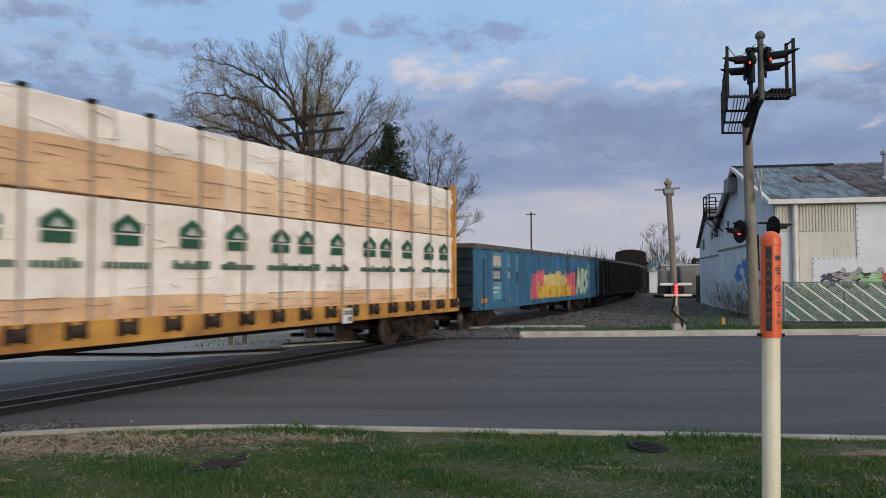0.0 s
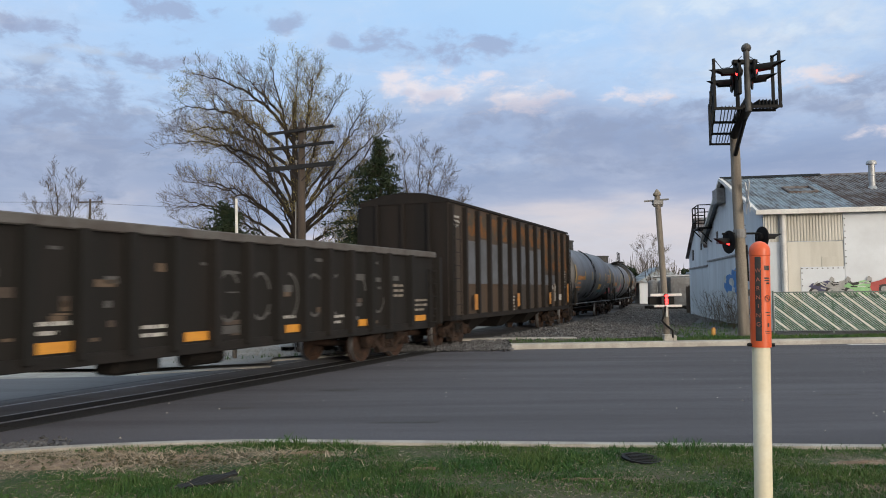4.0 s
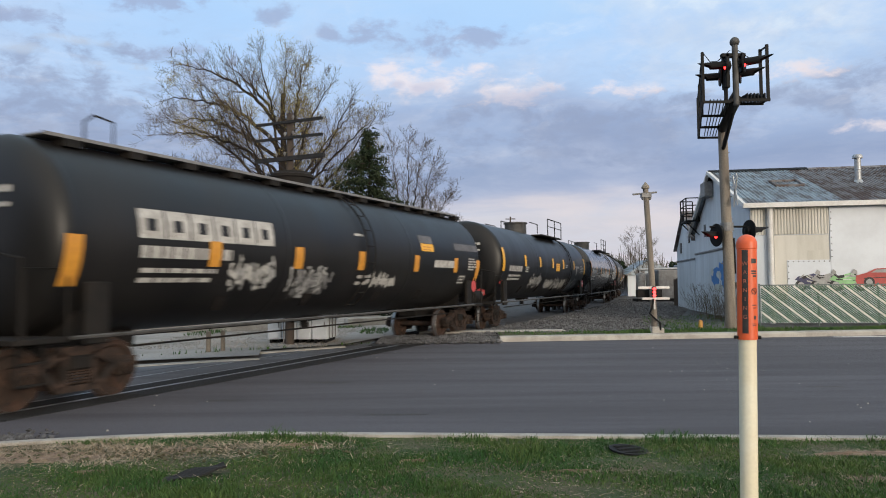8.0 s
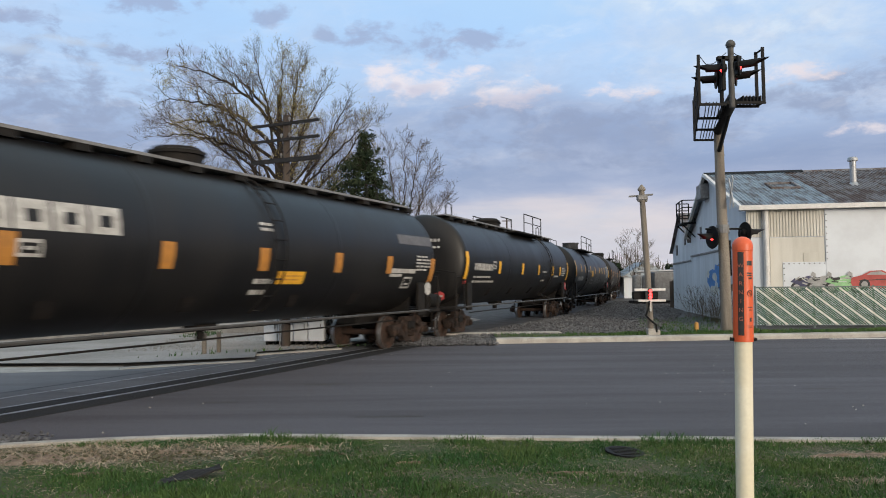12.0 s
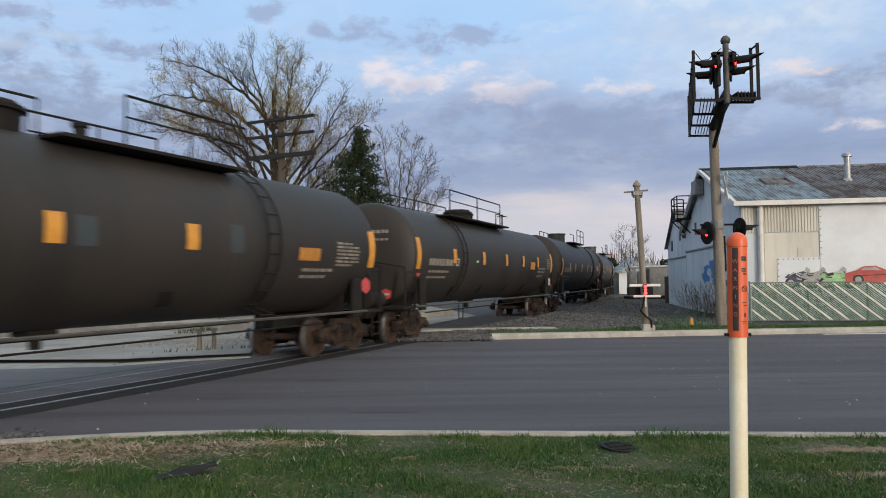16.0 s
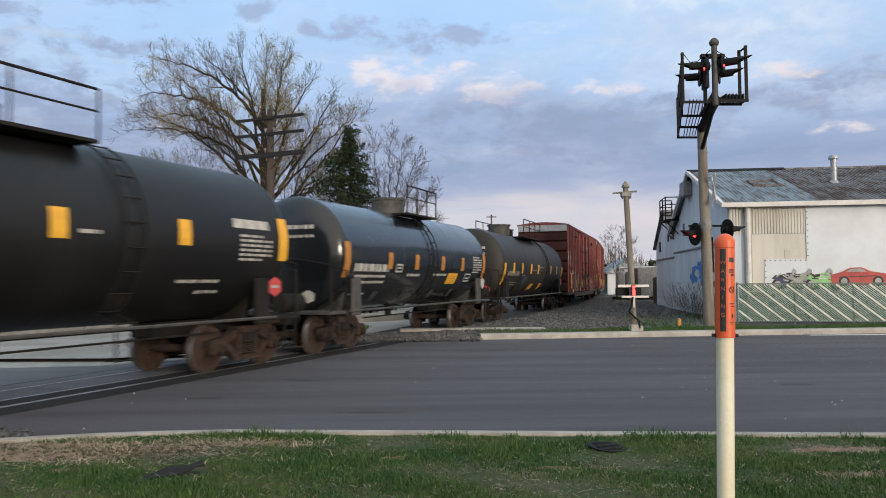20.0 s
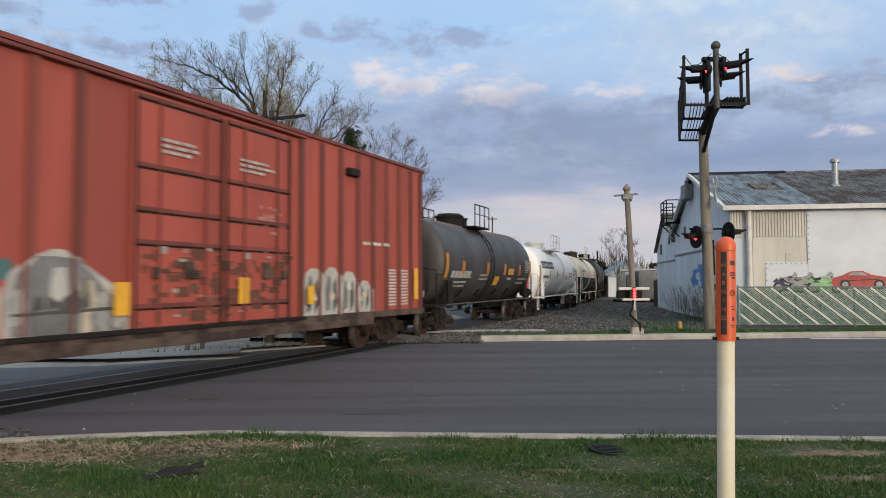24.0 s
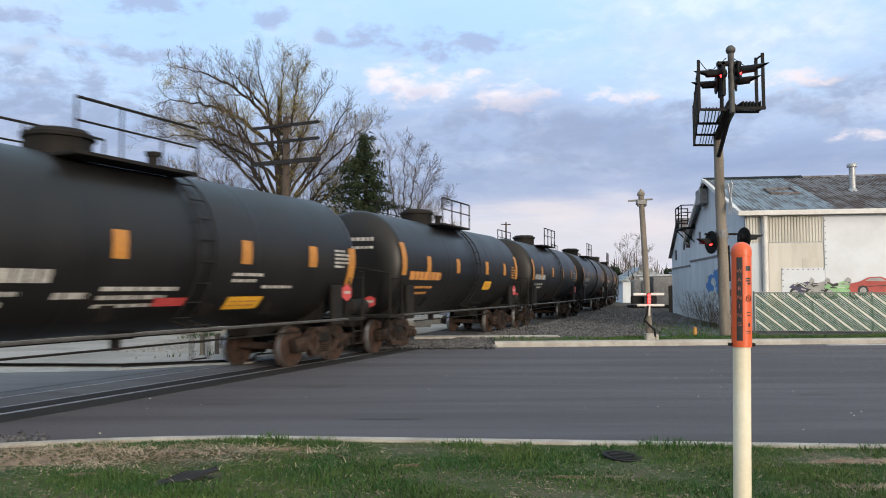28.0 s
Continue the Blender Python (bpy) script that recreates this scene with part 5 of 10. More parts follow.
def clip_x(pts, lo, hi):
    """The part of an outline between two upright lines."""
    for edge, sign in ((lo, 1), (hi, -1)):
        out = []
        for (u0, v0), (u1, v1) in zip(pts, pts[1:] + pts[:1]):
            a, b = sign * (u0 - edge), sign * (u1 - edge)
            if a >= 0:
                out.append((u0, v0))
            if a * b < 0:
                k = a / (a - b)
                out.append((u0 + (u1 - u0) * k, v0 + (v1 - v0) * k))
        pts = out
    return pts


def boxcar_art(car):
    """Sprayed grey shapes with pale outlines low on the side, running over the posts, and scuffs round the doors."""
    y, depth = 1.52, 0.065
    rng = random.Random(12)

    def poly(pts, m, lift, rough=0.02):
        pts = [(u + rng.uniform(-rough, rough), v + rng.uniform(-rough, rough)) for u, v in pts]
        part("graffiti", Shape().prism(pts, 0.001, lambda u, v, w: (u, -y - lift - w, v)), PAINTS[m], car, "grey and white graffiti shape")
        for px in BOX_POSTS:
            c = clip_x(pts, px - 0.072, px + 0.072)
            if len(c) > 2:
                part("graffiti", Shape().prism(c, 0.001, lambda u, v, w: (u, -y - depth - lift - w, v)), PAINTS[m], car, "graffiti running over a side post")

    def soft(cx, cz, rx, rz, n=18, power=0.5):
        out = []
        for k in range(n):
            a = 2 * math.pi * k / n
            f = rng.uniform(0.84, 1.12) / max(abs(math.cos(a)), abs(math.sin(a))) ** power
            out.append((cx + rx * math.cos(a) * f * 0.92, cz + rz * math.sin(a) * f * 0.92))
        return out

    def peak(xa, xt, xb, zt, base, right):
        """A pointed letter shape with a rounded shoulder."""
        return [(xa, base), (xa - 0.02, 1.55), (xa + 0.08, 1.92), (xa + 0.40, 2.16), (xt - 0.10, zt), (xt + 0.10, zt), (xt + 0.34, 2.14), (xb - 0.36, right + 0.22), (xb, right), (xb, base)]

    for xa, xt, xb, zt, right in ((-6.55, -5.66, -4.80, 2.36, 1.70), (-4.76, -3.90, -2.55, 2.30, 1.56)):
        w = xb - xa
        poly(peak(xa, xt, xb, zt, 1.03, right), "pale", 0.003)
        poly(peak(xa + 0.10, xt, xb - 0.10, zt - 0.13, 1.03, right - 0.10), "midgrey", 0.005)
        for k in range(7):
            x = xa + 0.2 + (w - 0.45) * k / 6
            poly(soft(x, rng.uniform(1.25, 1.7), rng.uniform(0.10, 0.2), rng.uniform(0.16, 0.36)), rng.choice(("silver", "dim", "ghost", "silver", "cream", "pale")), 0.007 + 0.001 * k)
        poly([(xt - 0.16, 1.62), (xt - 0.10, 2.00), (xt + 0.10, 2.02), (xt + 0.20, 1.62), (xt + 0.02, 1.50)], "pale", 0.013)
        poly([(xt - 0.50, 1.03), (xt - 0.46, 1.38), (xt - 0.05, 1.44), (xt + 0.22, 1.30), (xt + 0.24, 1.03)], "ghost", 0.015)
        poly([(xt + 0.34, 1.03), (xt + 0.36, 1.36), (xt + 0.52, 1.46), (xt + 0.60, 1.03)], "cream", 0.016)
        poly([(xt + 0.44, 1.40), (xt + 0.42, 1.86), (xt + 0.52, 1.84), (xt + 0.58, 1.42)], "dim", 0.017)
        poly([(xa + 0.14, 1.36), (xb - 0.2, 1.42), (xb - 0.2, 1.38), (xa + 0.14, 1.31)], "dim", 0.019)
    poly(soft(-4.80, 1.98, 0.20, 0.16), "tealdim", 0.002)
    poly(soft(-6.80, 1.62, 0.16, 0.22), "tealdim", 0.002)
    poly(soft(-6.42, 2.16, 0.18, 0.20), "pinkfade", 0.002)
    # the tall narrow letters beside the doors
    for k in range(4):
        x0 = 2.44 + k * 0.80
        top = (2.12, 2.16, 2.06, 1.86)[k]
        poly([(x0, 1.03), (x0 - 0.04, 1.62), (x0 + 0.08, top - 0.14), (x0 + 0.30, top), (x0 + 0.56, top - 0.03), (x0 + 0.74, top - 0.20), (x0 + 0.80, 1.60), (x0 + 0.76, 1.03)], "pale", 0.003 + 0.0004 * k)
        poly([(x0 + 0.14, 1.10), (x0 + 0.10, 1.60), (x0 + 0.24, top - 0.18), (x0 + 0.34, top - 0.30), (x0 + 0.30, 1.16)], "ghost", 0.006)
        poly([(x0 + 0.46, 1.06), (x0 + 0.44, top - 0.42), (x0 + 0.58, top - 0.22), (x0 + 0.64, 1.30)], "dim", 0.006)
        poly(soft(x0 + 0.40, rng.uniform(1.2, 1.7), 0.14, 0.10), rng.choice(("cream", "white", "silver")), 0.009)
        poly(soft(x0 + 0.20, rng.uniform(1.1, 1.4), 0.10, 0.08), rng.choice(("midgrey", "black", "cream")), 0.011)
    # cream scribble by the end
    for k in range(24):
        f = (k / 23) ** 1.7
        poly(soft(-8.80 + 1.10 * f + rng.uniform(-0.14, 0.2), 3.50 - 0.62 * f + rng.uniform(-0.45, 0.2) * (1 - f * 0.6), rng.uniform(0.14, 0.32), rng.uniform(0.10, 0.24)), rng.choice(("cream", "cream", "cream", "goldfade")), 0.002 + 0.0004 * k)
    for k in range(9):
        poly(soft(-6.95 + rng.uniform(-0.32, 0.3), rng.uniform(1.06, 1.5), 0.13, 0.10), rng.choice(("cream", "cream", "goldfade", "pinkfade")), 0.002 + 0.0004 * k)
    # a faint ringed tag
    for dz, half in ((0.14, 0.16), (0.0, 0.24), (-0.13, 0.18)):
        poly([(-5.40 - half, 2.46 + dz), (-5.40 + half, 2.47 + dz), (-5.40 + half, 2.53 + dz), (-5.40 - half, 2.52 + dz)], "pinkfade", 0.002)
    # a scratched tag on the door, and worn patches low on both doors
    for k in range(16):
        x, z = rng.uniform(0.6, 1.5), rng.uniform(2.72, 3.34)
        part("scratch", bx(x, x + rng.uniform(0.05, 0.22), -1.626, -1.612, z, z + rng.uniform(0.03, 0.09)), PAINTS["pinkfade"], car, "pale scratched tag")
    for k in range(110):
        x, z = rng.uniform(-2.5, 1.6), 1.1 + 1.3 * rng.random() ** 1.2
        w_, h_ = rng.uniform(0.05, 0.34), rng.uniform(0.02, 0.20)
        m = BOXSCUFF if k % 3 else PAINTS[rng.choice(("pinkfade", "umber", "silver"))]
        if k % 3 == 0:
            w_, h_ = w_ * 0.6, h_ * 0.7
        part("scuff", bx(x, x + w_, -1.618 - 0.0001 * k, -1.600, z, z + h_), m, car, "scuff of worn paint and rust")
    for x, w_, h_ in ((-1.45, 0.22, 0.30), (-1.38, 0.30, 0.16), (0.78, 0.20, 0.34), (-2.2, 0.14, 0.2), (1.42, 0.14, 0.2)):
        part("door_hasp", bx(x, x + w_, -1.70, -1.62, 1.86, 1.86 + h_, 0.01), BOXSILL, car, "scuffed door fastening")


def gondola(L, ztop, side_m, label, panels=14, marks=None, post_m=None, posts=None, end_m=None):
    car = thing("gondola", label, "gondola car", group="freight train")
    hl, w, z0 = L / 2 - 0.62, 1.46, 0.86
    t = 0.06
    for sy, nm in ((-1, "side"), (1, "side")):
        part("side_panel", bx(-hl, hl, sy * w - t / 2, sy * w + t / 2, z0, ztop - 0.08), side_m, car)
        part("top_chord", bx(-hl - 0.05, hl + 0.05, sy * w - 0.12, sy * w + 0.10, ztop - 0.17, ztop, 0.02), CHORD, car)
        part("bottom_chord", bx(-hl, hl, sy * w - 0.09, sy * w + 0.07, z0 - 0.12, z0 + 0.06, 0.01), side_m, car)
        for x in posts or frange(-hl + 0.09, hl - 0.09, panels):
            part("side_post", Shape().prism([(-0.11, 0), (0.11, 0), (0.075, 0.17), (-0.075, 0.17)], ztop - 0.17 - z0 + 0.04,
                                            lambda u, v, q, x=x, sy=sy: (x + u, sy * (w + t / 2 + v), z0 - 0.02 + q)), post_m or side_m, car)
    for sx in (-1, 1):
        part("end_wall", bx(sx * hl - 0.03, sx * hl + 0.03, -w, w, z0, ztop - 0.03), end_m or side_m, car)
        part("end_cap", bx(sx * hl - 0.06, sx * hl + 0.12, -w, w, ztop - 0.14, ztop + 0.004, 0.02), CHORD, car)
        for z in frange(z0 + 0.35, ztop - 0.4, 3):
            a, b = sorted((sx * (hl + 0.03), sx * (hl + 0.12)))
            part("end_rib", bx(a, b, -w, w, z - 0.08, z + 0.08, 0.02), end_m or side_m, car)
        for sy in (-1, 1):
            ld = Shape()
            for k in range(6):
                z = 0.55 + k * 0.36
                ld.box(sx * (hl - 0.3) - 0.22, sx * (hl - 0.3) + 0.22, sy * (w + 0.17) - 0.015, sy * (w + 0.17) + 0.015, z - 0.012, z + 0.012)
            for dx in (-0.22, 0.22):
                ld.box(sx * (hl - 0.3) + dx - 0.012, sx * (hl - 0.3) + dx + 0.012, sy * (w + 0.17) - 0.015, sy * (w + 0.17) + 0.015, 0.5, 2.4)
            part("ladder", ld, UNDER, car)
    part("floor", bx(-hl, hl, -w, w, z0, z0 + 0.08), UNDER, car)
    part("centre_sill", bx(-L / 2 + 0.6, L / 2 - 0.6, -0.28, 0.28, 0.62, z0, 0.02), UNDER, car)
    part("brake_rigging", Shape().box(-1.2, -0.2, -0.9, -0.4, 0.45, 0.8, 0.05).tube([(0.5, -0.7, 0.6), (1.4, -0.7, 0.6)], 0.17, 12), UNDER, car)
    for x, hw in ((-8.4, 0.5), (-5.46, 0.31), (-2.74, 0.31), (0.03, 0.31), (2.8, 0.31), (5.6, 0.31), (8.4, 0.4)):
        part("reflector", bx(x - hw, x + hw, -w - 0.045, -w - 0.034, z0 + 0.10, z0 + 0.26), AMBER, car)
    if marks:
        marks(car, hl, w + 0.035)
    add_trucks(car, hl - 1.9)
    add_couplers(car, L)
    return car, hl - 1.9


DARK_POSTS = [-9.5, -7.8, -6.6, -5.9, -5.0, -4.1, -3.2, -2.35, -1.47, -0.56, 0.38, 1.27, 2.15, 3.05, 3.95, 4.85, 5.75, 6.6, 7.8, 9.5]


def gon_marks_dark(car, hl, y):
    """White marks, ghosts of old lettering and pale scuffs between the posts."""
    rng = random.Random(int(hl * 1000) % 89)
    text_bars(car, -7.63, 1.90, (0.85,), 0.22, 0.1, 0, -y, MARK, rng=rng)
    text_bars(car, -7.4, 2.16, (0.36,), 0.14, 0.1, 0, -y, OLDMARK, rng=rng)
    for x, z, ws in ((-4.86, 2.26, (0.42, 0.42, 0.42)), (-7.6, 1.28, (0.8, 0.8, 0.6)), (-3.0, 1.35, (0.5, 0.3)), (-1.2, 1.22, (0.5, 0.5)), (2.4, 1.25, (0.4,)), (4.2, 1.2, (0.45, 0.3)), (7.0, 1.9, (0.5, 0.5, 0.5)), (8.1, 1.5, (0.8, 0.8, 0.6))):
        text_bars(car, x, z, ws, 0.06, 0.07, 0, -y, MARK if z < 1.4 else OLDMARK, rng=rng)
    for k, x in enumerate((0.8, 1.7, 2.6, 3.5, 4.4, 5.3, 6.2)):
        # faded round letters, one in each bay
        c, r = (x, 1.72), 0.30
        a0, a1 = ((0.6, 5.6), (0.3, 5.9), (-1.5, 1.6), (0.9, 5.3), (1.6, 4.6), (0.2, 3.3), (2.2, 6.1))[k]
        pts = [(c[0] + r * math.cos(t), c[1] + 1.5 * r * math.sin(t)) for t in frange(a0, a1, 12)]
        sh = Shape()
        for (ua, va), (ub, vb) in zip(pts[:-1], pts[1:]):
            d = Vector((ub - ua, vb - va)).normalized() * 0.03
            sh.add([(ua - d.y, -y - 0.004, va + d.x), (ub - d.y, -y - 0.004, vb + d.x), (ub + d.y, -y - 0.004, vb - d.x), (ua + d.y, -y - 0.004, va - d.x)], [(0, 1, 2, 3)])
        part("ghost_letter", sh, PAINTS["dim"], car, "faded round letter")
    bays = [(a + 0.16, b - 0.16) for a, b in zip(DARK_POSTS[:-1], DARK_POSTS[1:])]
    for k in range(60):
        a, b = bays[0] if k < 16 else rng.choice(bays)
        x, z = rng.uniform(a, b - 0.1), rng.uniform(0.98, 2.5)
        part("scuff", bx(x, min(b, x + rng.uniform(0.1, 0.6)), -y - 0.003, -y - 0.001, z, z + rng.uniform(0.02, 0.16)), rng.choice((PAINTS["dim"], PAINTS["rustdim"], PAINTS["umber"], PAINTS["dim"])), car, "faded scuff")


BLUE_POSTS = [-9.2, -8.05, -6.5, -5.6, -4.65, -3.75, -2.85, -1.95, -1.05, -0.15, 0.75, 1.65, 2.70, 3.6, 4.53, 5.38, 6.3, 7.88, 9.2]


def gon_marks_blue(car, hl, y):
    def span(k, a=0.14, b=0.86):
        u, v = BLUE_POSTS[k], BLUE_POSTS[k + 1]
        return u + a * (v - u), u + b * (v - u)

    rng = random.Random(6)
    # faded repaint patches between the posts
    for k, z0, z1 in ((1, 1.05, 2.66), (2, 1.95, 2.66), (3, 1.75, 2.66), (16, 1.2, 2.5)):
        a, b = span(k, 0.10, 0.90)
        part("paint_patch", bx(a, b, -y - 0.002, -y, z0, z1), FADEDBLUE, car, "faded pale blue repaint")
    for k, z0, z1 in ((1, 1.66, 2.14), (2, 1.66, 2.14), (3, 1.62, 2.02)):
        a, b = span(k, 0.18, 0.90)
        part("dark_panel", bx(a, b, -y - 0.005, -y - 0.002, z0, z1), NAVY, car, "dark blue lettering panel")
    a, b = span(1, 0.16, 0.84)
    part("pale_panel", bx(a, b, -y - 0.005, -y - 0.002, 2.20, 2.55), PAINTS["cream"], car, "faded pale panel")
    a, b = span(2, 0.2, 0.7)
    part("pale_panel", bx(a, b, -y - 0.005, -y - 0.002, 2.22, 2.5), PAINTS["silver"], car, "faded pale panel")
    for k, w in ((1, 0.92), (2, 0.56)):
        a, b = span(k, 0.2, 0.85)
        text_bars(car, a, 1.76, (w,), 0.26, 0.1, 0, -y - 0.006, MARK, rng=rng)
    a, b = span(1)
    text_bars(car, a, 1.42, (0.95, 0.8), 0.06, 0.09, 0, -y - 0.003, PAINTS["white"], rng=rng)
    text_bars(car, span(2)[0] + 0.1, 1.40, (0.4,), 0.12, 0.09, 0, -y, DARKMARK, rng=rng)
    # scrapes and grime in the panels
    for k in range(18):
        for _ in range(4):
            u = rng.uniform(0.12, 0.7)
            a, b = span(k, u, min(0.9, u + rng.uniform(0.06, 0.4)))
            z = rng.uniform(0.98, 2.5)
            part("scrape", bx(a, b, -y - 0.0045, -y - 0.0035, z, z + rng.uniform(0.015, 0.07)), rng.choice((GRIME, GRIME, FADEDBLUE)), car, "dark scrape in the paint")
    # pink ground behind fat yellow shapes, then white strokes on green
    for k, (x0, x1, z1) in enumerate(((-3.4, -1.7, 1.55), (-2.9, -1.9, 2.2), (-2.0, -0.5, 2.35), (-0.7, 1.0, 2.15), (0.8, 2.4, 2.2), (2.2, 3.3, 2.2), (2.7, 3.75, 1.7))):
        flat_blob(car, x0, x1, 0.9, z1, y, PAINTS["pink"], rng, 0.006 + 0.0005 * k)
    for k, (x0, x1, z0, z1) in enumerate(((-2.55, -1.3, 0.95, 1.75), (-1.5, -0.35, 1.0, 2.05), (-0.55, 0.65, 1.0, 2.15), (0.5, 1.5, 1.15, 2.1), (1.3, 2.2, 0.95, 2.2), (2.0, 2.75, 1.0, 1.9))):
        flat_blob(car, x0 + 0.06, x1 + 0.16, z0, z1 + 0.08, y, PAINTS["black"], rng, 0.011 + 0.003 * k)
        flat_blob(car, x0, x1, z0 + 0.04, z1, y, PAINTS["yellow"], rng, 0.0125 + 0.003 * k)
        flat_blob(car, x0 + 0.12, x1 - 0.16, (z0 + z1) / 2 + 0.05, z1 - 0.08, y, PAINTS["butter"], rng, 0.0315 + 0.001 * k)
        xm = (x0 + x1) / 2
        flat_blob(car, xm - 0.22, xm + 0.05, z0 + 0.25, z0 + 0.62, y, PAINTS["black" if k % 2 else "olive"], rng, 0.038)
    for x in BLUE_POSTS:
        # the paint runs on over the posts
        if -3.2 < x < 6.6:
            for z0, z1, m in ((0.95, 1.45, "pink" if x < -2.5 or 2.7 < x < 3.7 else "yellow" if x < 2.8 else "green"), (1.45, 1.98 + 0.1 * math.sin(x * 2.3), "pink" if x < -1.9 or 2.4 < x < 3.7 else "butter" if x < 2.4 else "green")):
                if x < 3.8:
                    part("graffiti", bx(x - 0.114, x + 0.114, -y - 0.169, -y - 0.001, z0, z1), PAINTS[m], car, "graffiti running over a side post")
    for k, (u0, v0, u1, v1) in enumerate(((4.0, 1.1, 4.35, 2.15), (4.35, 2.15, 4.7, 1.15), (4.05, 1.5, 4.65, 1.6), (4.95, 1.1, 5.0, 2.15), (5.3, 1.15, 5.35, 2.15), (4.95, 1.6, 5.35, 1.68), (6.15, 2.1, 5.65, 1.9), (5.65, 1.9, 6.2, 1.5), (6.2, 1.5, 5.65, 1.12))):
        d = Vector((u1 - u0, v1 - v0)).normalized()
        for wd, m, lift in ((0.24, "green", 0.16 + 0.001 * k), (0.13, "white", 0.176 + 0.001 * k)):
            p, q, n2 = Vector((u0, v0)) - d * wd * 0.6, Vector((u1, v1)) + d * wd * 0.6, Vector((-d.y, d.x)) * wd
            part("graffiti", Shape().prism([tuple(p - n2), tuple(q - n2), tuple(q + n2), tuple(p + n2)], 0.002, lambda u, v, t, lift=lift: (u, -y - lift - t, v)), PAINTS[m], car, "white sprayed stroke edged in green")


def ribbed_car(name, L, ztop, w, side_m, end_m, roof_m, label, category, panels, style):
    """A tall enclosed car: a boxcar with sliding doors, or a covered hopper with outside posts."""
    car = thing(name, label, category, group="freight train")
    hl, z0, t = L / 2 - (0.62 if style == "boxcar" else 0.45), 1.02, 0.05
    part("body", bx(-hl, hl, -w, w, z0, ztop - 0.05), side_m, car)
    part("side_sill", bx(-hl, hl, -w - 0.06, w + 0.06, z0 - 0.16, z0 + 0.01, 0.01), BOXSILL if style == "boxcar" else end_m, car)
    rise = 0.16 if style == "boxcar" else 0.30
    part("roof", Shape().prism([(-w - 0.06, ztop - 0.06), (-w - 0.06, ztop + 0.02), (-w * 0.5, ztop + rise * 0.8), (0, ztop + rise), (w * 0.5, ztop + rise * 0.8), (w + 0.06, ztop + 0.02), (w + 0.06, ztop - 0.06)],
                               2 * hl + 0.1, lambda u, v, q: (-hl - 0.05 + q, u, v)), roof_m, car)
    for sy in (-1, 1):
        for k in range(panels + 1):
            x = -hl + 0.1 + k * (2 * hl - 0.2) / panels
            if style == "boxcar":
                if k >= len(BOX_POSTS):
                    break
                x = BOX_POSTS[k]
            d = 0.065 if style == "boxcar" else 0.14
            part("side_post", Shape().prism([(-0.09, 0), (0.09, 0), (0.07, d), (-0.07, d)], ztop - 0.12 - z0,
                                            lambda u, v, q, x=x, sy=sy, d=d: (x + u, sy * (w + v), z0 + q)), BOXPOST if style == "boxcar" else HOPPERDARK, car)
        if style == "boxcar":
            for x0, x1 in ((-2.60, -0.46), (-0.36, 1.72)):
                a, b = sorted((sy * (w + 0.02), sy * (w + 0.09)))
                door = part("door", bx(x0, x1, a, b, z0 + 0.02, ztop - 0.22, 0.015), side_m, car, "sliding door with locking bars")
                for z in (1.40, 2.46, 3.01, 3.74, ztop - 0.30):
                    a, b = sorted((sy * (w + 0.09), sy * (w + 0.12)))
                    part("door_rib", bx(x0 + 0.03, x1 - 0.03, a, b, z - 0.035, z + 0.045, 0.01), BOXPOST, door)
                    a, b = sorted((sy * (w + 0.09), sy * (w + 0.102)))
                    part("door_seam", bx(x0 + 0.03, x1 - 0.03, a, b, z - 0.065, z - 0.035), UNDER, door, "dark strip under a rib")
                for xb, m_ in ((x0 + 0.03, UNDER), (x1 - 0.03, UNDER), (x0 + 0.55, BOXPOST), (x1 - 0.45, BOXPOST)):
                    part("lock_bar", Shape().tube([(xb, sy * (w + 0.13), z0), (xb, sy * (w + 0.13), ztop - 0.30)], 0.022, 6), m_, door)
            a, b = sorted((sy * (w + 0.02), sy * (w + 0.12)))
            part("door_track", bx(-4.8, 2.4, a, b, z0 - 0.06, z0 + 0.02, 0.01), UNDER, car)
            part("door_rail", bx(-6.0, 2.4, a, b, ztop - 0.16, ztop - 0.10, 0.01), BOXPOST, car)
            a, b = sorted((sy * (w + 0.02), sy * (w + 0.085)))
            part("deep_sill", bx(-6.5, 5.6, a, b, 0.70, 0.87, 0.01), BOXSILL, car, "dirty lower sill with pale overspray")
        for sx in (-1, 1) if style == "hopper" else ():
            ld = Shape()
            for k in range(9):
                z = 0.55 + k * 0.4
                ld.box(sx * (hl - 0.32) - 0.22, sx * (hl - 0.32) + 0.22, sy * (w + 0.19) - 0.012, sy * (w + 0.19) + 0.012, z - 0.012, z + 0.012)
            for dx in (-0.22, 0.22):
                ld.box(sx * (hl - 0.32) + dx - 0.012, sx * (hl - 0.32) + dx + 0.012, sy * (w + 0.19) - 0.012, sy * (w + 0.19) + 0.012, 0.5, 3.9)
            part("ladder", ld, UNDER, car)
    for sx in (-1, 1):
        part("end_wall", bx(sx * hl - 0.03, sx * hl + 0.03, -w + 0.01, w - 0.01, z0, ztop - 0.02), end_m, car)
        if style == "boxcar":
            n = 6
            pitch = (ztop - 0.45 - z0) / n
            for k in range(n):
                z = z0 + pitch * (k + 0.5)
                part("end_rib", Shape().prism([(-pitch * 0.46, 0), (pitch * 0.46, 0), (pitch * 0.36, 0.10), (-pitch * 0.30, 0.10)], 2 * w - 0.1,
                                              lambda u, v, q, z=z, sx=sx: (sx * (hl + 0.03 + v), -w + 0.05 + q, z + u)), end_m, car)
        else:
            for y in (-0.9, 0, 0.9):
                a, b = sorted((sx * (hl + 0.03), sx * (hl + 0.12)))
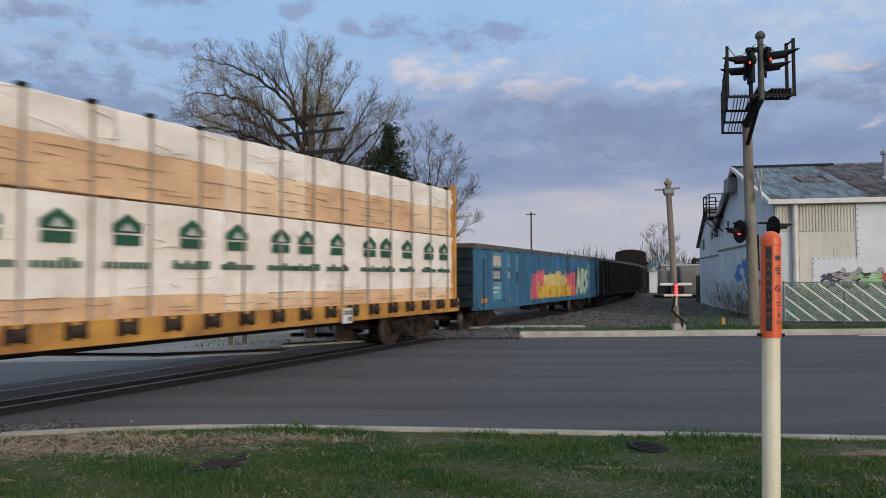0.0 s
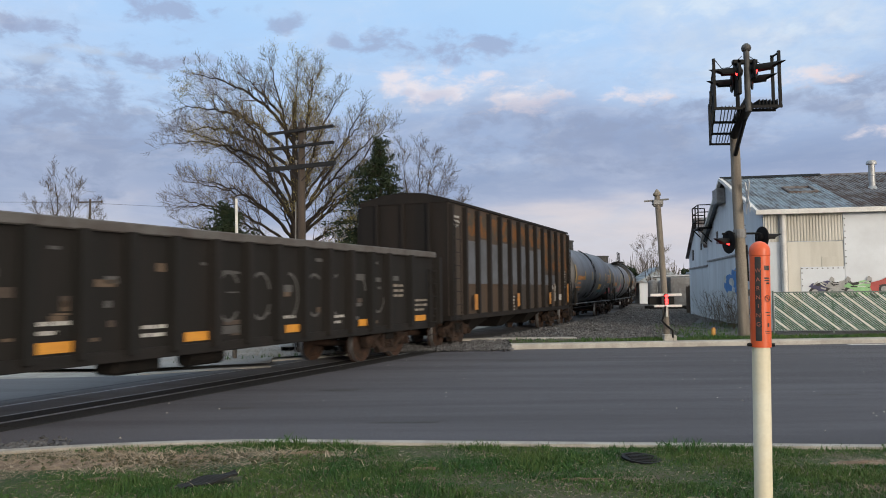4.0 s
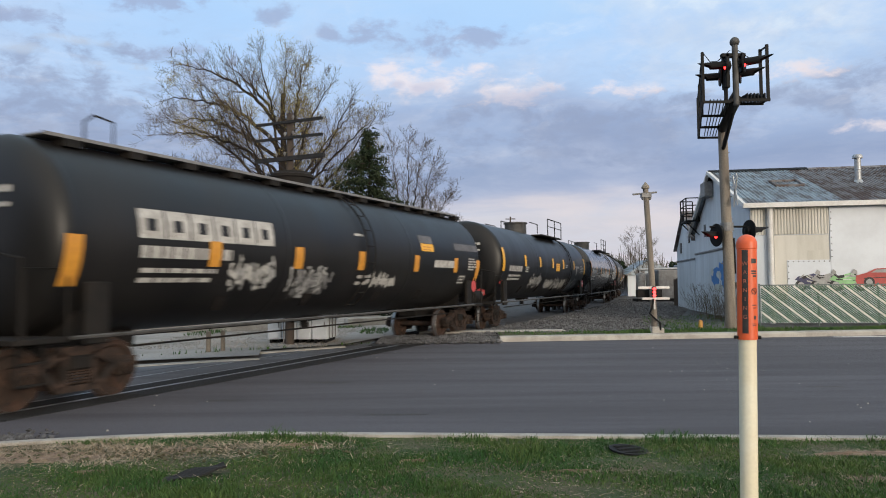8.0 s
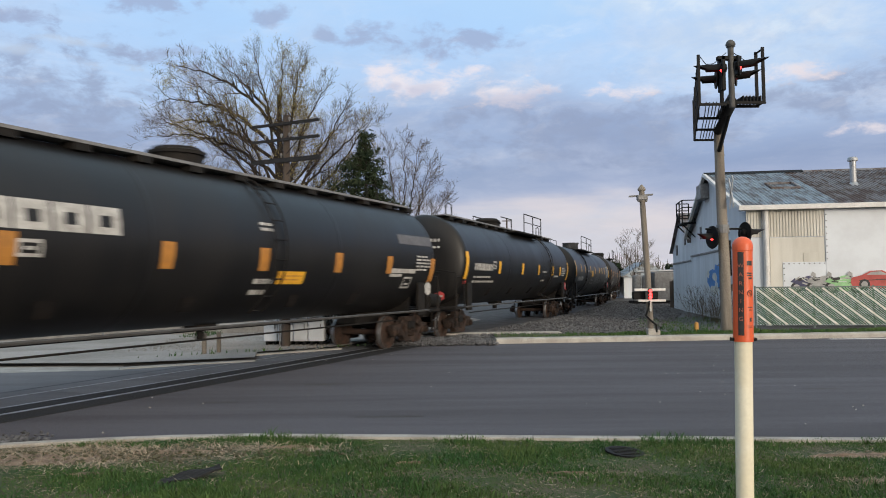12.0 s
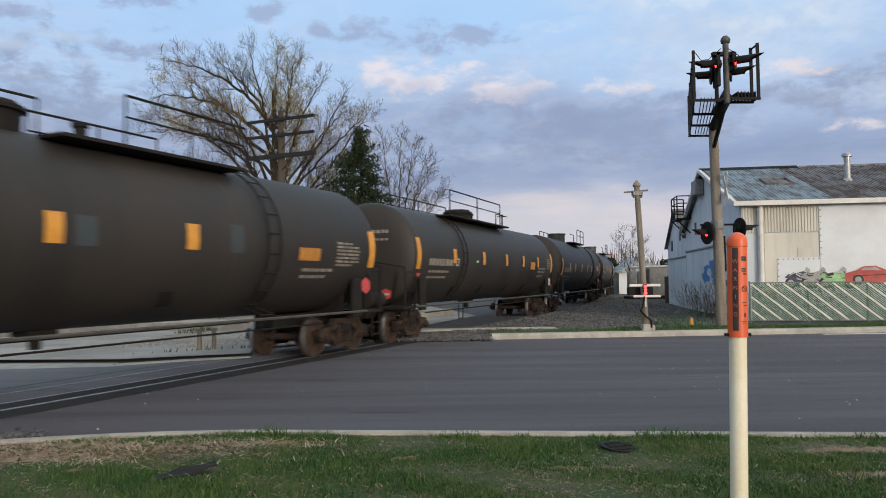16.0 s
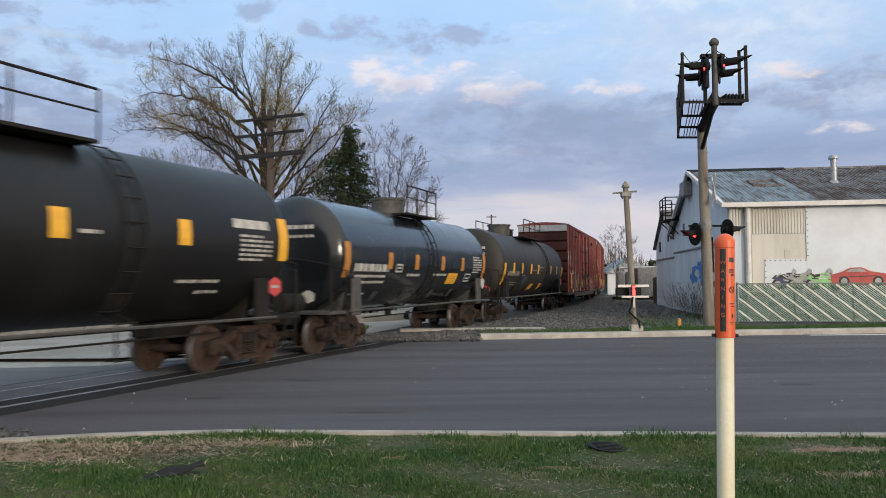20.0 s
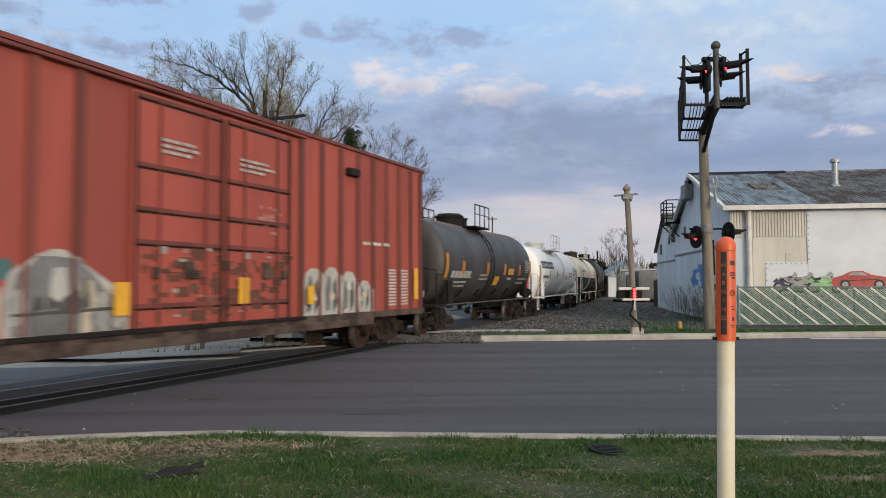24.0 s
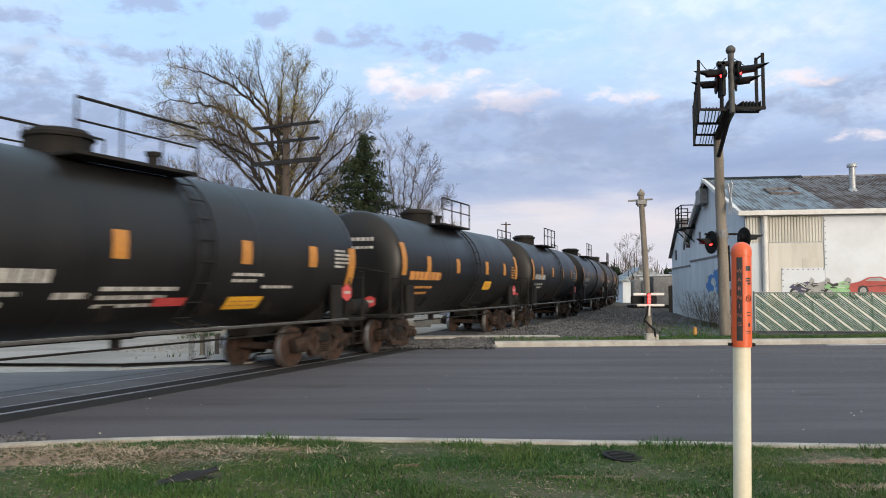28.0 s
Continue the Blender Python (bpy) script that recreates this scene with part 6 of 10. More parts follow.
                part("end_post", bx(a, b, y - 0.06, y + 0.06, z0, ztop - 0.05, 0.01), HOPPERDARK, car)
        part("end_platform", bx(min(sx * (hl + 0.05), sx * (hl + 0.5)), max(sx * (hl + 0.05), sx * (hl + 0.5)), -1.2, 1.2, 1.0, 1.05), UNDER, car)
    part("centre_sill", bx(-L / 2 + 0.6, L / 2 - 0.6, -0.3, 0.3, 0.62, z0 - 0.1, 0.02), UNDER, car)
    if style == "hopper":
        for x in (-hl * 0.45, 0, hl * 0.45):
            part("hopper_chute", Shape().add([(x - 1.1, -1.1, z0 - 0.1), (x + 1.1, -1.1, z0 - 0.1), (x + 1.1, 1.1, z0 - 0.1), (x - 1.1, 1.1, z0 - 0.1), (x - 0.35, -0.5, 0.35), (x + 0.35, -0.5, 0.35),
                                              (x + 0.35, 0.5, 0.35), (x - 0.35, 0.5, 0.35)], [(0, 1, 5, 4), (1, 2, 6, 5), (2, 3, 7, 6), (3, 0, 4, 7), (4, 5, 6, 7), (0, 3, 2, 1)]), HOPPERDARK, car)
    y = w + 0.004
    if style == "boxcar":
        for x, z0_, z1_, hw in ((-8.58, 1.26, 2.21, 0.16), (8.10, 1.3, 2.2, 0.13), (-5.87, 1.29, 1.78, 0.15), (-2.84, 1.27, 1.8, 0.15), (0.18, 1.38, 1.89, 0.15), (2.55, 1.3, 1.72, 0.13), (-7.72, 1.0, 1.2, 0.29)):
            part("reflector", bx(x - hw, x + hw, -y - 0.135, -y - 0.125, z0_, z1_), YELLOWREF, car)
        def letters(x0, x1, z, h, lw=0.12):
            sh, x = Shape(), x0
            while x < x1 - 0.02:
                e = min(x + lw, x1)
                out = 0.072 if any(px - 0.09 < x < px + 0.09 or px - 0.09 < e < px + 0.09 for px in BOX_POSTS) else 0.006
                sh.box(x, e, -w - out, -w - out + 0.004, z, z + h)
                x = e + lw * 0.25
            part("lettering", sh, PAINTS["white"], car, "white painted lettering")

        for x0, x1, z, h in ((-8.12, -7.58, 2.63, 0.20), (-8.12, -7.58, 2.15, 0.21), (-7.30, -6.70, 2.15, 0.21)):
            letters(x0, x1, z, h, 0.15)
        for z in (1.70, 1.62, 1.54):
            letters(-8.0, -7.46, z, 0.05, 0.07)
        for z in (1.70, 1.62, 1.54, 1.42, 1.33, 1.24, 1.12):
            letters(-7.28, -6.96, z, 0.05, 0.07)
        text_bars(car, -2.07, 4.20, (0.85, 0.94, 0.75), 0.055, 0.045, 0, -w - 0.125, MARK)
        text_bars(car, 0.05, 4.17, (0.9, 1.1, 0.8), 0.055, 0.045, 0, -w - 0.125, MARK)
        letters(5.18, 6.5, 2.77, 0.08, 0.16)
        for z in frange(1.15, 2.1, 11):
            letters(6.50, 7.08, z, 0.05, 0.09)
            letters(7.27, 7.80, z, 0.05, 0.09)
        part("door_latch", bx(-5.9, -5.26, -y - 0.10, -y - 0.0, 4.53, 4.57, 0.01), UNDER, car)
        part("small_box", bx(-5.36, -5.27, -y - 0.10, -y - 0.0, 4.53, 4.66, 0.01), UNDER, car)
        part("small_box", bx(4.25, 4.75, -y - 0.16, -y - 0.0, 4.46, 4.64, 0.01), UNDER, car)
        part("end_band", bx(-hl - 0.16, -hl - 0.12, -w + 0.02, w - 0.02, ztop - 0.42, ztop - 0.04, 0.01), GALV, car, "silver band along the top of the end")
    else:
        for k in range(panels):
            x = -hl + 0.1 + (k + 0.5) * (2 * hl - 0.2) / panels
            q = (2 * hl - 0.2) / panels / 2 - 0.10
            low = k >= panels - 4
            if k <= panels - 3 and k > 0:
                part("paint_patch", bx(x - q, x + q, -y - 0.003, -y, 2.0, 2.43 if low else 3.50 - (k % 2) * 0.10), HOPPERPATCH, car, "blue-grey painted-out patch")
            if k > 0:
                part("rust_patch", bx(x - q, x + q, -y - 0.002, -y, 2.6 if low else 3.56, 4.3), HOPPERRUST, car, "rusty worn paint")
        text_bars(car, hl - 1.0, 2.6, (0.5,) * 7, 0.05, 0.07, 0, -y, MARK)
        text_bars(car, -hl + 0.3, ztop - 0.5, (0.6, 0.6, 0.5), 0.07, 0.07, 0, -y, MARK)
        part("card_board", bx(4.86, 5.42, -y - 0.03, -y, 1.25, 2.05, 0.01), OLDMARK, car, "framed notice board")
        part("card", bx(4.98, 5.30, -y - 0.036, -y - 0.03, 1.72, 1.92), PAINTS["pale"], car)
        part("card", bx(4.98, 5.30, -y - 0.036, -y - 0.03, 1.32, 1.62), PAINTS["silver"], car)
        for x, zz, hh in ((4.5, 1.8, 0.19), (6.0, 1.3, 0.26)):
            part("pale_panel", bx(x - 0.22, x + 0.22, -y - 0.006, -y, zz, zz + hh), PAINTS["pale"], car, "pale service panel")
        text_bars(car, -hl * 0.2, 1.5, (0.5,) * 5, 0.05, 0.07, 0, -y, MARK)
        for x, hh in ((-5.6, 0.5), (-1.0, 0.5), (3.64, 0.5), (6.95, 0.9)):
            part("reflector", bx(x - 0.14, x + 0.14, -y - 0.16, -y - 0.15, 1.16, 1.16 + hh), OLDREF, car)
    add_trucks(car, hl - 1.6)
    add_couplers(car, L)
    return car, hl - 1.6


def lumber_car(L):
    car = thing("centrebeam_flatcar", "yellow flatcar loaded with white-wrapped lumber bundles", "flatcar", group="freight train")
    hl, z0 = L / 2 - 0.6, 1.02
    part("deck", bx(-hl, hl, -1.45, 1.45, z0, z0 + 0.12, 0.01), YELLOW, car)
    part("centre_beam", bx(-hl, hl, -0.12, 0.12, z0 + 0.12, 4.3), YELLOW, car)
    part("centre_sill", bx(-L / 2 + 0.6, L / 2 - 0.6, -0.3, 0.3, 0.6, z0, 0.02), UNDER, car)
    for sy in (-1, 1):
        a, b = sorted((sy * 1.45, sy * 1.52))
        part("side_sill", bx(-hl, hl, a, b, z0 - 0.22, z0 + 0.16, 0.01), YELLOW, car)
        for k in range(22):
            x = -hl + 0.45 + k * (2 * hl - 0.9) / 21
            part("winch", Shape().tube([(x - 0.12, sy * 1.58, z0 + 0.02), (x + 0.12, sy * 1.58, z0 + 0.02)], 0.09, 10).box(x - 0.16, x - 0.12, sy * 1.56 - 0.06, sy * 1.56 + 0.06, z0 - 0.1, z0 + 0.16).box(
                x + 0.12, x + 0.16, sy * 1.56 - 0.06, sy * 1.56 + 0.06, z0 - 0.1, z0 + 0.16), TRUCKRUST, car)
    for sx in (-1, 1):
        e = hl - (0.22 if sx > 0 else 0.0)
        part("bulkhead", bx(min(sx * (e - 0.12), sx * e), max(sx * (e - 0.12), sx * e), -1.45, 1.45, z0, 4.55, 0.02), YELLOW, car)
        part("bulkhead_post", bx(min(sx * e, sx * (e + 0.12)), max(sx * e, sx * (e + 0.12)), -1.5, -1.3, z0, 4.58, 0.02), YELLOW, car)
    rng = random.Random(4)
    n = 8
    bw = (2 * hl - 0.5) / n
    packs = []
    for sy in (-1, 1):
        for k in range(n):
            x0 = -hl + 0.25 + k * bw
            for tier, (za, zb) in enumerate(((z0 + 0.14, 3.02), (3.05, 4.42))):
                sh = Shape()
                zs = ([za, za + 0.02, za + 0.34, za + 0.36, za + 0.8, za + 1.2, za + 1.55, zb - 0.03, zb] if tier == 0 else [za, za + 0.02, za + 0.40, za + 0.76, za + 0.78, za + 1.0, zb - 0.12, zb - 0.03, zb])
                split = 3 if tier == 0 else 4
                nx = 8
                ys = sorted((sy * 0.16, sy * 1.44))
                ring_n = nx + 1
                grid = []
                for z in zs:
                    row = []
                    for i in range(nx + 1):
                        x = x0 + 0.02 + (bw - 0.04) * i / nx
                        bulge = rng.uniform(-0.045, 0.024) - (0.03 if z >= zb - 0.01 else 0)
                        row.append(len(sh.v))
                        sh.v.append((x, sy * (1.44 + bulge), z + rng.uniform(-0.012, 0.012) * (0 < zs.index(z) < len(zs) - 1)))
                    grid.append(row)
                for j in range(len(zs) - 1):
                    for i in range(nx):
                        sh.f.append((grid[j][i], grid[j][i + 1], grid[j + 1][i + 1], grid[j + 1][i]))
                        kraft = j < split
                        if tier == 0 and j < split:
                            kraft = True
                        sh.m.append(1 if kraft else 0)
                o = len(sh.v)
                xa, xb = x0 + 0.02, x0 + bw - 0.02
                sh.v += [(xa, sy * 0.16, za), (xb, sy * 0.16, za), (xb, sy * 0.16, zb), (xa, sy * 0.16, zb)]
                top, bot = grid[-1], grid[0]
                sh.f += [tuple(top) + (o + 2, o + 3), tuple(bot) + (o + 1, o), tuple(r[0] for r in grid) + (o + 3, o), tuple(r[-1] for r in grid) + (o + 2, o + 1)]
                sh.m += [0, 1, 0, 0]
                b = part("wrapped_pack", sh, [WRAP, KRAFT if k % 3 != 1 else KRAFTPALE], car, "bundle of lumber in white wrap", smooth=True)
                if sy < 0 and tier == 0:
                    packs.append((x0, b))
        if sy < 0:
            for cx in (-9.2, -8.1, -6.9, -5.7, -4.5, -3.4, -2.2, -0.85, 0.28, 1.56, 2.42, 3.55, 4.93, 5.7, 6.8, 8.05, 9.0):
                b = [pk for x0, pk in packs if x0 <= cx + 0.001][-1]
                cz, wd = 2.55, 0.26
                lg = Shape()
                for q in ([(-wd, -0.24), (wd, -0.24), (wd, -0.08), (-wd, -0.08)], [(-wd - 0.02, -0.04), (wd + 0.02, -0.04), (wd + 0.02, 0.08), (0, 0.26), (-wd - 0.02, 0.08)]):
                    lg.prism(q, 0.004, lambda u, v, w, cx=cx, cz=cz: (cx + u, -1.472 - w, cz + v))
                part("print_mark", lg, LOGO, b, "green printed mark")
                part("print_mark", Shape().prism([(-0.14, -0.02), (0.14, -0.02), (0.0, 0.12)], 0.004, lambda u, v, w, cx=cx: (cx + u, -1.477 - w, 2.55 + v)), PAINTS["pale"], b)
                tx = Shape()
                x = cx - 0.42
                while x < cx + 0.40:
                    l = rng.uniform(0.06, 0.12)
                    tx.box(x, x + l, -1.478, -1.472, 1.95, 2.05 + 0.05 * (rng.random() < 0.3))
                    x += l + 0.035
                part("print_line", tx, LOGO, b, "line of printed lettering")
        for k in range(18):
            x = -9.45 + k * 1.10
            part("strap", Shape().box(x - 0.026, x + 0.026, min(sy * 1.468, sy * 1.478), max(sy * 1.468, sy * 1.478), z0 + 0.1, 4.42).box(
                x - 0.016, x + 0.016, min(0, sy * 1.478), max(0, sy * 1.478), 4.44, 4.45), STRAP, car)
    part("sign_plate", bx(3.42, 3.80, -1.70, -1.68, 0.78, 1.12, 0.004), TRIM, car, "small white sign plate with dark squares")
    part("sign_mark", Shape().box(3.47, 3.58, -1.704, -1.70, 0.97, 1.07).box(3.63, 3.75, -1.704, -1.70, 0.83, 0.93).box(3.63, 3.75, -1.704, -1.70, 0.97, 1.07), DARKMARK, car)
    for za, zb, n_ in ((1.20, 1.46, 3), (3.12, 3.76, 4)):
        # gaps between the courses of boards, showing through
        for j in range(n_):
            for k in range(26):
                x = -hl + 0.4 + k * (2 * hl - 0.9) / 26 + rng.uniform(-0.2, 0.2)
                z = za + (zb - za) * (j + 0.5) / n_ + rng.uniform(-0.05, 0.05)
                if rng.random() < 0.62:
                    e = min(x + rng.uniform(0.2, 1.1), hl - 0.4)
                    part("board_gap", Shape().tube([(x, -1.458, z), ((x + e) / 2, -1.460, z + rng.uniform(-0.015, 0.015)), (e, -1.458, z + rng.uniform(-0.02, 0.02))], [0.003, 0.008, 0.003], 4), BOARDLINE, car, "dark gap between boards")
    for k in range(70):
        # creases in the wrap
        x, z = rng.uniform(-hl + 0.4, hl - 0.9), rng.choice((rng.uniform(1.6, 2.9), rng.uniform(3.85, 4.35)))
        l, a = rng.uniform(0.3, 0.9), rng.uniform(-0.35, 0.35)
        part("crease", Shape().tube([(x, -1.452, z), (x + l * 0.5, -1.456, z + a * l * 0.5 + rng.uniform(-0.03, 0.03)), (x + l, -1.450, z + a * l)], [0.003, 0.012, 0.003], 5), WRAP, car)
    for k in range(18):
        x = -9.45 + k * 1.10
        part("strap_guard", bx(x - 0.07, x + 0.07, -1.49, -1.36, 4.40, 4.47, 0.01), UNDER, car, "dark guard under a strap at the load's edge")
    add_trucks(car, hl - 1.9)
    add_couplers(car, L)
    return car, hl - 1.9


# the couplings' places along the track at the start, from the head of the shown train
SPEED = 15.25
GAPS = [-0.4, 20.6, 40.5, 60.65, 80.5, 96.5, 111.3, 127.8, 146.75, 166.0, 185.2, 204.2, 222.9, 242.4, 261.7, 281.1, 300.1, 319.3, 332.8, 348.4, 367.9, 386.8, 400.75, 415.5, 429.5, 443.6, 457.1, 470.3,
        484.0, 497.9, 511.7]
length = [b - a for a, b in zip(GAPS[:-1], GAPS[1:])]
CARS = []


def roll(made, i):
    CARS.append((made[0], made[1], (GAPS[i] + GAPS[i + 1]) / 2))


def build_train():
    n = iter(range(40))
    roll(lumber_car(length[0]), next(n))
    i = next(n)
    # end_m carries the painted shade of the gap between cars
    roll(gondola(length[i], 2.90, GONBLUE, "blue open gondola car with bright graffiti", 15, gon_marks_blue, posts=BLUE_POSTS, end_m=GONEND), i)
    for _ in range(2):
        i = next(n)
        roll(gondola(length[i], 2.90, GONBROWN, "dirty dark brown open gondola car", 14, gon_marks_dark, posts=DARK_POSTS), i)
    i = next(n)
    roll(ribbed_car("covered_hopper", length[i], 4.55, 1.50, HOPPER, HOPPERDARK, HOPPERDARK, "tall rusty brown hopper car with outside posts", "hopper car", 13, "hopper"), i)
    T = tank_marks
    grey, pale = GREYPATCH, PAINTS["pale"]
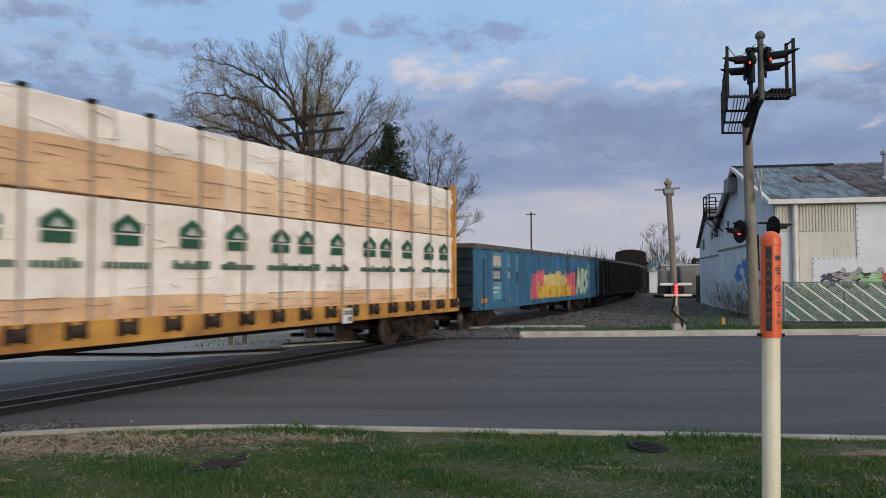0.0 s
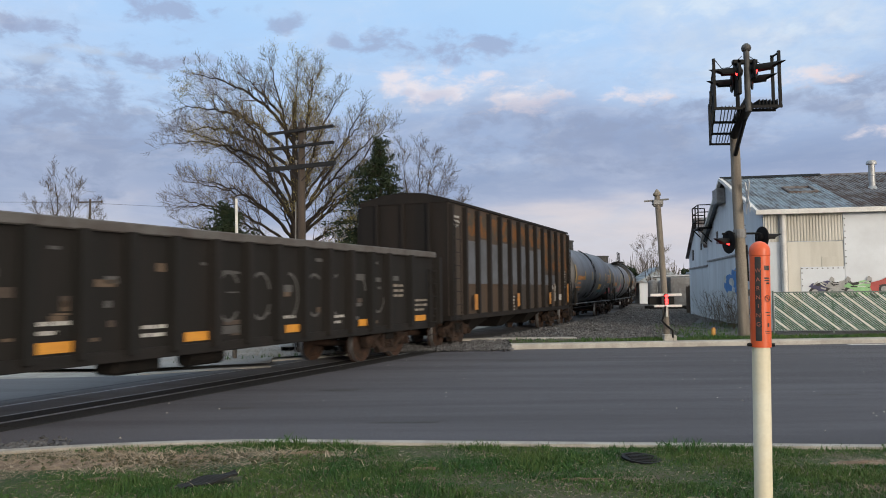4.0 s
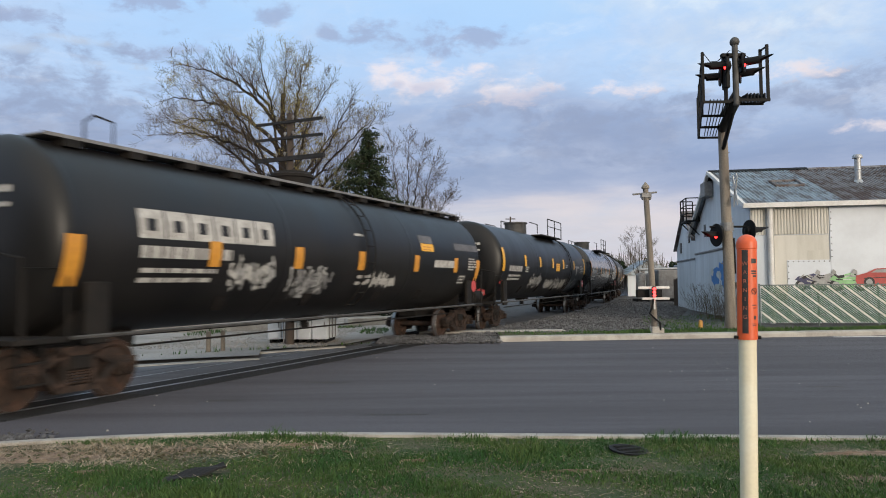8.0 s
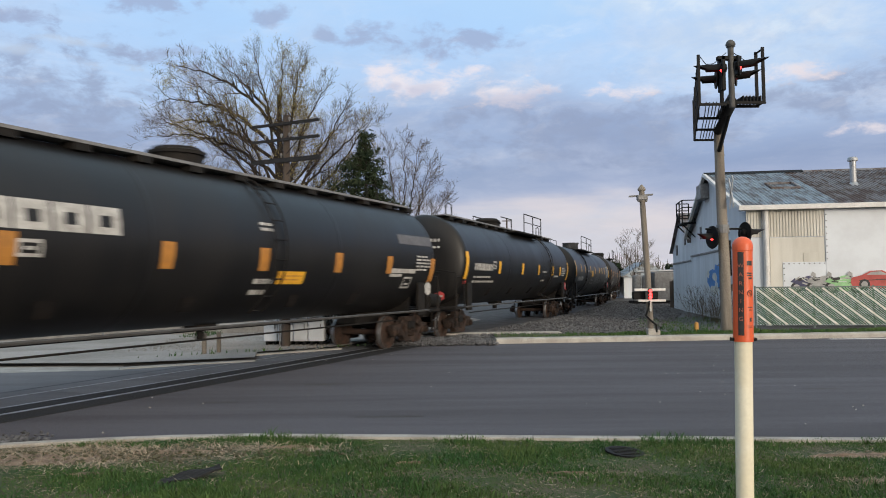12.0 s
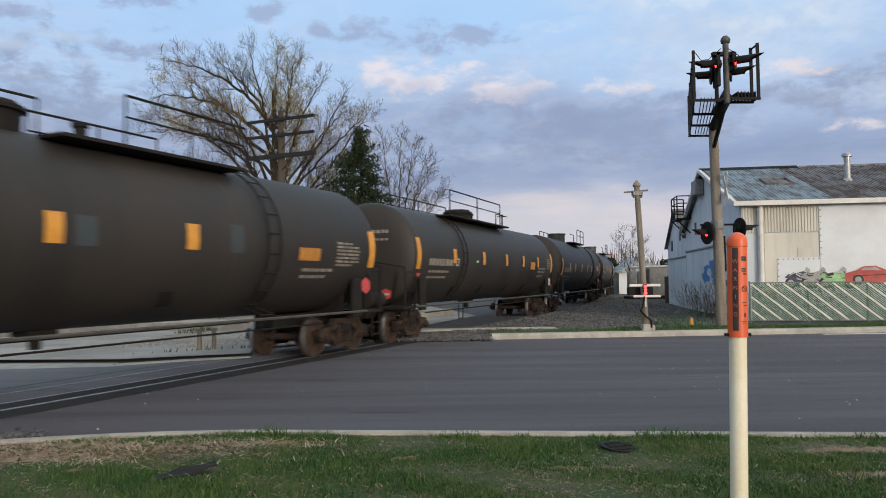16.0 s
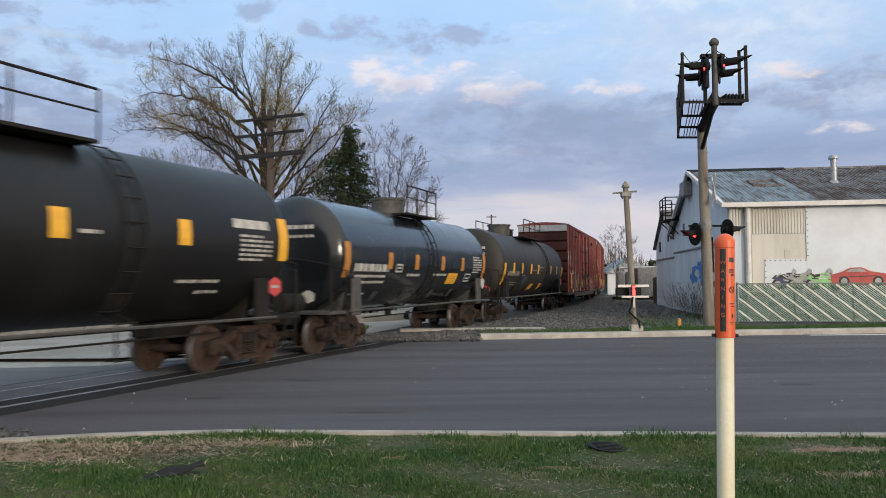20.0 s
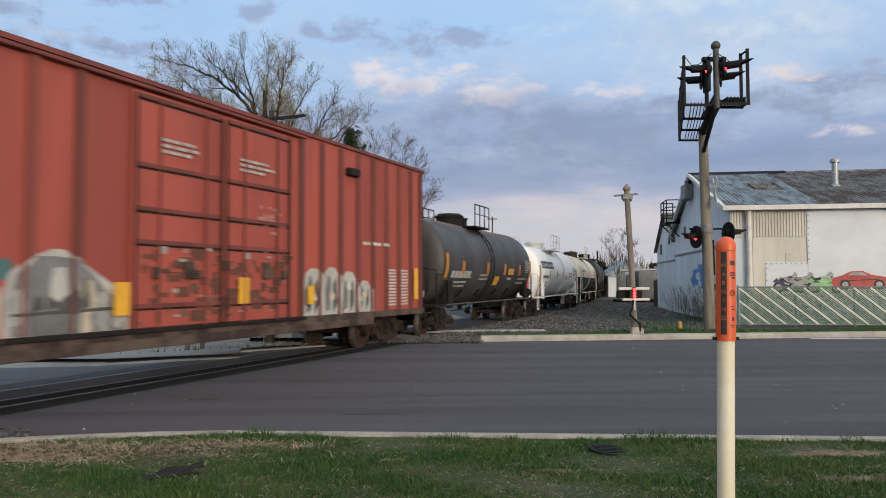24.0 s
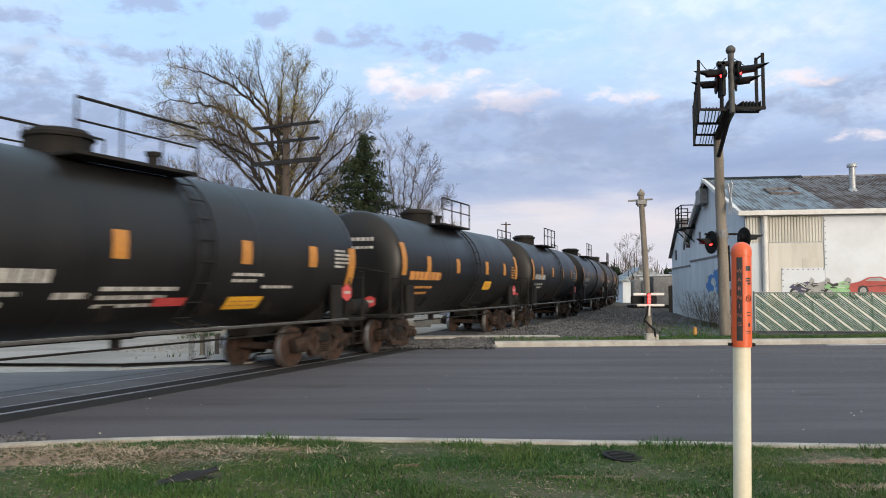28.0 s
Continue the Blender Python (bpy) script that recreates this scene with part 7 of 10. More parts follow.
    tanks = [
        dict(shell=GREYTANK, label="weathered grey tank car with orange lettering", platform=0, dome=2, dome_x=-1.3, ladder_x=-0.42, seed=1, R=1.56, ztop=4.13, marks=T((-3.3, -0.96, 1.65, 4.0), -0.22, rm=DULLREF, col=ORANGEMARK, name=(-5.45, -3.3, -0.24, -0.02), rows=((-5.3, 0.8, -0.46, 0.09), (-5.35, 1.4, -0.66, 0.07), (-5.35, 1.3, -0.80, 0.07)),
             yellow=((1.7, 2.64, -0.75, -0.45),), boxes=((3.76, 4.36, -0.76, -0.47),), panel=(4.8, 5.9, -0.38, 0.17), bars=((4.83, 5.6, 0.25, 0.34, DARKMARK), (2.0, 3.7, -0.92, -0.78, PAINTS["tealdim"])))),
        dict(shell=GREYTANK, label="weathered grey tank car with a colourful graffito", platform=1, dome=2, dome_x=-1.25, walk=(-1.3, 0.9), ladder_x=0.6, seed=2, R=1.46, ztop=3.88, marks=T((-4.3, -1.7, 2.0, 4.77), -0.30, ends=(-0.5, 0.4), rm=DULLREF, col=ORANGEMARK, name=(-6.16, -4.5, -0.52, -0.29), rows=((-6.1, 1.5, -0.82, 0.08), (-6.1, 1.4, -1.0, 0.08)), panel=(5.85, 6.8, -0.6, -0.15),
             boxes=((5.2, 5.6, -0.66, -0.4),), bars=((4.5, 5.2, -0.78, -0.66, ORANGEMARK),),
             lump=((-3.5, -2.85, -1.25, -0.5, "pink", 0.1), (-2.2, -1.3, -1.0, -0.3, "pink", 0.1), (-2.95, -2.05, -1.28, -0.2, "mint", 0.1), (-2.7, -2.25, -0.95, -0.8, "teal", 0.05), (-2.7, -2.35, -0.6, -0.45, "teal", 0.05)),
             spray=((-0.85, 0.2, -0.05, 0.6, ("goldfade",), 6), (0.9, 1.7, -0.07, 0.55, ("goldfade",), 5), (-0.86, -0.15, -0.86, -0.4, ("ghostpale",), 4), (2.6, 3.6, -0.8, -0.4, ("ghostpale",), 5)))),
        dict(shell=BLACK, label="black tank car with large white painted name", platform=0, long_walk=1, dome_x=-0.55, seed=3, R=1.58, ztop=4.14, marks=T((-5.06, -2.45, 0.2, 3.3, 6.15), -0.40, ends=(-0.73, 0.03), big=(-6.85, -3.3, 0.04, 0.52), name=(-6.8, -4.6, -0.28, -0.08), rows=((-6.75, 1.8, -0.52, 0.08), (-6.75, 1.7, -0.68, 0.08), (0.14, 0.7, -0.6, 0.08), (0.14, 0.6, -0.76, 0.08), (-0.1, 0.4, 0.44, 0.06)),
             yellow=((3.6, 4.45, 0.2, 0.42),), panel=(7.2, 8.0, -0.35, 0.08), boxes=((6.6, 7.1, -0.75, -0.5),), bars=((4.5, 6.1, -0.26, -0.04, MARK),), shade=((6.1, 8.1, 0.31, 0.53, grey), (3.55, 4.45, 0.43, 0.66, grey)),
             head=MARK, spray=((-4.5, -3.3, -0.9, -0.2, ("pale", "silver"), 6), (-2.6, -1.1, -1.05, -0.25, ("silver", "midgrey"), 6), (0.7, 2.2, -0.88, -0.42, ("pale",), 5)))),
        dict(shell=BLACK, label="black tank car with pale graffiti along its side", platform=2, dome=2, seed=4, R=1.58, ztop=4.18, marks=T((-5.0, -2.42, 0.12, 2.5, 5.23), -0.06, rm=YELLOWREF, ends=(-0.3, 0.6), name=(-7.36, -5.5, -0.29, -0.07), rows=((-7.33, 1.75, -0.5, 0.08), (-7.33, 1.7, -0.64, 0.08), (3.0, 0.46, 0.08, 0.06), (3.0, 0.46, 0.0, 0.05), (-7.3, 0.5, -0.95, 0.06)),
             yellow=((0.8, 1.62, -0.2, 0.17),), boxes=((-4.95, -4.48, -0.31, -0.07),), panel=(6.9, 7.8, -0.3, 0.17), bars=((5.6, 6.6, 0.0, 0.12, MARK), (5.8, 6.1, -0.38, 0.0, MARK)), shade=((5.6, 8.0, 0.2, 0.55, grey),), tape=-0.77, head=MARK,
             spray=((-3.6, -1.7, -1.03, -0.38, ("pale", "silver"), 8), (-0.74, 0.73, -1.04, -0.56, ("silver", "pale"), 6), (1.03, 3.65, -1.15, -0.5, ("pale", "silver"), 9), (4.1, 6.8, -1.25, -0.55, ("silver", "midgrey"), 8)))),
        dict(shell=BLACKGLOSS, label="glossy black tank car with white lettering", platform=2, dome=2, seed=5, R=1.58, ztop=4.18, marks=T((-5.35, -2.75, 0.1, 2.5, 4.63), -0.22, rm=OLDREF, name=(-7.6, -5.5, -0.2, 0.04), rows=((-7.55, 1.7, -0.45, 0.08), (-7.55, 1.7, -0.61, 0.08), (4.9, 1.7, -0.08, 0.11), (4.9, 0.7, -0.3, 0.06), (4.9, 0.6, -0.45, 0.06), (1.6, 0.2, 0.0, 0.05)), boxes=((-5.15, -4.83, -0.22, 0.03),), panel=(6.7, 7.6, -0.2, 0.3), head=MARK)),
        dict(shell=BLACK, label="black tank car with large white name and rusty lower side", platform=0, long_walk=1, dome_x=-0.7, seed=6, R=1.58, ztop=4.16, marks=T((-5.4, -2.5, 0.1, 2.88, 5.4), -0.42, ends=(-0.83, 0.05), rm=OLDREF, big=(-7.14, -3.45, 0.08, 0.51), name=(-7.14, -5.5, -0.29, -0.09), rows=((-7.08, 1.6, -0.5, 0.07), (-7.08, 1.6, -0.66, 0.07), (0.0, 0.45, 0.5, 0.06), (0.0, 0.45, 0.39, 0.06), (-0.08, 0.6, -0.68, 0.1), (-0.08, 0.5, -0.9, 0.1)),
             yellow=((0.65, 1.6, -0.69, -0.42),), boxes=((-5.24, -4.85, -0.3, -0.05), (6.4, 6.9, -0.82, -0.5)), panel=(7.0, 8.0, -0.36, 0.11), bars=((5.5, 7.0, -0.40, -0.28, MARK), (5.5, 6.2, -0.5, -0.42, MARK)), shade=((6.0, 8.1, 0.41, 0.68, grey),))),
        dict(shell=BLACK, label="black tank car with a long railed walkway", platform=2, long_walk=1, dome_x=-1.0, seed=7, R=1.58, ztop=4.20, marks=T((-4.2, -0.92, 1.83, 4.6, 6.2), -0.32, ends=(-0.54, 0.39), rm=YELLOWREF, name=(-7.13, -5.1, -0.23, 0.01), rows=((-7.04, 1.9, -0.5, 0.07), (-7.04, 2.4, -0.66, 0.07), (2.6, 0.7, -0.2, 0.07), (2.6, 0.6, -0.6, 0.07), (5.0, 0.9, -0.4, 0.08)), boxes=((-5.05, -4.66, -0.16, 0.13),), panel=(6.6, 7.5, -0.35, 0.1), tape=-0.7, head=MARK)),
        dict(shell=BLACK, label="black tank car with faded brown graffiti", platform=2, flip=1, dome=2, dome_x=-0.56, walk=(-3.8, 0.9), seed=8, R=1.55, ztop=4.08, marks=T((-6.2, -4.6, -2.1, 0.28, 2.67, 4.1, 5.6), -0.04, rm=YELLOWREF, ends=(-0.31, 0.59), name=(-7.3, -5.3, -0.55, -0.3), rows=((-3.27, 0.55, 0.07, 0.05), (-3.27, 0.55, 0.0, 0.05), (-1.58, 0.9, -0.52, 0.05), (-1.58, 1.3, -0.73, 0.06)),
             yellow=((-1.56, -0.72, -0.26, 0.12),), boxes=((6.3, 6.8, -0.85, -0.55),), panel=(6.75, 7.9, -0.34, 0.36), back=grey, bars=((6.7, 8.0, 0.42, 0.53, MARK),), spray=((-3.2, -1.6, -1.0, -0.2, ("ghost", "rustdim"), 7), (0.2, 1.1, -0.92, -0.2, ("ghost",), 5), (1.1, 3.5, -0.86, -0.25, ("ghost", "dim"), 8)))),
        dict(shell=BROWNBLACK, label="dusty brown-black tank car with a pale graffito", platform=2, seed=9, R=1.58, ztop=4.20, marks=T((-5.22, -2.85, -0.9, 1.87), -0.14, name=(-7.43, -5.4, -0.27, -0.05), rows=((-7.34, 1.75, -0.48, 0.07), (-7.34, 1.7, -0.64, 0.07), (5.3, 1.2, -0.5, 0.07), (5.3, 1.0, -0.65, 0.07)), boxes=((-5.0, -4.7, -0.3, -0.05),), panel=(6.6, 7.6, -0.4, 0.2), col=OLDMARK, bars=((5.1, 5.9, -0.26, 0.02, OLDREF),),
             shade=((2.87, 3.25, -0.16, 0.38, GRIME), (-0.55, -0.15, -0.16, 0.3, GRIME), (-3.4, -3.1, -0.2, 0.35, GRIME)), head=OLDMARK, spray=((-4.8, -2.6, -1.08, -0.4, ("pale",), 6),))),
        dict(shell=BROWNBLACK, label="dusty dark tank car with a railed platform", platform=2, flip=1, dome_x=-0.85, ladder_x=-4.45, walk=(-4.8, 0.9), seed=10, R=1.565, ztop=4.14, marks=T((-5.3, -2.27, 0.6, 3.13, 5.64), -0.16, name=(-7.48, -5.4, -0.26, -0.05), rows=((-7.44, 1.7, -0.48, 0.07), (-7.44, 1.6, -0.66, 0.07), (5.7, 1.4, -0.25, 0.07), (5.7, 1.3, -0.4, 0.07), (5.7, 1.0, -0.6, 0.07)), col=OLDMARK, yellow=(), boxes=((-5.2, -4.9, -0.25, 0.0),), panel=(7.4, 8.2, -0.27, 0.27),
             bars=((4.35, 5.1, -0.27, 0.06, AMBER), (-3.15, -2.92, -0.10, -0.03, PAINTS["lime"])), shade=((3.55, 3.85, -0.16, 0.38, GRIME),), tape=-0.6, head=OLDMARK)),
        dict(shell=BROWNBLACK, label="dusty dark tank car with pale lettering", platform=2, dome=2, dome_x=-1.0, walk=(-0.4, 2.4), seed=11, R=1.58, ztop=4.22, marks=T((-5.6, -3.6, -1.0, 1.63, 3.52), -0.26, ends=(-0.5, 0.42), name=(-7.35, -5.6, -0.32, -0.08), rows=((-7.26, 2.0, -0.6, 0.07), (-7.26, 2.5, -0.78, 0.07), (1.8, 0.6, 0.18, 0.06), (1.8, 0.6, 0.05, 0.06), (1.6, 0.8, -0.6, 0.06), (3.3, 0.8, -0.45, 0.06), (3.3, 0.7, -0.6, 0.06)), col=OLDMARK, boxes=((-5.38, -5.0, -0.33, -0.08),), panel=(6.6, 7.6, -0.45, 0.1),
             bars=((6.2, 7.0, -0.14, 0.2, AMBER),), tape=-0.75, head=MARK)),
        dict(shell=BLACK, label="black tank car with yellow reflectors", platform=2, dome=2, seed=13, R=1.58, ztop=4.18, marks=T((-5.03, -3.48, -2.25, 0.07, 2.75, 5.3), -0.08, rm=YELLOWREF, ends=(-0.3, 0.6), name=(-7.27, -5.4, -0.31, -0.1), rows=((-7.27, 1.8, -0.52, 0.07), (-7.27, 1.7, -0.66, 0.07), (-7.2, 0.4, -0.95, 0.1), (3.1, 0.4, 0.02, 0.06), (5.3, 1.1, -0.75, 0.06), (5.9, 0.6, -0.95, 0.06)), yellow=((0.85, 1.65, -0.25, 0.13),), boxes=((-4.82, -4.4, -0.33, -0.09),), panel=(6.8, 7.8, -0.36, 0.2), bars=((6.6, 7.7, 0.32, 0.5, MARK),), tape=-0.77, head=MARK)),
    ]
    tanks_b = [
        dict(shell=BLACKGLOSS, label="short glossy black tank car", platform=1, dome=2, dome_x=0.0, walk=(-1.1, 1.2), ladder_x=0.3, seed=14, R=1.49, ztop=3.97, saddle_m=DARKSTEEL, marks=T((-2.85, -1.0, 1.13, 3.0), -0.40, ends=(-0.64, 0.26), rm=OLDREF, name=(-4.9, -2.9, -0.48, -0.28), rows=((-4.8, 1.8, -0.64, 0.07), (-4.8, 1.8, -0.80, 0.07), (-1.6, 0.95, -0.6, 0.08), (0.45, 1.1, -0.58, 0.07), (-4.6, 0.9, -1.1, 0.05)), yellow=((1.75, 2.65, -0.85, -0.49),), boxes=((-2.45, -2.0, -0.49, -0.25), (3.42, 4.0, -0.78, -0.49)), panel=(4.1, 5.1, -0.5, 0.13), end_sign=MARK, head=MARK)),
        dict(shell=BROWNBLACK, label="short dusty tank car with a railed platform", platform=1, dome=2, dome_x=-1.8, walk=(-1.7, 2.0), ladder_x=2.1, seed=15, R=1.52, ztop=4.00, marks=T((-4.87, -3.25, -1.46, 0.12, 3.23, 4.84), -0.43, ends=(-0.92, 0.0), rm=YELLOWREF, name=(-5.78, -3.75, -0.53, -0.34), rows=((-5.46, 1.75, -0.86, 0.05), (-5.46, 1.5, -0.96, 0.05), (-1.2, 1.1, -0.30, 0.06), (0.2, 1.0, -0.14, 0.07), (-3.0, 0.5, -0.55, 0.05)), col=OLDMARK, bars=((-0.7, 0.0, -1.2, -0.92, YELLOWREF), (1.3, 1.95, -1.2, -0.9, YELLOWREF)), shade=((-2.77, -1.95, -0.97, -0.54, GRIME),), panel=(5.4, 6.2, -0.6, -0.1), head=MARK)),
    ]
    for kw in tanks + tanks_b:
        i = next(n)
        roll(tank_car(length[i], **kw), i)
    for k in range(2):
        i = next(n)
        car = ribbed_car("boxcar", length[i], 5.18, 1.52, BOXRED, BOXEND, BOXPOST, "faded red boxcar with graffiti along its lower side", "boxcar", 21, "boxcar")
        boxcar_art(car[0])
        roll(car, i)
    last = [
        dict(shell=DUSTGREY, label="rust-topped dark grey tank car", platform=1, dome_x=-1.2, walk=(-1.6, 0.2), ladder_x=-0.6, rust_top=1, seed=16, R=1.55, ztop=4.06, marks=T((-3.9, -1.0, 1.36, 3.7), -0.44, ends=(-0.64, 0.25), rm=OLDREF, name=(-5.0, -2.9, -0.57, -0.34), rows=((-4.9, 1.7, -0.76, 0.07), (-4.9, 1.6, -0.90, 0.07), (-1.88, 1.0, -0.5, 0.07), (-1.88, 1.0, -0.64, 0.07), (3.7, 1.4, -0.62, 0.07), (3.6, 1.3, -0.80, 0.07)), yellow=((0.15, 0.75, -0.85, -0.5),), bars=((1.9, 2.75, -0.42, -0.15, AMBER), (1.9, 2.5, -0.62, -0.54, MARK)), shade=((-5.1, -2.8, -0.60, -0.30, DARKMARK), (-2.0, -0.75, -1.08, -0.8, DARKMARK)), panel=(4.7, 5.5, -0.34, 0.26), back=DARKMARK, end_sign=MARK, head=MARK)),
        dict(shell=WHITETANK, label="clean white tank car with dark painted name", platform=1, walk=(-1.9, 0.9), dome_x=-0.6, ladder_x=0.92, seed=17, R=1.43, ztop=3.74, rail_m=TRIM, frame=TRIM, saddle_m=WHITETANK, marks=T((-3.33, -1.15, 0.95, 3.15), -0.56, ends=(-0.73, 0.14), rm=TANREF, col=GREYPATCH, big=(-5.43, -2.1, -0.01, 0.37), bigcol=DARKMARK, name=(-5.16, -3.7, -0.52, -0.37), rows=((-5.0, 1.4, -0.80, 0.05), (-5.0, 1.3, -0.94, 0.05), (3.5, 0.7, -0.25, 0.07), (3.5, 0.6, -0.42, 0.07), (-0.9, 0.4, -0.35, 0.05)), yellow=((1.75, 2.4, -0.6, -0.34),), panel=(4.65, 5.7, -0.4, 0.17), end_sign=None, head=GREYPATCH)),
        dict(shell=CREAM, lower=BROWNBLACK, label="cream tank car with a black lower half", platform=1, walk=(-1.3, 1.0), ladder_x=-0.1, seed=18, R=1.43, ztop=3.74, rail_m=CREAM, frame=BROWNBLACK, saddle_m=BROWNBLACK, marks=T((-2.57, -1.27, 1.57, 3.32), -0.32, ends=(-0.5, 0.4), rm=CREAMREF, col=GREYPATCH, name=(-4.83, -3.86, -0.01, 0.17), rows=((-3.63, 1.3, 0.0, 0.17), (-4.77, 0.9, -0.14, 0.06), (-4.77, 0.9, -0.28, 0.06), (-4.77, 2.2, -0.42, 0.06), (1.7, 0.8, -0.2, 0.06), (3.4, 0.7, -0.2, 0.06)), panel=(4.2, 5.0, -0.3, 0.2), boxes=((3.3, 3.9, -0.95, -0.65),), end_sign=YELLOWREF, head=GREYPATCH)),
        dict(shell=BLACK, label="black tank car with white lettering", platform=1, dome_x=-1.25, walk=(-1.9, 0.7), ladder_x=0.6, seed=19, R=1.52, ztop=4.01, marks=T((-3.75, -1.3, 1.75, 4.0), -0.27, ends=(-0.69, 0.22), rm=OLDREF, name=(-4.8, -2.4, -0.66, -0.46), rows=((-4.75, 1.9, -0.85, 0.07), (-4.75, 1.7, -1.0, 0.07), (-4.75, 0.8, -1.12, 0.06), (-2.3, 0.6, -0.9, 0.1), (-1.5, 1.6, -0.78, 0.07), (-1.5, 1.4, -0.92, 0.07), (-1.5, 1.2, -1.05, 0.06), (1.45, 0.9, -0.5, 0.06), (1.45, 0.7, -0.62, 0.06), (2.4, 1.0, -0.74, 0.06)), yellow=((1.55, 2.6, -1.15, -0.9),), bars=((-0.3, 0.5, -1.05, -0.9, REDSIGN),), panel=(4.9, 5.6, -0.3, 0.16), tape=-0.9, end_sign=YELLOWREF, head=MARK)),
        dict(shell=BLACK, label="black tank car with orange lettering", platform=1, dome_x=-1.2, walk=(-1.8, 0.7), ladder_x=0.6, seed=20, R=1.52, ztop=4.00, marks=T((-3.6, -1.2, 1.7, 3.8), -0.25, rm=OLDREF, col=ORANGEMARK, name=(-4.9, -2.6, -0.5, -0.26), rows=((-4.8, 1.7, -0.75, 0.07), (-4.8, 1.5, -0.92, 0.07)), yellow=((1.6, 2.4, -0.8, -0.5),), panel=(4.7, 5.4, -0.4, 0.1), head=MARK)),
    ] + [dict(shell=m_, label=lab, platform=1, dome_x=-1.0, walk=(-1.6, 0.8), seed=sd, marks=T((-3.5, -1.1, 1.3, 3.7), -0.2, rm=OLDREF, name=(-4.8, -2.8, -0.35, -0.12), rows=((-4.7, 1.6, -0.6, 0.07), (-4.7, 1.5, -0.75, 0.07)), panel=(4.4, 5.2, -0.4, 0.1)))
         for m_, lab, sd in ((BLACK, "black tank car with a railed platform", 21), (BLACK, "black tank car with a railed platform", 22), (BROWNBLACK, "dusty black tank car", 23), (BLACK, "black tank car with a railed platform", 24))]
    for kw in last:
        i = next(n)
        if i >= len(length):
            break
        roll(tank_car(length[i], **kw), i)


build_train()

# ---------- trees ----------


class Sticks:
    """Thin tapered branches gathered fast into one mesh."""

    def __init__(self, sides):
        self.n, self.p, self.q, self.r, self.t = sides, [], [], [], []

    def add(self, p, q, r, t):
        self.p.append(p), self.q.append(q), self.r.append(r), self.t.append(t)

    def mesh(self, name, material):
        n, k = self.n, len(self.p)
        p, q = np.array(self.p, float), np.array(self.q, float)
        r, t = np.array(self.r)[:, None, None], np.array(self.t)[:, None, None]
        d = q - p
        d /= np.linalg.norm(d, axis=1)[:, None] + 1e-9
        a = np.where(abs(d[:, 2:3]) < 0.9, np.array([[0, 0, 1.0]]), np.array([[1.0, 0, 0]]))
        u = np.cross(d, a)
        u /= np.linalg.norm(u, axis=1)[:, None]
        w = np.cross(d, u)
        ang = 2 * np.pi * np.arange(n) / n
        ring = u[:, None] * np.cos(ang)[None, :, None] + w[:, None] * np.sin(ang)[None, :, None]
        v = np.concatenate([p[:, None] + ring * r, q[:, None] + ring * t], 1).reshape(-1, 3)
        i = np.arange(k)[:, None] * 2 * n
        f = np.concatenate([np.stack([i[:, 0] + j, i[:, 0] + (j + 1) % n, i[:, 0] + n + (j + 1) % n, i[:, 0] + n + j], 1) for j in range(n)])
        me = bpy.data.meshes.new(name)
        me.from_pydata(v.tolist(), [], f.tolist())
        me.materials.append(material)
        me.polygons.foreach_set("use_smooth", [True] * len(f))
        me.update()
        return me


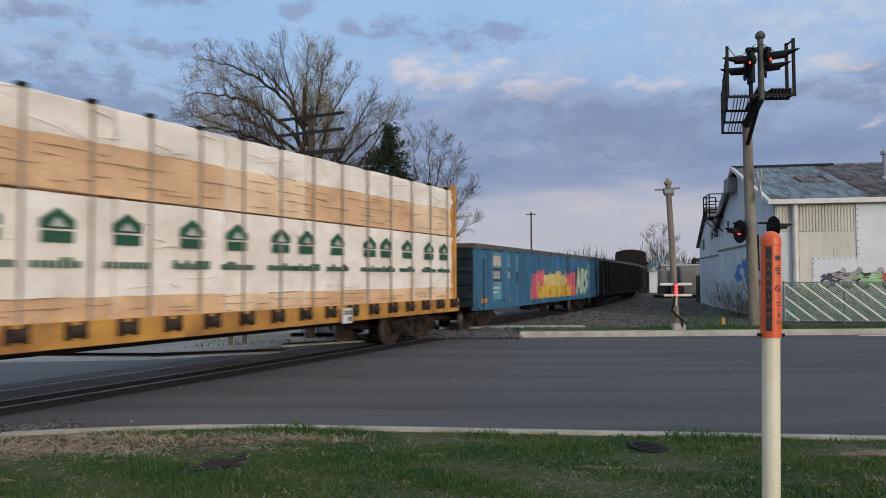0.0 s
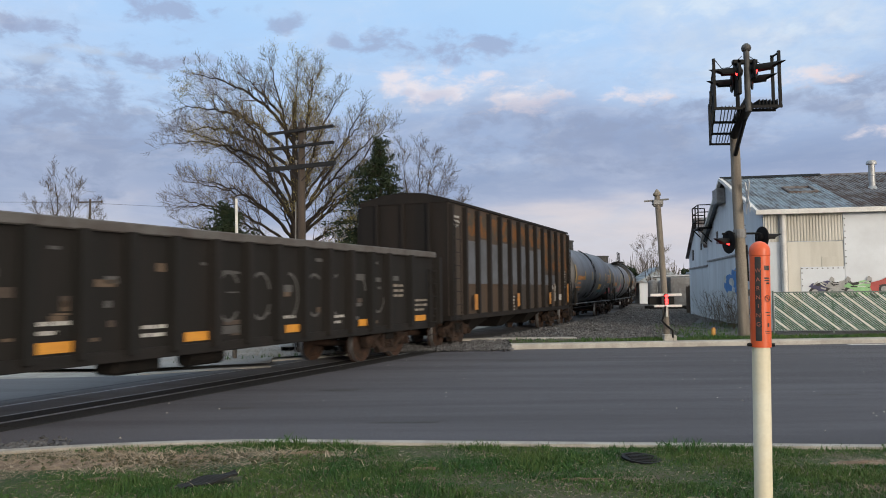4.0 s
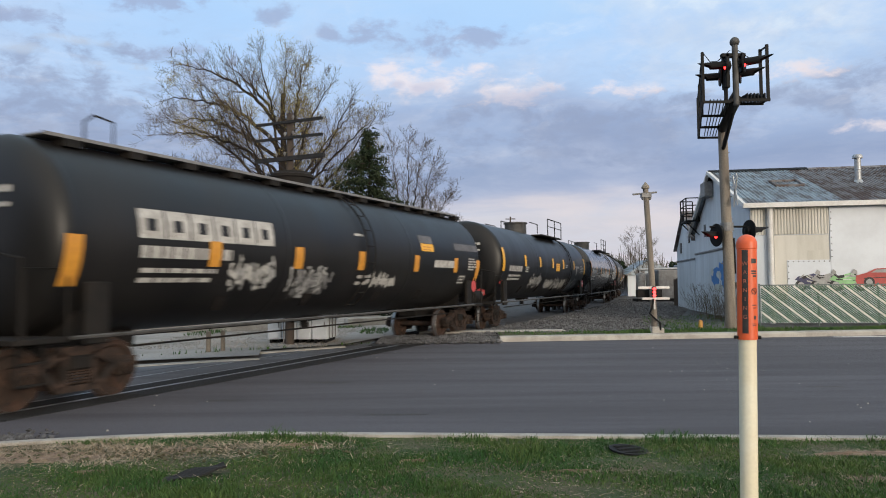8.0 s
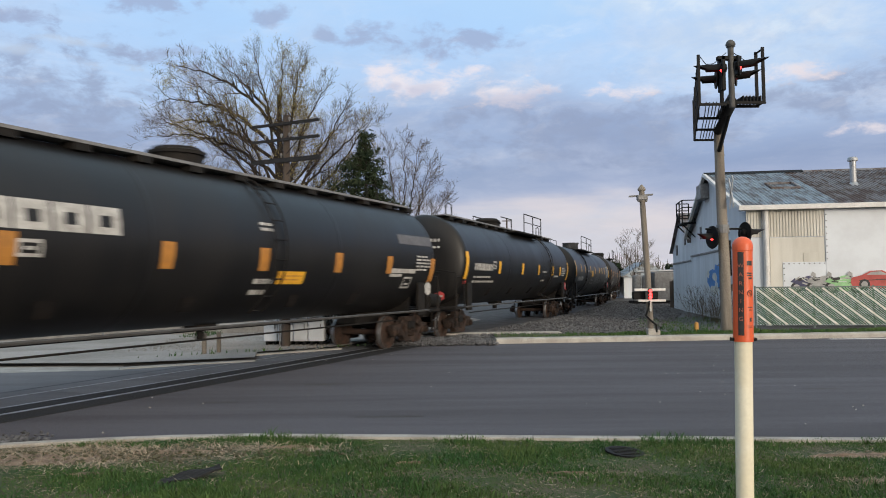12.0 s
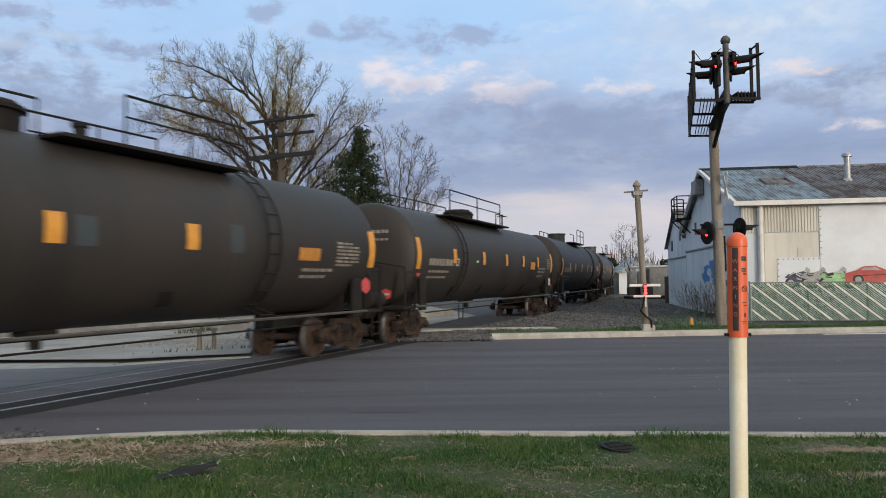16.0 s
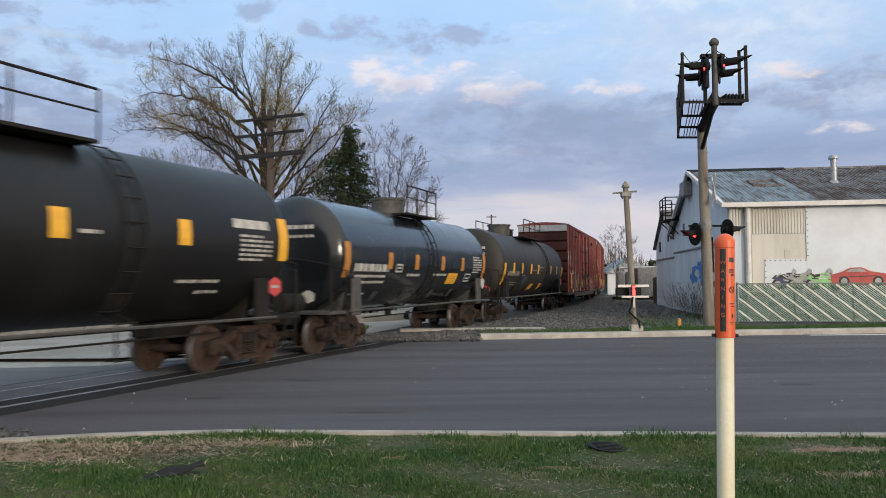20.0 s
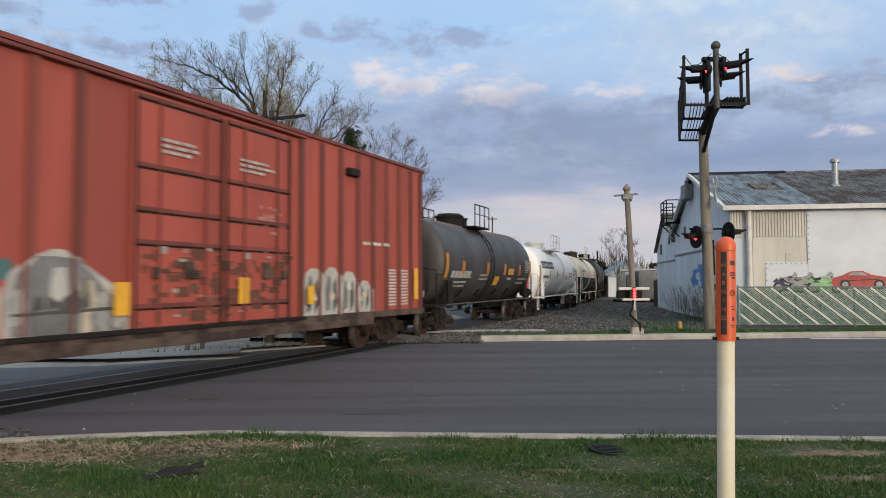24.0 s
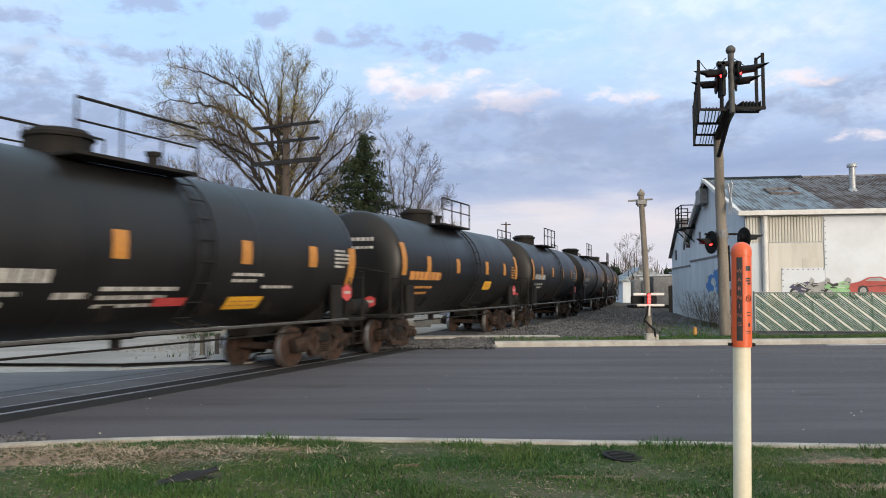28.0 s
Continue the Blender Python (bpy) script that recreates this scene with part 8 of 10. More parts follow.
def bare_tree(label, base, lobes, seed, fork=2.4, n=2600, step=0.34, tip=0.011, trunk_r=None, buds=0.0, twigs=4, twig_len=0.55, twig_r=0.0065, lean=(0, 0), group="bare trees", up=0.05):
    """A leafless tree that grows towards scattered points in its crown's lobes (cx, cy, cz, rx, ry, rz); fine twigs at the ends."""
    rng = np.random.default_rng(seed)
    tree = thing("tree", label, "tree", pose(*base), group=group)
    vol = np.array([l[3] * l[4] * l[5] for l in lobes])
    pts = []
    for l, k in zip(lobes, (n * vol / vol.sum()).astype(int)):
        d = rng.normal(0, 1, (k, 3))
        d /= np.linalg.norm(d, axis=1)[:, None]
        pts.append(np.array(l[:3]) + d * (rng.uniform(0.05, 1, (k, 1)) ** 0.45) * np.array(l[3:]))
    pts = np.concatenate(pts)
    # gaps between the limbs
    wave = np.sin(pts[:, 0] * 1.3 + 2 * np.sin(pts[:, 2] * 0.7)) * np.sin(pts[:, 1] * 1.1 + 1.5 * np.sin(pts[:, 2] * 0.9 + 1)) + rng.normal(0, 0.5, len(pts))
    pts = pts[(wave > -0.55) & (pts[:, 2] > fork * 0.55)]
    nodes = [np.array([lean[0] * z / fork, lean[1] * z / fork, z]) for z in np.arange(-0.2, fork + 0.01, step)]
    parent = [-1] + list(range(len(nodes) - 1))
    P = np.array(nodes)
    dist = np.linalg.norm(pts[:, None] - P[None], axis=2)
    near, best = dist.argmin(1), dist.min(1)
    alive = np.ones(len(pts), bool)
    last = {}
    for _ in range(110):
        if alive.sum() < 8:
            break
        idx = np.where(alive)[0]
        d = pts[idx] - P[near[idx]]
        d /= np.linalg.norm(d, axis=1)[:, None] + 1e-9
        acc = np.zeros_like(P)
        np.add.at(acc, near[idx], d)
        fresh = []
        for j in np.unique(near[idx]):
            v = acc[j]
            l = np.linalg.norm(v)
            if l < 1e-6:
                continue
            v = v / l + rng.normal(0, 0.045, 3) + np.array([0, 0, up])
            if parent[j] >= 0:
                w = P[j] - P[parent[j]]
                v = v + 0.85 * w / (np.linalg.norm(w) + 1e-9)
            q = P[j] + v / np.linalg.norm(v) * step
            key = (int(j), round(q[0], 1), round(q[1], 1), round(q[2], 1))
            if last.get(key, 0) > 1:
                continue
            last[key] = last.get(key, 0) + 1
            fresh.append((j, q))
        if not fresh:
            break
        o = len(P)
        parent += [int(j) for j, _ in fresh]
        F = np.array([q for _, q in fresh])
        P = np.concatenate([P, F])
        dd = np.linalg.norm(pts[idx][:, None] - F[None], axis=2)
        k = dd.argmin(1)
        m = dd[np.arange(len(idx)), k]
        closer = m < best[idx]
        near[idx[closer]], best[idx[closer]] = o + k[closer], m[closer]
        alive[idx[best[idx] < step * 1.25]] = False
    kids = np.zeros(len(P), int)
    for c in parent[1:]:
        kids[c] += 1
    area = np.where(kids == 0, tip ** 2.25, 0.0)
    for i in range(len(P) - 1, 0, -1):
        area[parent[i]] += area[i]
    rad = area ** (1 / 2.25)
    if trunk_r:
        rad = rad * (1 + (trunk_r / rad[0] - 1) * (rad / rad[0]) ** 0.6)
    big, fine = Sticks(7), Sticks(3)
    for i in range(1, len(P)):
        j = parent[i]
        (big if rad[i] > 0.045 else fine).add(P[j], P[i], min(rad[j], rad[i] * 1.35), rad[i])
    ends = []
    for i in range(1, len(P)):
        if rad[i] > 0.035 or rng.uniform() > (1.0 if kids[i] == 0 else 0.7):
            continue
        w = P[i] - P[parent[i]]
        w /= np.linalg.norm(w) + 1e-9
        for _ in range(twigs if kids[i] == 0 else 2):
            d = w * 1.0 + rng.normal(0, 0.42, 3) + np.array([0, 0, 0.12])
            d /= np.linalg.norm(d)
            l = twig_len * rng.uniform(0.5, 1.3)
            mid = P[i] + d * l * 0.5
            d2 = d + rng.normal(0, 0.14, 3) + np.array([0, 0, 0.12])
            q = mid + d2 / np.linalg.norm(d2) * l * 0.5
            fine.add(P[i], mid, twig_r, twig_r * 0.8)
            fine.add(mid, q, twig_r * 0.8, twig_r * 0.45)
            ends += [mid, q]
    part("trunk", big.mesh("trunk", BARK), None, tree)
    part("crown", fine.mesh("crown", TWIG), None, tree)
    if buds:
        sh, fs = [], []
        for e in ends:
            patch = math.sin(e[0] * 0.9 + 1) + math.sin(e[2] * 0.8 + e[1] * 0.5) + rng.normal(0, 0.5)
            if patch < 1.0 - buds or abs(e[0]) > 5.6:
                continue
            for _ in range(4):
                c = e + rng.normal(0, 0.10, 3)
                o = len(sh)
                sh += [tuple(c + rng.normal(0, 0.030, 3)) for _ in range(3)]
                fs.append((o, o + 1, o + 2))
        me = bpy.data.meshes.new("blossom")
        me.from_pydata(sh, [], fs)
        me.materials.append(BUD)
        part("blossom", me, None, tree)
    return tree


def spruce(label, base, height, radius, seed, low=0.03):
    """An evergreen: straight trunk, drooping boughs in whorls, each a spray of needle clumps."""
    rng = np.random.default_rng(seed)
    tree = thing("spruce", label, "tree", pose(*base), group="evergreens")
    part("trunk", Shape().tube([(0, 0, -0.2), (0, 0, height * 0.5), (0, 0, height)], [0.22, 0.13, 0.02], 8), BARK, tree)
    v, f = [], []
    bough = Sticks(3)
    z = height * low
    while z < height * 0.985:
        k = (z / height)
        R = radius * min(1.0, 1.35 * (1 - k) ** 0.8) * rng.uniform(0.8, 1.05) + 0.10
        for _ in range(int(7 + 9 * (1 - k))):
            a = rng.uniform(0, 6.28)
            rr = R * rng.uniform(0.35, 1.25) * (0.86 + 0.30 * math.sin(2 * a + z * 1.4 + seed) * math.cos(z * 2.1 + a))
            d = np.array([math.cos(a), math.sin(a), 0])
            p0 = np.array([0, 0, z])
            tip = d * rr + np.array([0, 0, z - 0.10 * rr + rng.uniform(-0.1, 0.3)])
            bough.add(p0, tip, 0.03, 0.01)
            for c in range(int(12 + rr * 27)):
                t = rng.uniform(0.25, 1.05)
                o = p0 + (tip - p0) * t + rng.normal(0, 0.10, 3) * np.array([1.3, 1.3, 0.8])
                s = rng.uniform(0.14, 0.36)
                n = rng.normal(0, 1, 3)
                n /= np.linalg.norm(n)
                m = np.cross(n, rng.normal(0, 1, 3))
                m /= np.linalg.norm(m)
                b = len(v)
                v += [tuple(o - n * s * 0.16), tuple(o + n * s * 0.16), tuple(o + m * s * 1.1 + np.array([0, 0, -0.03]))]
                f.append((b, b + 1, b + 2))
        z += height * 0.026
    part("limb", bough.mesh("limb", BARK), None, tree)
    me = bpy.data.meshes.new("needles")
    me.from_pydata(v, [], f)
    me.materials.append(NEEDLE)
    part("crown", me, None, tree)
    return tree


def limb_tree(label, base, limbs, seed, trunk=(0.55, 8.0), r0=0.17, reach=0.42, step=0.42, up=0.10, twig=0.0075, buds=0.0, dense=1.5, group="bare trees"):
    """A leafless tree with named main limbs: height on the trunk, then the bend and the end of each limb (x, y, z) and its thickness; finer branches fork off along them."""
    rng = np.random.default_rng(seed)
    tree = thing("tree", label, "tree", pose(*base), group=group)
    big, fine, ends = Sticks(5), Sticks(3), []

    def put(p, q, ra, rb):
        (big if rb > 0.019 else fine).add(p, q, ra, rb)

    def fork(p, w, length, r, level):
        side = np.cross(w, rng.normal(0, 1, 3))
        side /= np.linalg.norm(side) + 1e-9
        a = rng.uniform(0.45, 1.0)
        d = w * math.cos(a) + side * math.sin(a) + np.array([0, 0, 0.12])
        grow(p, d / np.linalg.norm(d), length, r, level)

    def grow(p, d, length, r, level):
        n = max(2, int(length / step + 0.5))
        r = max(r, twig)
        for i in range(n):
            d = d + rng.normal(0, 0.062, 3) + np.array([0, 0, up])
            d /= np.linalg.norm(d)
            q = p + d * (length / n)
            ra, rb = (r + (twig * 0.6 - r) * t for t in (i / n, (i + 1) / n))
            put(p, q, ra, rb)
            p = q
            if level > 0 and (i > 0 or n < 3):
                for _ in range(1 + (rng.random() < 0.75)):
                    fork(p, d, max(0.35, length * (0.62 - 0.35 * i / n) * rng.uniform(0.6, 1.1)), rb * 0.7, level - 1)
        ends.append(p)

    tr, th = trunk
    for i in range(12):
        a, b = i / 12, (i + 1) / 12
        put(np.array([0.1 * math.sin(3 * a), 0, th * a - 0.2]), np.array([0.1 * math.sin(3 * b), 0, th * b - 0.2]), tr * (1 - 0.72 * a), tr * (1 - 0.72 * b))
    for zs, bend, tip, *thick in limbs:
        A, B = np.array([0, 0, zs]), np.array(bend)
        C = B + (np.array(tip) - B) * 0.84
        length = np.linalg.norm(B - A) + np.linalg.norm(C - B)
        n = max(6, int(length / 0.45))
        last, r = A, r0 * (0.55 + 0.45 * min(1, length / 9)) * (thick[0] if thick else 1.0)
        for i in range(n):
            t = (i + 1) / n
            q = A * (1 - t) ** 2 + B * 2 * t * (1 - t) + C * t * t + rng.normal(0, 0.05, 3)
            put(last, q, r * (1 - 0.86 * i / n), r * (1 - 0.86 * t))
            w = (q - last) / (np.linalg.norm(q - last) + 1e-9)
            if t > 0.30:
                for _ in range(int(dense) + (rng.random() < dense % 1)):
                    fork(q, w, max(0.6, reach * length * (0.54 - 0.28 * t) * rng.uniform(0.5, 1.15)), r * (1 - 0.86 * t) * 0.5, 2)
            last = q
        grow(last, w, 0.8, r * 0.14, 1)
    part("trunk", big.mesh("trunk", BARK), None, tree)
    part("crown", fine.mesh("crown", TWIG), None, tree)
    if buds:
        vs, fs = [], []
        for e in ends:
            patch = math.sin(e[0] * 0.8 + 1.2) + math.sin(e[2] * 0.7 + e[1] * 0.5) + rng.normal(0, 0.5)
            if patch < 1.2 - buds or abs(e[0]) > 6.3:
                continue
            for _ in range(5):
                c = e + rng.normal(0, 0.13, 3)
                o = len(vs)
                vs += [tuple(c + rng.normal(0, 0.026, 3)) for _ in range(3)]
                fs.append((o, o + 1, o + 2))
        me = bpy.data.meshes.new("blossom")
        me.from_pydata(vs, [], fs)
        me.materials.append(BUD)
        part("blossom", me, None, tree)
    return tree


limb_tree("large bare spreading tree with pale yellow buds", (-10.0, 46, 0), [
    (10.0, (-2.4, 0.3, 13.7), (-8.4, 0.5, 13.7), 1.45), (11.2, (-1.9, -0.6, 15.0), (-7.2, -1.0, 15.6), 1.15), (11.6, (-1.8, 1.0, 14.6), (-4.4, 1.2, 16.6), 1.1),
    (8.0, (-0.6, 0, 13.5), (-1.6, -0.4, 16.7)), (8.0, (0.1, 0.5, 13.0), (0.0, 1.0, 17.0)), (7.6, (1.0, -0.5, 13.0), (1.6, -0.8, 16.2)),
    (7.2, (1.4, 0.4, 12.0), (3.2, 1.0, 15.2)), (6.2, (2.2, -0.6, 8.6), (4.9, -0.8, 14.1), 1.2), (5.4, (2.6, 0.6, 7.6), (6.2, 1.2, 13.3), 1.2),
    (8.4, (-3.2, -0.8, 11.8), (-8.3, -1.0, 10.9), 1.0), (5.0, (-2.6, 0.8, 8.6), (-8.2, 1.0, 9.0)), (4.4, (-2.8, -1.0, 7.6), (-8.0, -1.4, 7.0)), (3.8, (-2.6, 0.6, 6.2), (-6.4, 0.8, 5.4)),
    (4.6, (2.0, -0.8, 7.4), (5.0, -1.0, 8.8)), (6.0, (0.6, 3.0, 10.0), (0.8, 5.0, 13.2)), (6.0, (-1.2, -3.0, 9.6), (-1.8, -5.0, 12.2)), (6.4, (-2.0, 2.4, 10.0), (-4.4, 4.2, 12.4)),
    (6.2, (1.6, -2.4, 9.4), (2.6, -4.2, 12.0)), (4.0, (1.6, 0.6, 6.0), (4.0, 1.0, 5.6)),
    (4.2, (-3.4, 1.0, 6.6), (-8.2, 1.4, 8.2)), (3.6, (-3.0, -0.8, 5.2), (-7.4, -1.0, 6.4)), (3.4, (-2.2, 1.2, 4.8), (-5.6, 1.8, 4.6)), (9.4, (-4.2, 0.4, 13.2), (-7.8, 0.6, 11.9), 1.1), (3.6, (2.0, -0.8, 5.6), (5.2, -1.0, 7.0)), (5.0, (3.0, 0.2, 7.6), (6.2, 0.4, 10.6)),
    (3.4, (2.0, 0.8, 4.6), (4.6, 1.2, 4.6)), (6.0, (2.8, -0.4, 9.4), (6.4, -0.6, 12.6)), (6.4, (-3.4, -0.2, 11.4), (-7.8, -0.4, 12.4)),
    (6.8, (-1.4, -1.4, 12.4), (-5.6, -2.0, 14.4)), (6.2, (-2.2, 1.6, 11.0), (-6.6, 2.4, 12.2)), (7.8, (0.6, 1.6, 13.0), (0.9, 2.4, 16.4)), (5.2, (-2.0, -2.0, 8.2), (-6.0, -3.2, 8.6)),
    (6.6, (2.2, 1.6, 11.0), (4.6, 2.4, 13.4)), (5.0, (2.4, 2.0, 7.6), (5.4, 2.6, 9.8)), (4.4, (1.0, -2.6, 7.0), (2.0, -4.4, 8.6)), (4.6, (-1.0, 2.8, 7.4), (-3.0, 4.6, 9.0))], 5, trunk=(0.44, 14.0), buds=1.0, r0=0.115, dense=2.6, reach=0.47)
limb_tree("bare slender tree behind the spruce", (-2.7, 54, 0), [
    (3.0, (-0.6, 0, 8.5), (-1.2, 0.5, 13.0)), (3.4, (0.2, 0.4, 8.5), (0.2, 0.8, 13.2)), (3.2, (0.8, -0.4, 8.6), (1.3, -0.6, 12.2)), (2.8, (1.2, 0.5, 7.4), (2.5, 0.8, 10.6)),
    (2.4, (1.6, -0.4, 6.2), (3.3, -0.6, 8.2)), (2.0, (1.6, 0.3, 4.8), (3.9, 0.4, 6.2)), (2.2, (1.6, 1.0, 6.0), (4.0, 1.4, 9.4)), (2.6, (1.0, 1.2, 7.4), (2.4, 1.8, 12.0)), (2.6, (-0.8, 0.8, 6.8), (-1.8, 1.2, 9.6))], 8, trunk=(0.22, 6.0), r0=0.075, reach=0.40, twig=0.0085, up=0.06, dense=2.4)
limb_tree("far bare tree behind the rail cars", (-37.4, 70, 0), [
    (3.0, (-1.2, 0, 8.0), (-3.8, 0.5, 11.4)), (3.4, (-0.8, 0.6, 8.6), (-2.2, 1.0, 13.2)), (3.6, (-0.2, -0.4, 9.0), (-0.7, -0.6, 14.4)), (3.6, (0.4, 0.5, 9.0), (0.6, 0.8, 14.0)),
    (3.4, (0.9, -0.4, 8.4), (2.1, -0.6, 12.8)), (3.0, (1.4, 0.5, 7.6), (3.3, 0.8, 11.0)), (2.6, (1.8, 0, 6.6), (4.2, 0, 9.4)), (2.6, (-1.8, 0, 6.4), (-4.4, 0, 9.2))], 9, trunk=(0.26, 7.0), r0=0.085, reach=0.34, twig=0.010, up=0.12, dense=2.2)
limb_tree("small bare tree beyond the crossing post", (21.0, 80, 0), [
    (1.8, (-0.6, 0, 4.4), (-1.5, 0.3, 6.2)), (2.0, (-0.2, 0.3, 4.8), (-0.5, 0.5, 7.2)), (2.0, (0.3, -0.2, 4.8), (0.6, -0.3, 7.0)), (1.8, (0.8, 0.2, 4.2), (1.8, 0.3, 6.0)), (1.4, (0.8, 0, 3.2), (1.9, 0, 4.6))], 14, trunk=(0.13, 3.6), r0=0.05, reach=0.36, twig=0.009, dense=2.0)
limb_tree("low brown budding tree between pole and spruce", (-6.2, 44, 0), [
    (1.2, (-1.0, 0, 3.6), (-2.2, 0.4, 6.0)), (1.4, (-0.5, 0.4, 4.4), (-1.0, 0.6, 7.6)), (1.4, (0.1, -0.4, 4.6), (0.2, -0.6, 8.2)), (1.4, (0.7, 0.4, 4.4), (1.4, 0.6, 7.4)), (1.2, (1.0, -0.3, 3.6), (2.2, -0.4, 5.8)),
    (1.0, (-1.4, 0, 2.6), (-3.0, 0, 4.2)), (1.2, (0.0, 1.0, 4.0), (-0.4, 1.8, 6.4)), (1.2, (0.2, -1.0, 4.0), (0.6, -1.8, 6.2)), (1.0, (1.4, 0, 2.6), (2.6, 0, 4.4))], 13, trunk=(0.14, 2.4), r0=0.06, reach=0.36, buds=1.6, dense=2.6)
bare_tree("far bare tree at the edge of view", (-47, 74, 0), [(0, 0, 6.2, 4.2, 4.0, 4.2)], 10, fork=1.6, n=1400, step=0.42, tip=0.014, trunk_r=0.2, twig_len=0.9, twig_r=0.009)
spruce("tall dark green spruce", (-4.15, 42, 0), 10.7, 3.9, 3)
spruce("dark evergreen with low broad boughs", (-12.4, 40, 0), 6.6, 3.6, 4)


def clump_bush(name, label, base, rx, ry, h, n, material, seed, leaf=0.14):
    """A dense shrub of many small leaf clumps."""
    rng = np.random.default_rng(seed)
    b = thing(name, label, "bush", pose(*base))
    st = Sticks(3)
    v, f = [], []
    for i in range(26):
        a, t = rng.uniform(0, 6.28), rng.uniform(0.3, 0.9)
        st.add(np.zeros(3), np.array([math.cos(a) * rx * t, math.sin(a) * ry * t, h * rng.uniform(0.4, 0.9)]), 0.04, 0.01)
    for i in range(n):
        d = rng.normal(0, 1, 3)
        d /= np.linalg.norm(d)
        r = rng.uniform(0.55, 1.0) ** 0.5 * (0.85 + 0.2 * math.sin(5 * d[0] + 3 * d[2]))
        c = np.array([d[0] * rx * r, d[1] * ry * r, h * 0.5 + d[2] * h * 0.5 * r])
        o = len(v)
        v += [tuple(c + rng.normal(0, leaf, 3)) for _ in range(3)]
        f.append((o, o + 1, o + 2))
    part("branches", st.mesh("branches", BARK), None, b)
    me = bpy.data.meshes.new("leaves")
    me.from_pydata(v, [], f)
    me.materials.append(material)
    part("leaves", me, None, b)
    return b


clump_bush("bush", "dark green bush beside the far track", (22.4, 93, 0), 1.5, 1.5, 4.6, 1800, NEEDLE, 1, 0.16)
clump_bush("bush", "dark evergreen shrub behind the yard", (27.5, 88, 0), 1.3, 1.3, 4.2, 1200, NEEDLE, 2, 0.16)

# far woods along the horizon
rngw = np.random.default_rng(20)
fw = Sticks(3)
for k in range(9000):
    a = radians(rngw.uniform(-62, 62))
    d = rngw.uniform(150, 230)
    hgt = 4.2 + 3.4 * (0.5 + 0.5 * math.sin(a * 17) * math.sin(a * 41 + 1)) + rngw.uniform(0, 2.5)
    x, y = d * math.sin(a), d * math.cos(a)
    p = np.array([x, y, rngw.uniform(0, hgt * 0.75)])
    fw.add(p, p + np.array([rngw.normal(0, 0.9), rngw.normal(0, 0.9), rngw.uniform(0.8, 2.2)]), 0.12, 0.04)
    if k % 3 == 0:
        fw.add(np.array([x, y, 0]), np.array([x + rngw.normal(0, 0.3), y, hgt]), 0.13, 0.04)
tagged(new("far_woods", fw.mesh("far_woods", FARWOOD)), "low belt of far leafless woods", "woods", kind="stuff")

# twigs of the weeds along the shed
wd = Sticks(3)
for k in range(150):
    t = rngw.uniform(0.5, 9.0)
    p = np.array([12.2 + 0.163 * t - rngw.uniform(0.1, 1.0), 29.6 + 0.987 * t, 0.05])
    q = p + np.array([rngw.normal(-0.1, 0.3), rngw.normal(0, 0.3), rngw.uniform(0.5, 1.7)])
    wd.add(p, q, 0.007, 0.004)
    for _ in range(2):
        c = p + (q - p) * rngw.uniform(0.4, 0.9)
        wd.add(c, c + np.array([rngw.normal(0, 0.2), rngw.normal(0, 0.2), rngw.uniform(0.1, 0.4)]), 0.006, 0.003)
tagged(new("dead_weeds", wd.mesh("dead_weeds", TWIG)), "tangle of dead weeds along the shed wall", "weeds", kind="stuff")

# ---------- white sheds ----------
SH = pose(12.34, 29.6, 0.0, 0, 0, -9.4)          # x along the front, y along the side by the track


def corrugated(name, x0, x1, y, z0, z1, pitch, depth, m, parent, label=""):
    """A ribbed sheet standing on the x line, ribs upright."""
    s = Shape()
    n = int((x1 - x0) / pitch)
    prof = []
    for k in range(n):
        a = x0 + k * (x1 - x0) / n
        p = (x1 - x0) / n
        prof += [(a, 0), (a + p * 0.35, 0), (a + p * 0.5, depth), (a + p * 0.85, depth)]
    prof.append((x1, 0))
    for a, d in prof:
        s.v += [(a, y - d, z0), (a, y - d, z1)]
    for k in range(len(prof) - 1):
        s.f.append((2 * k, 2 * k + 2, 2 * k + 3, 2 * k + 1))
        s.m.append(0)
    return part(name, s, m, parent, label)


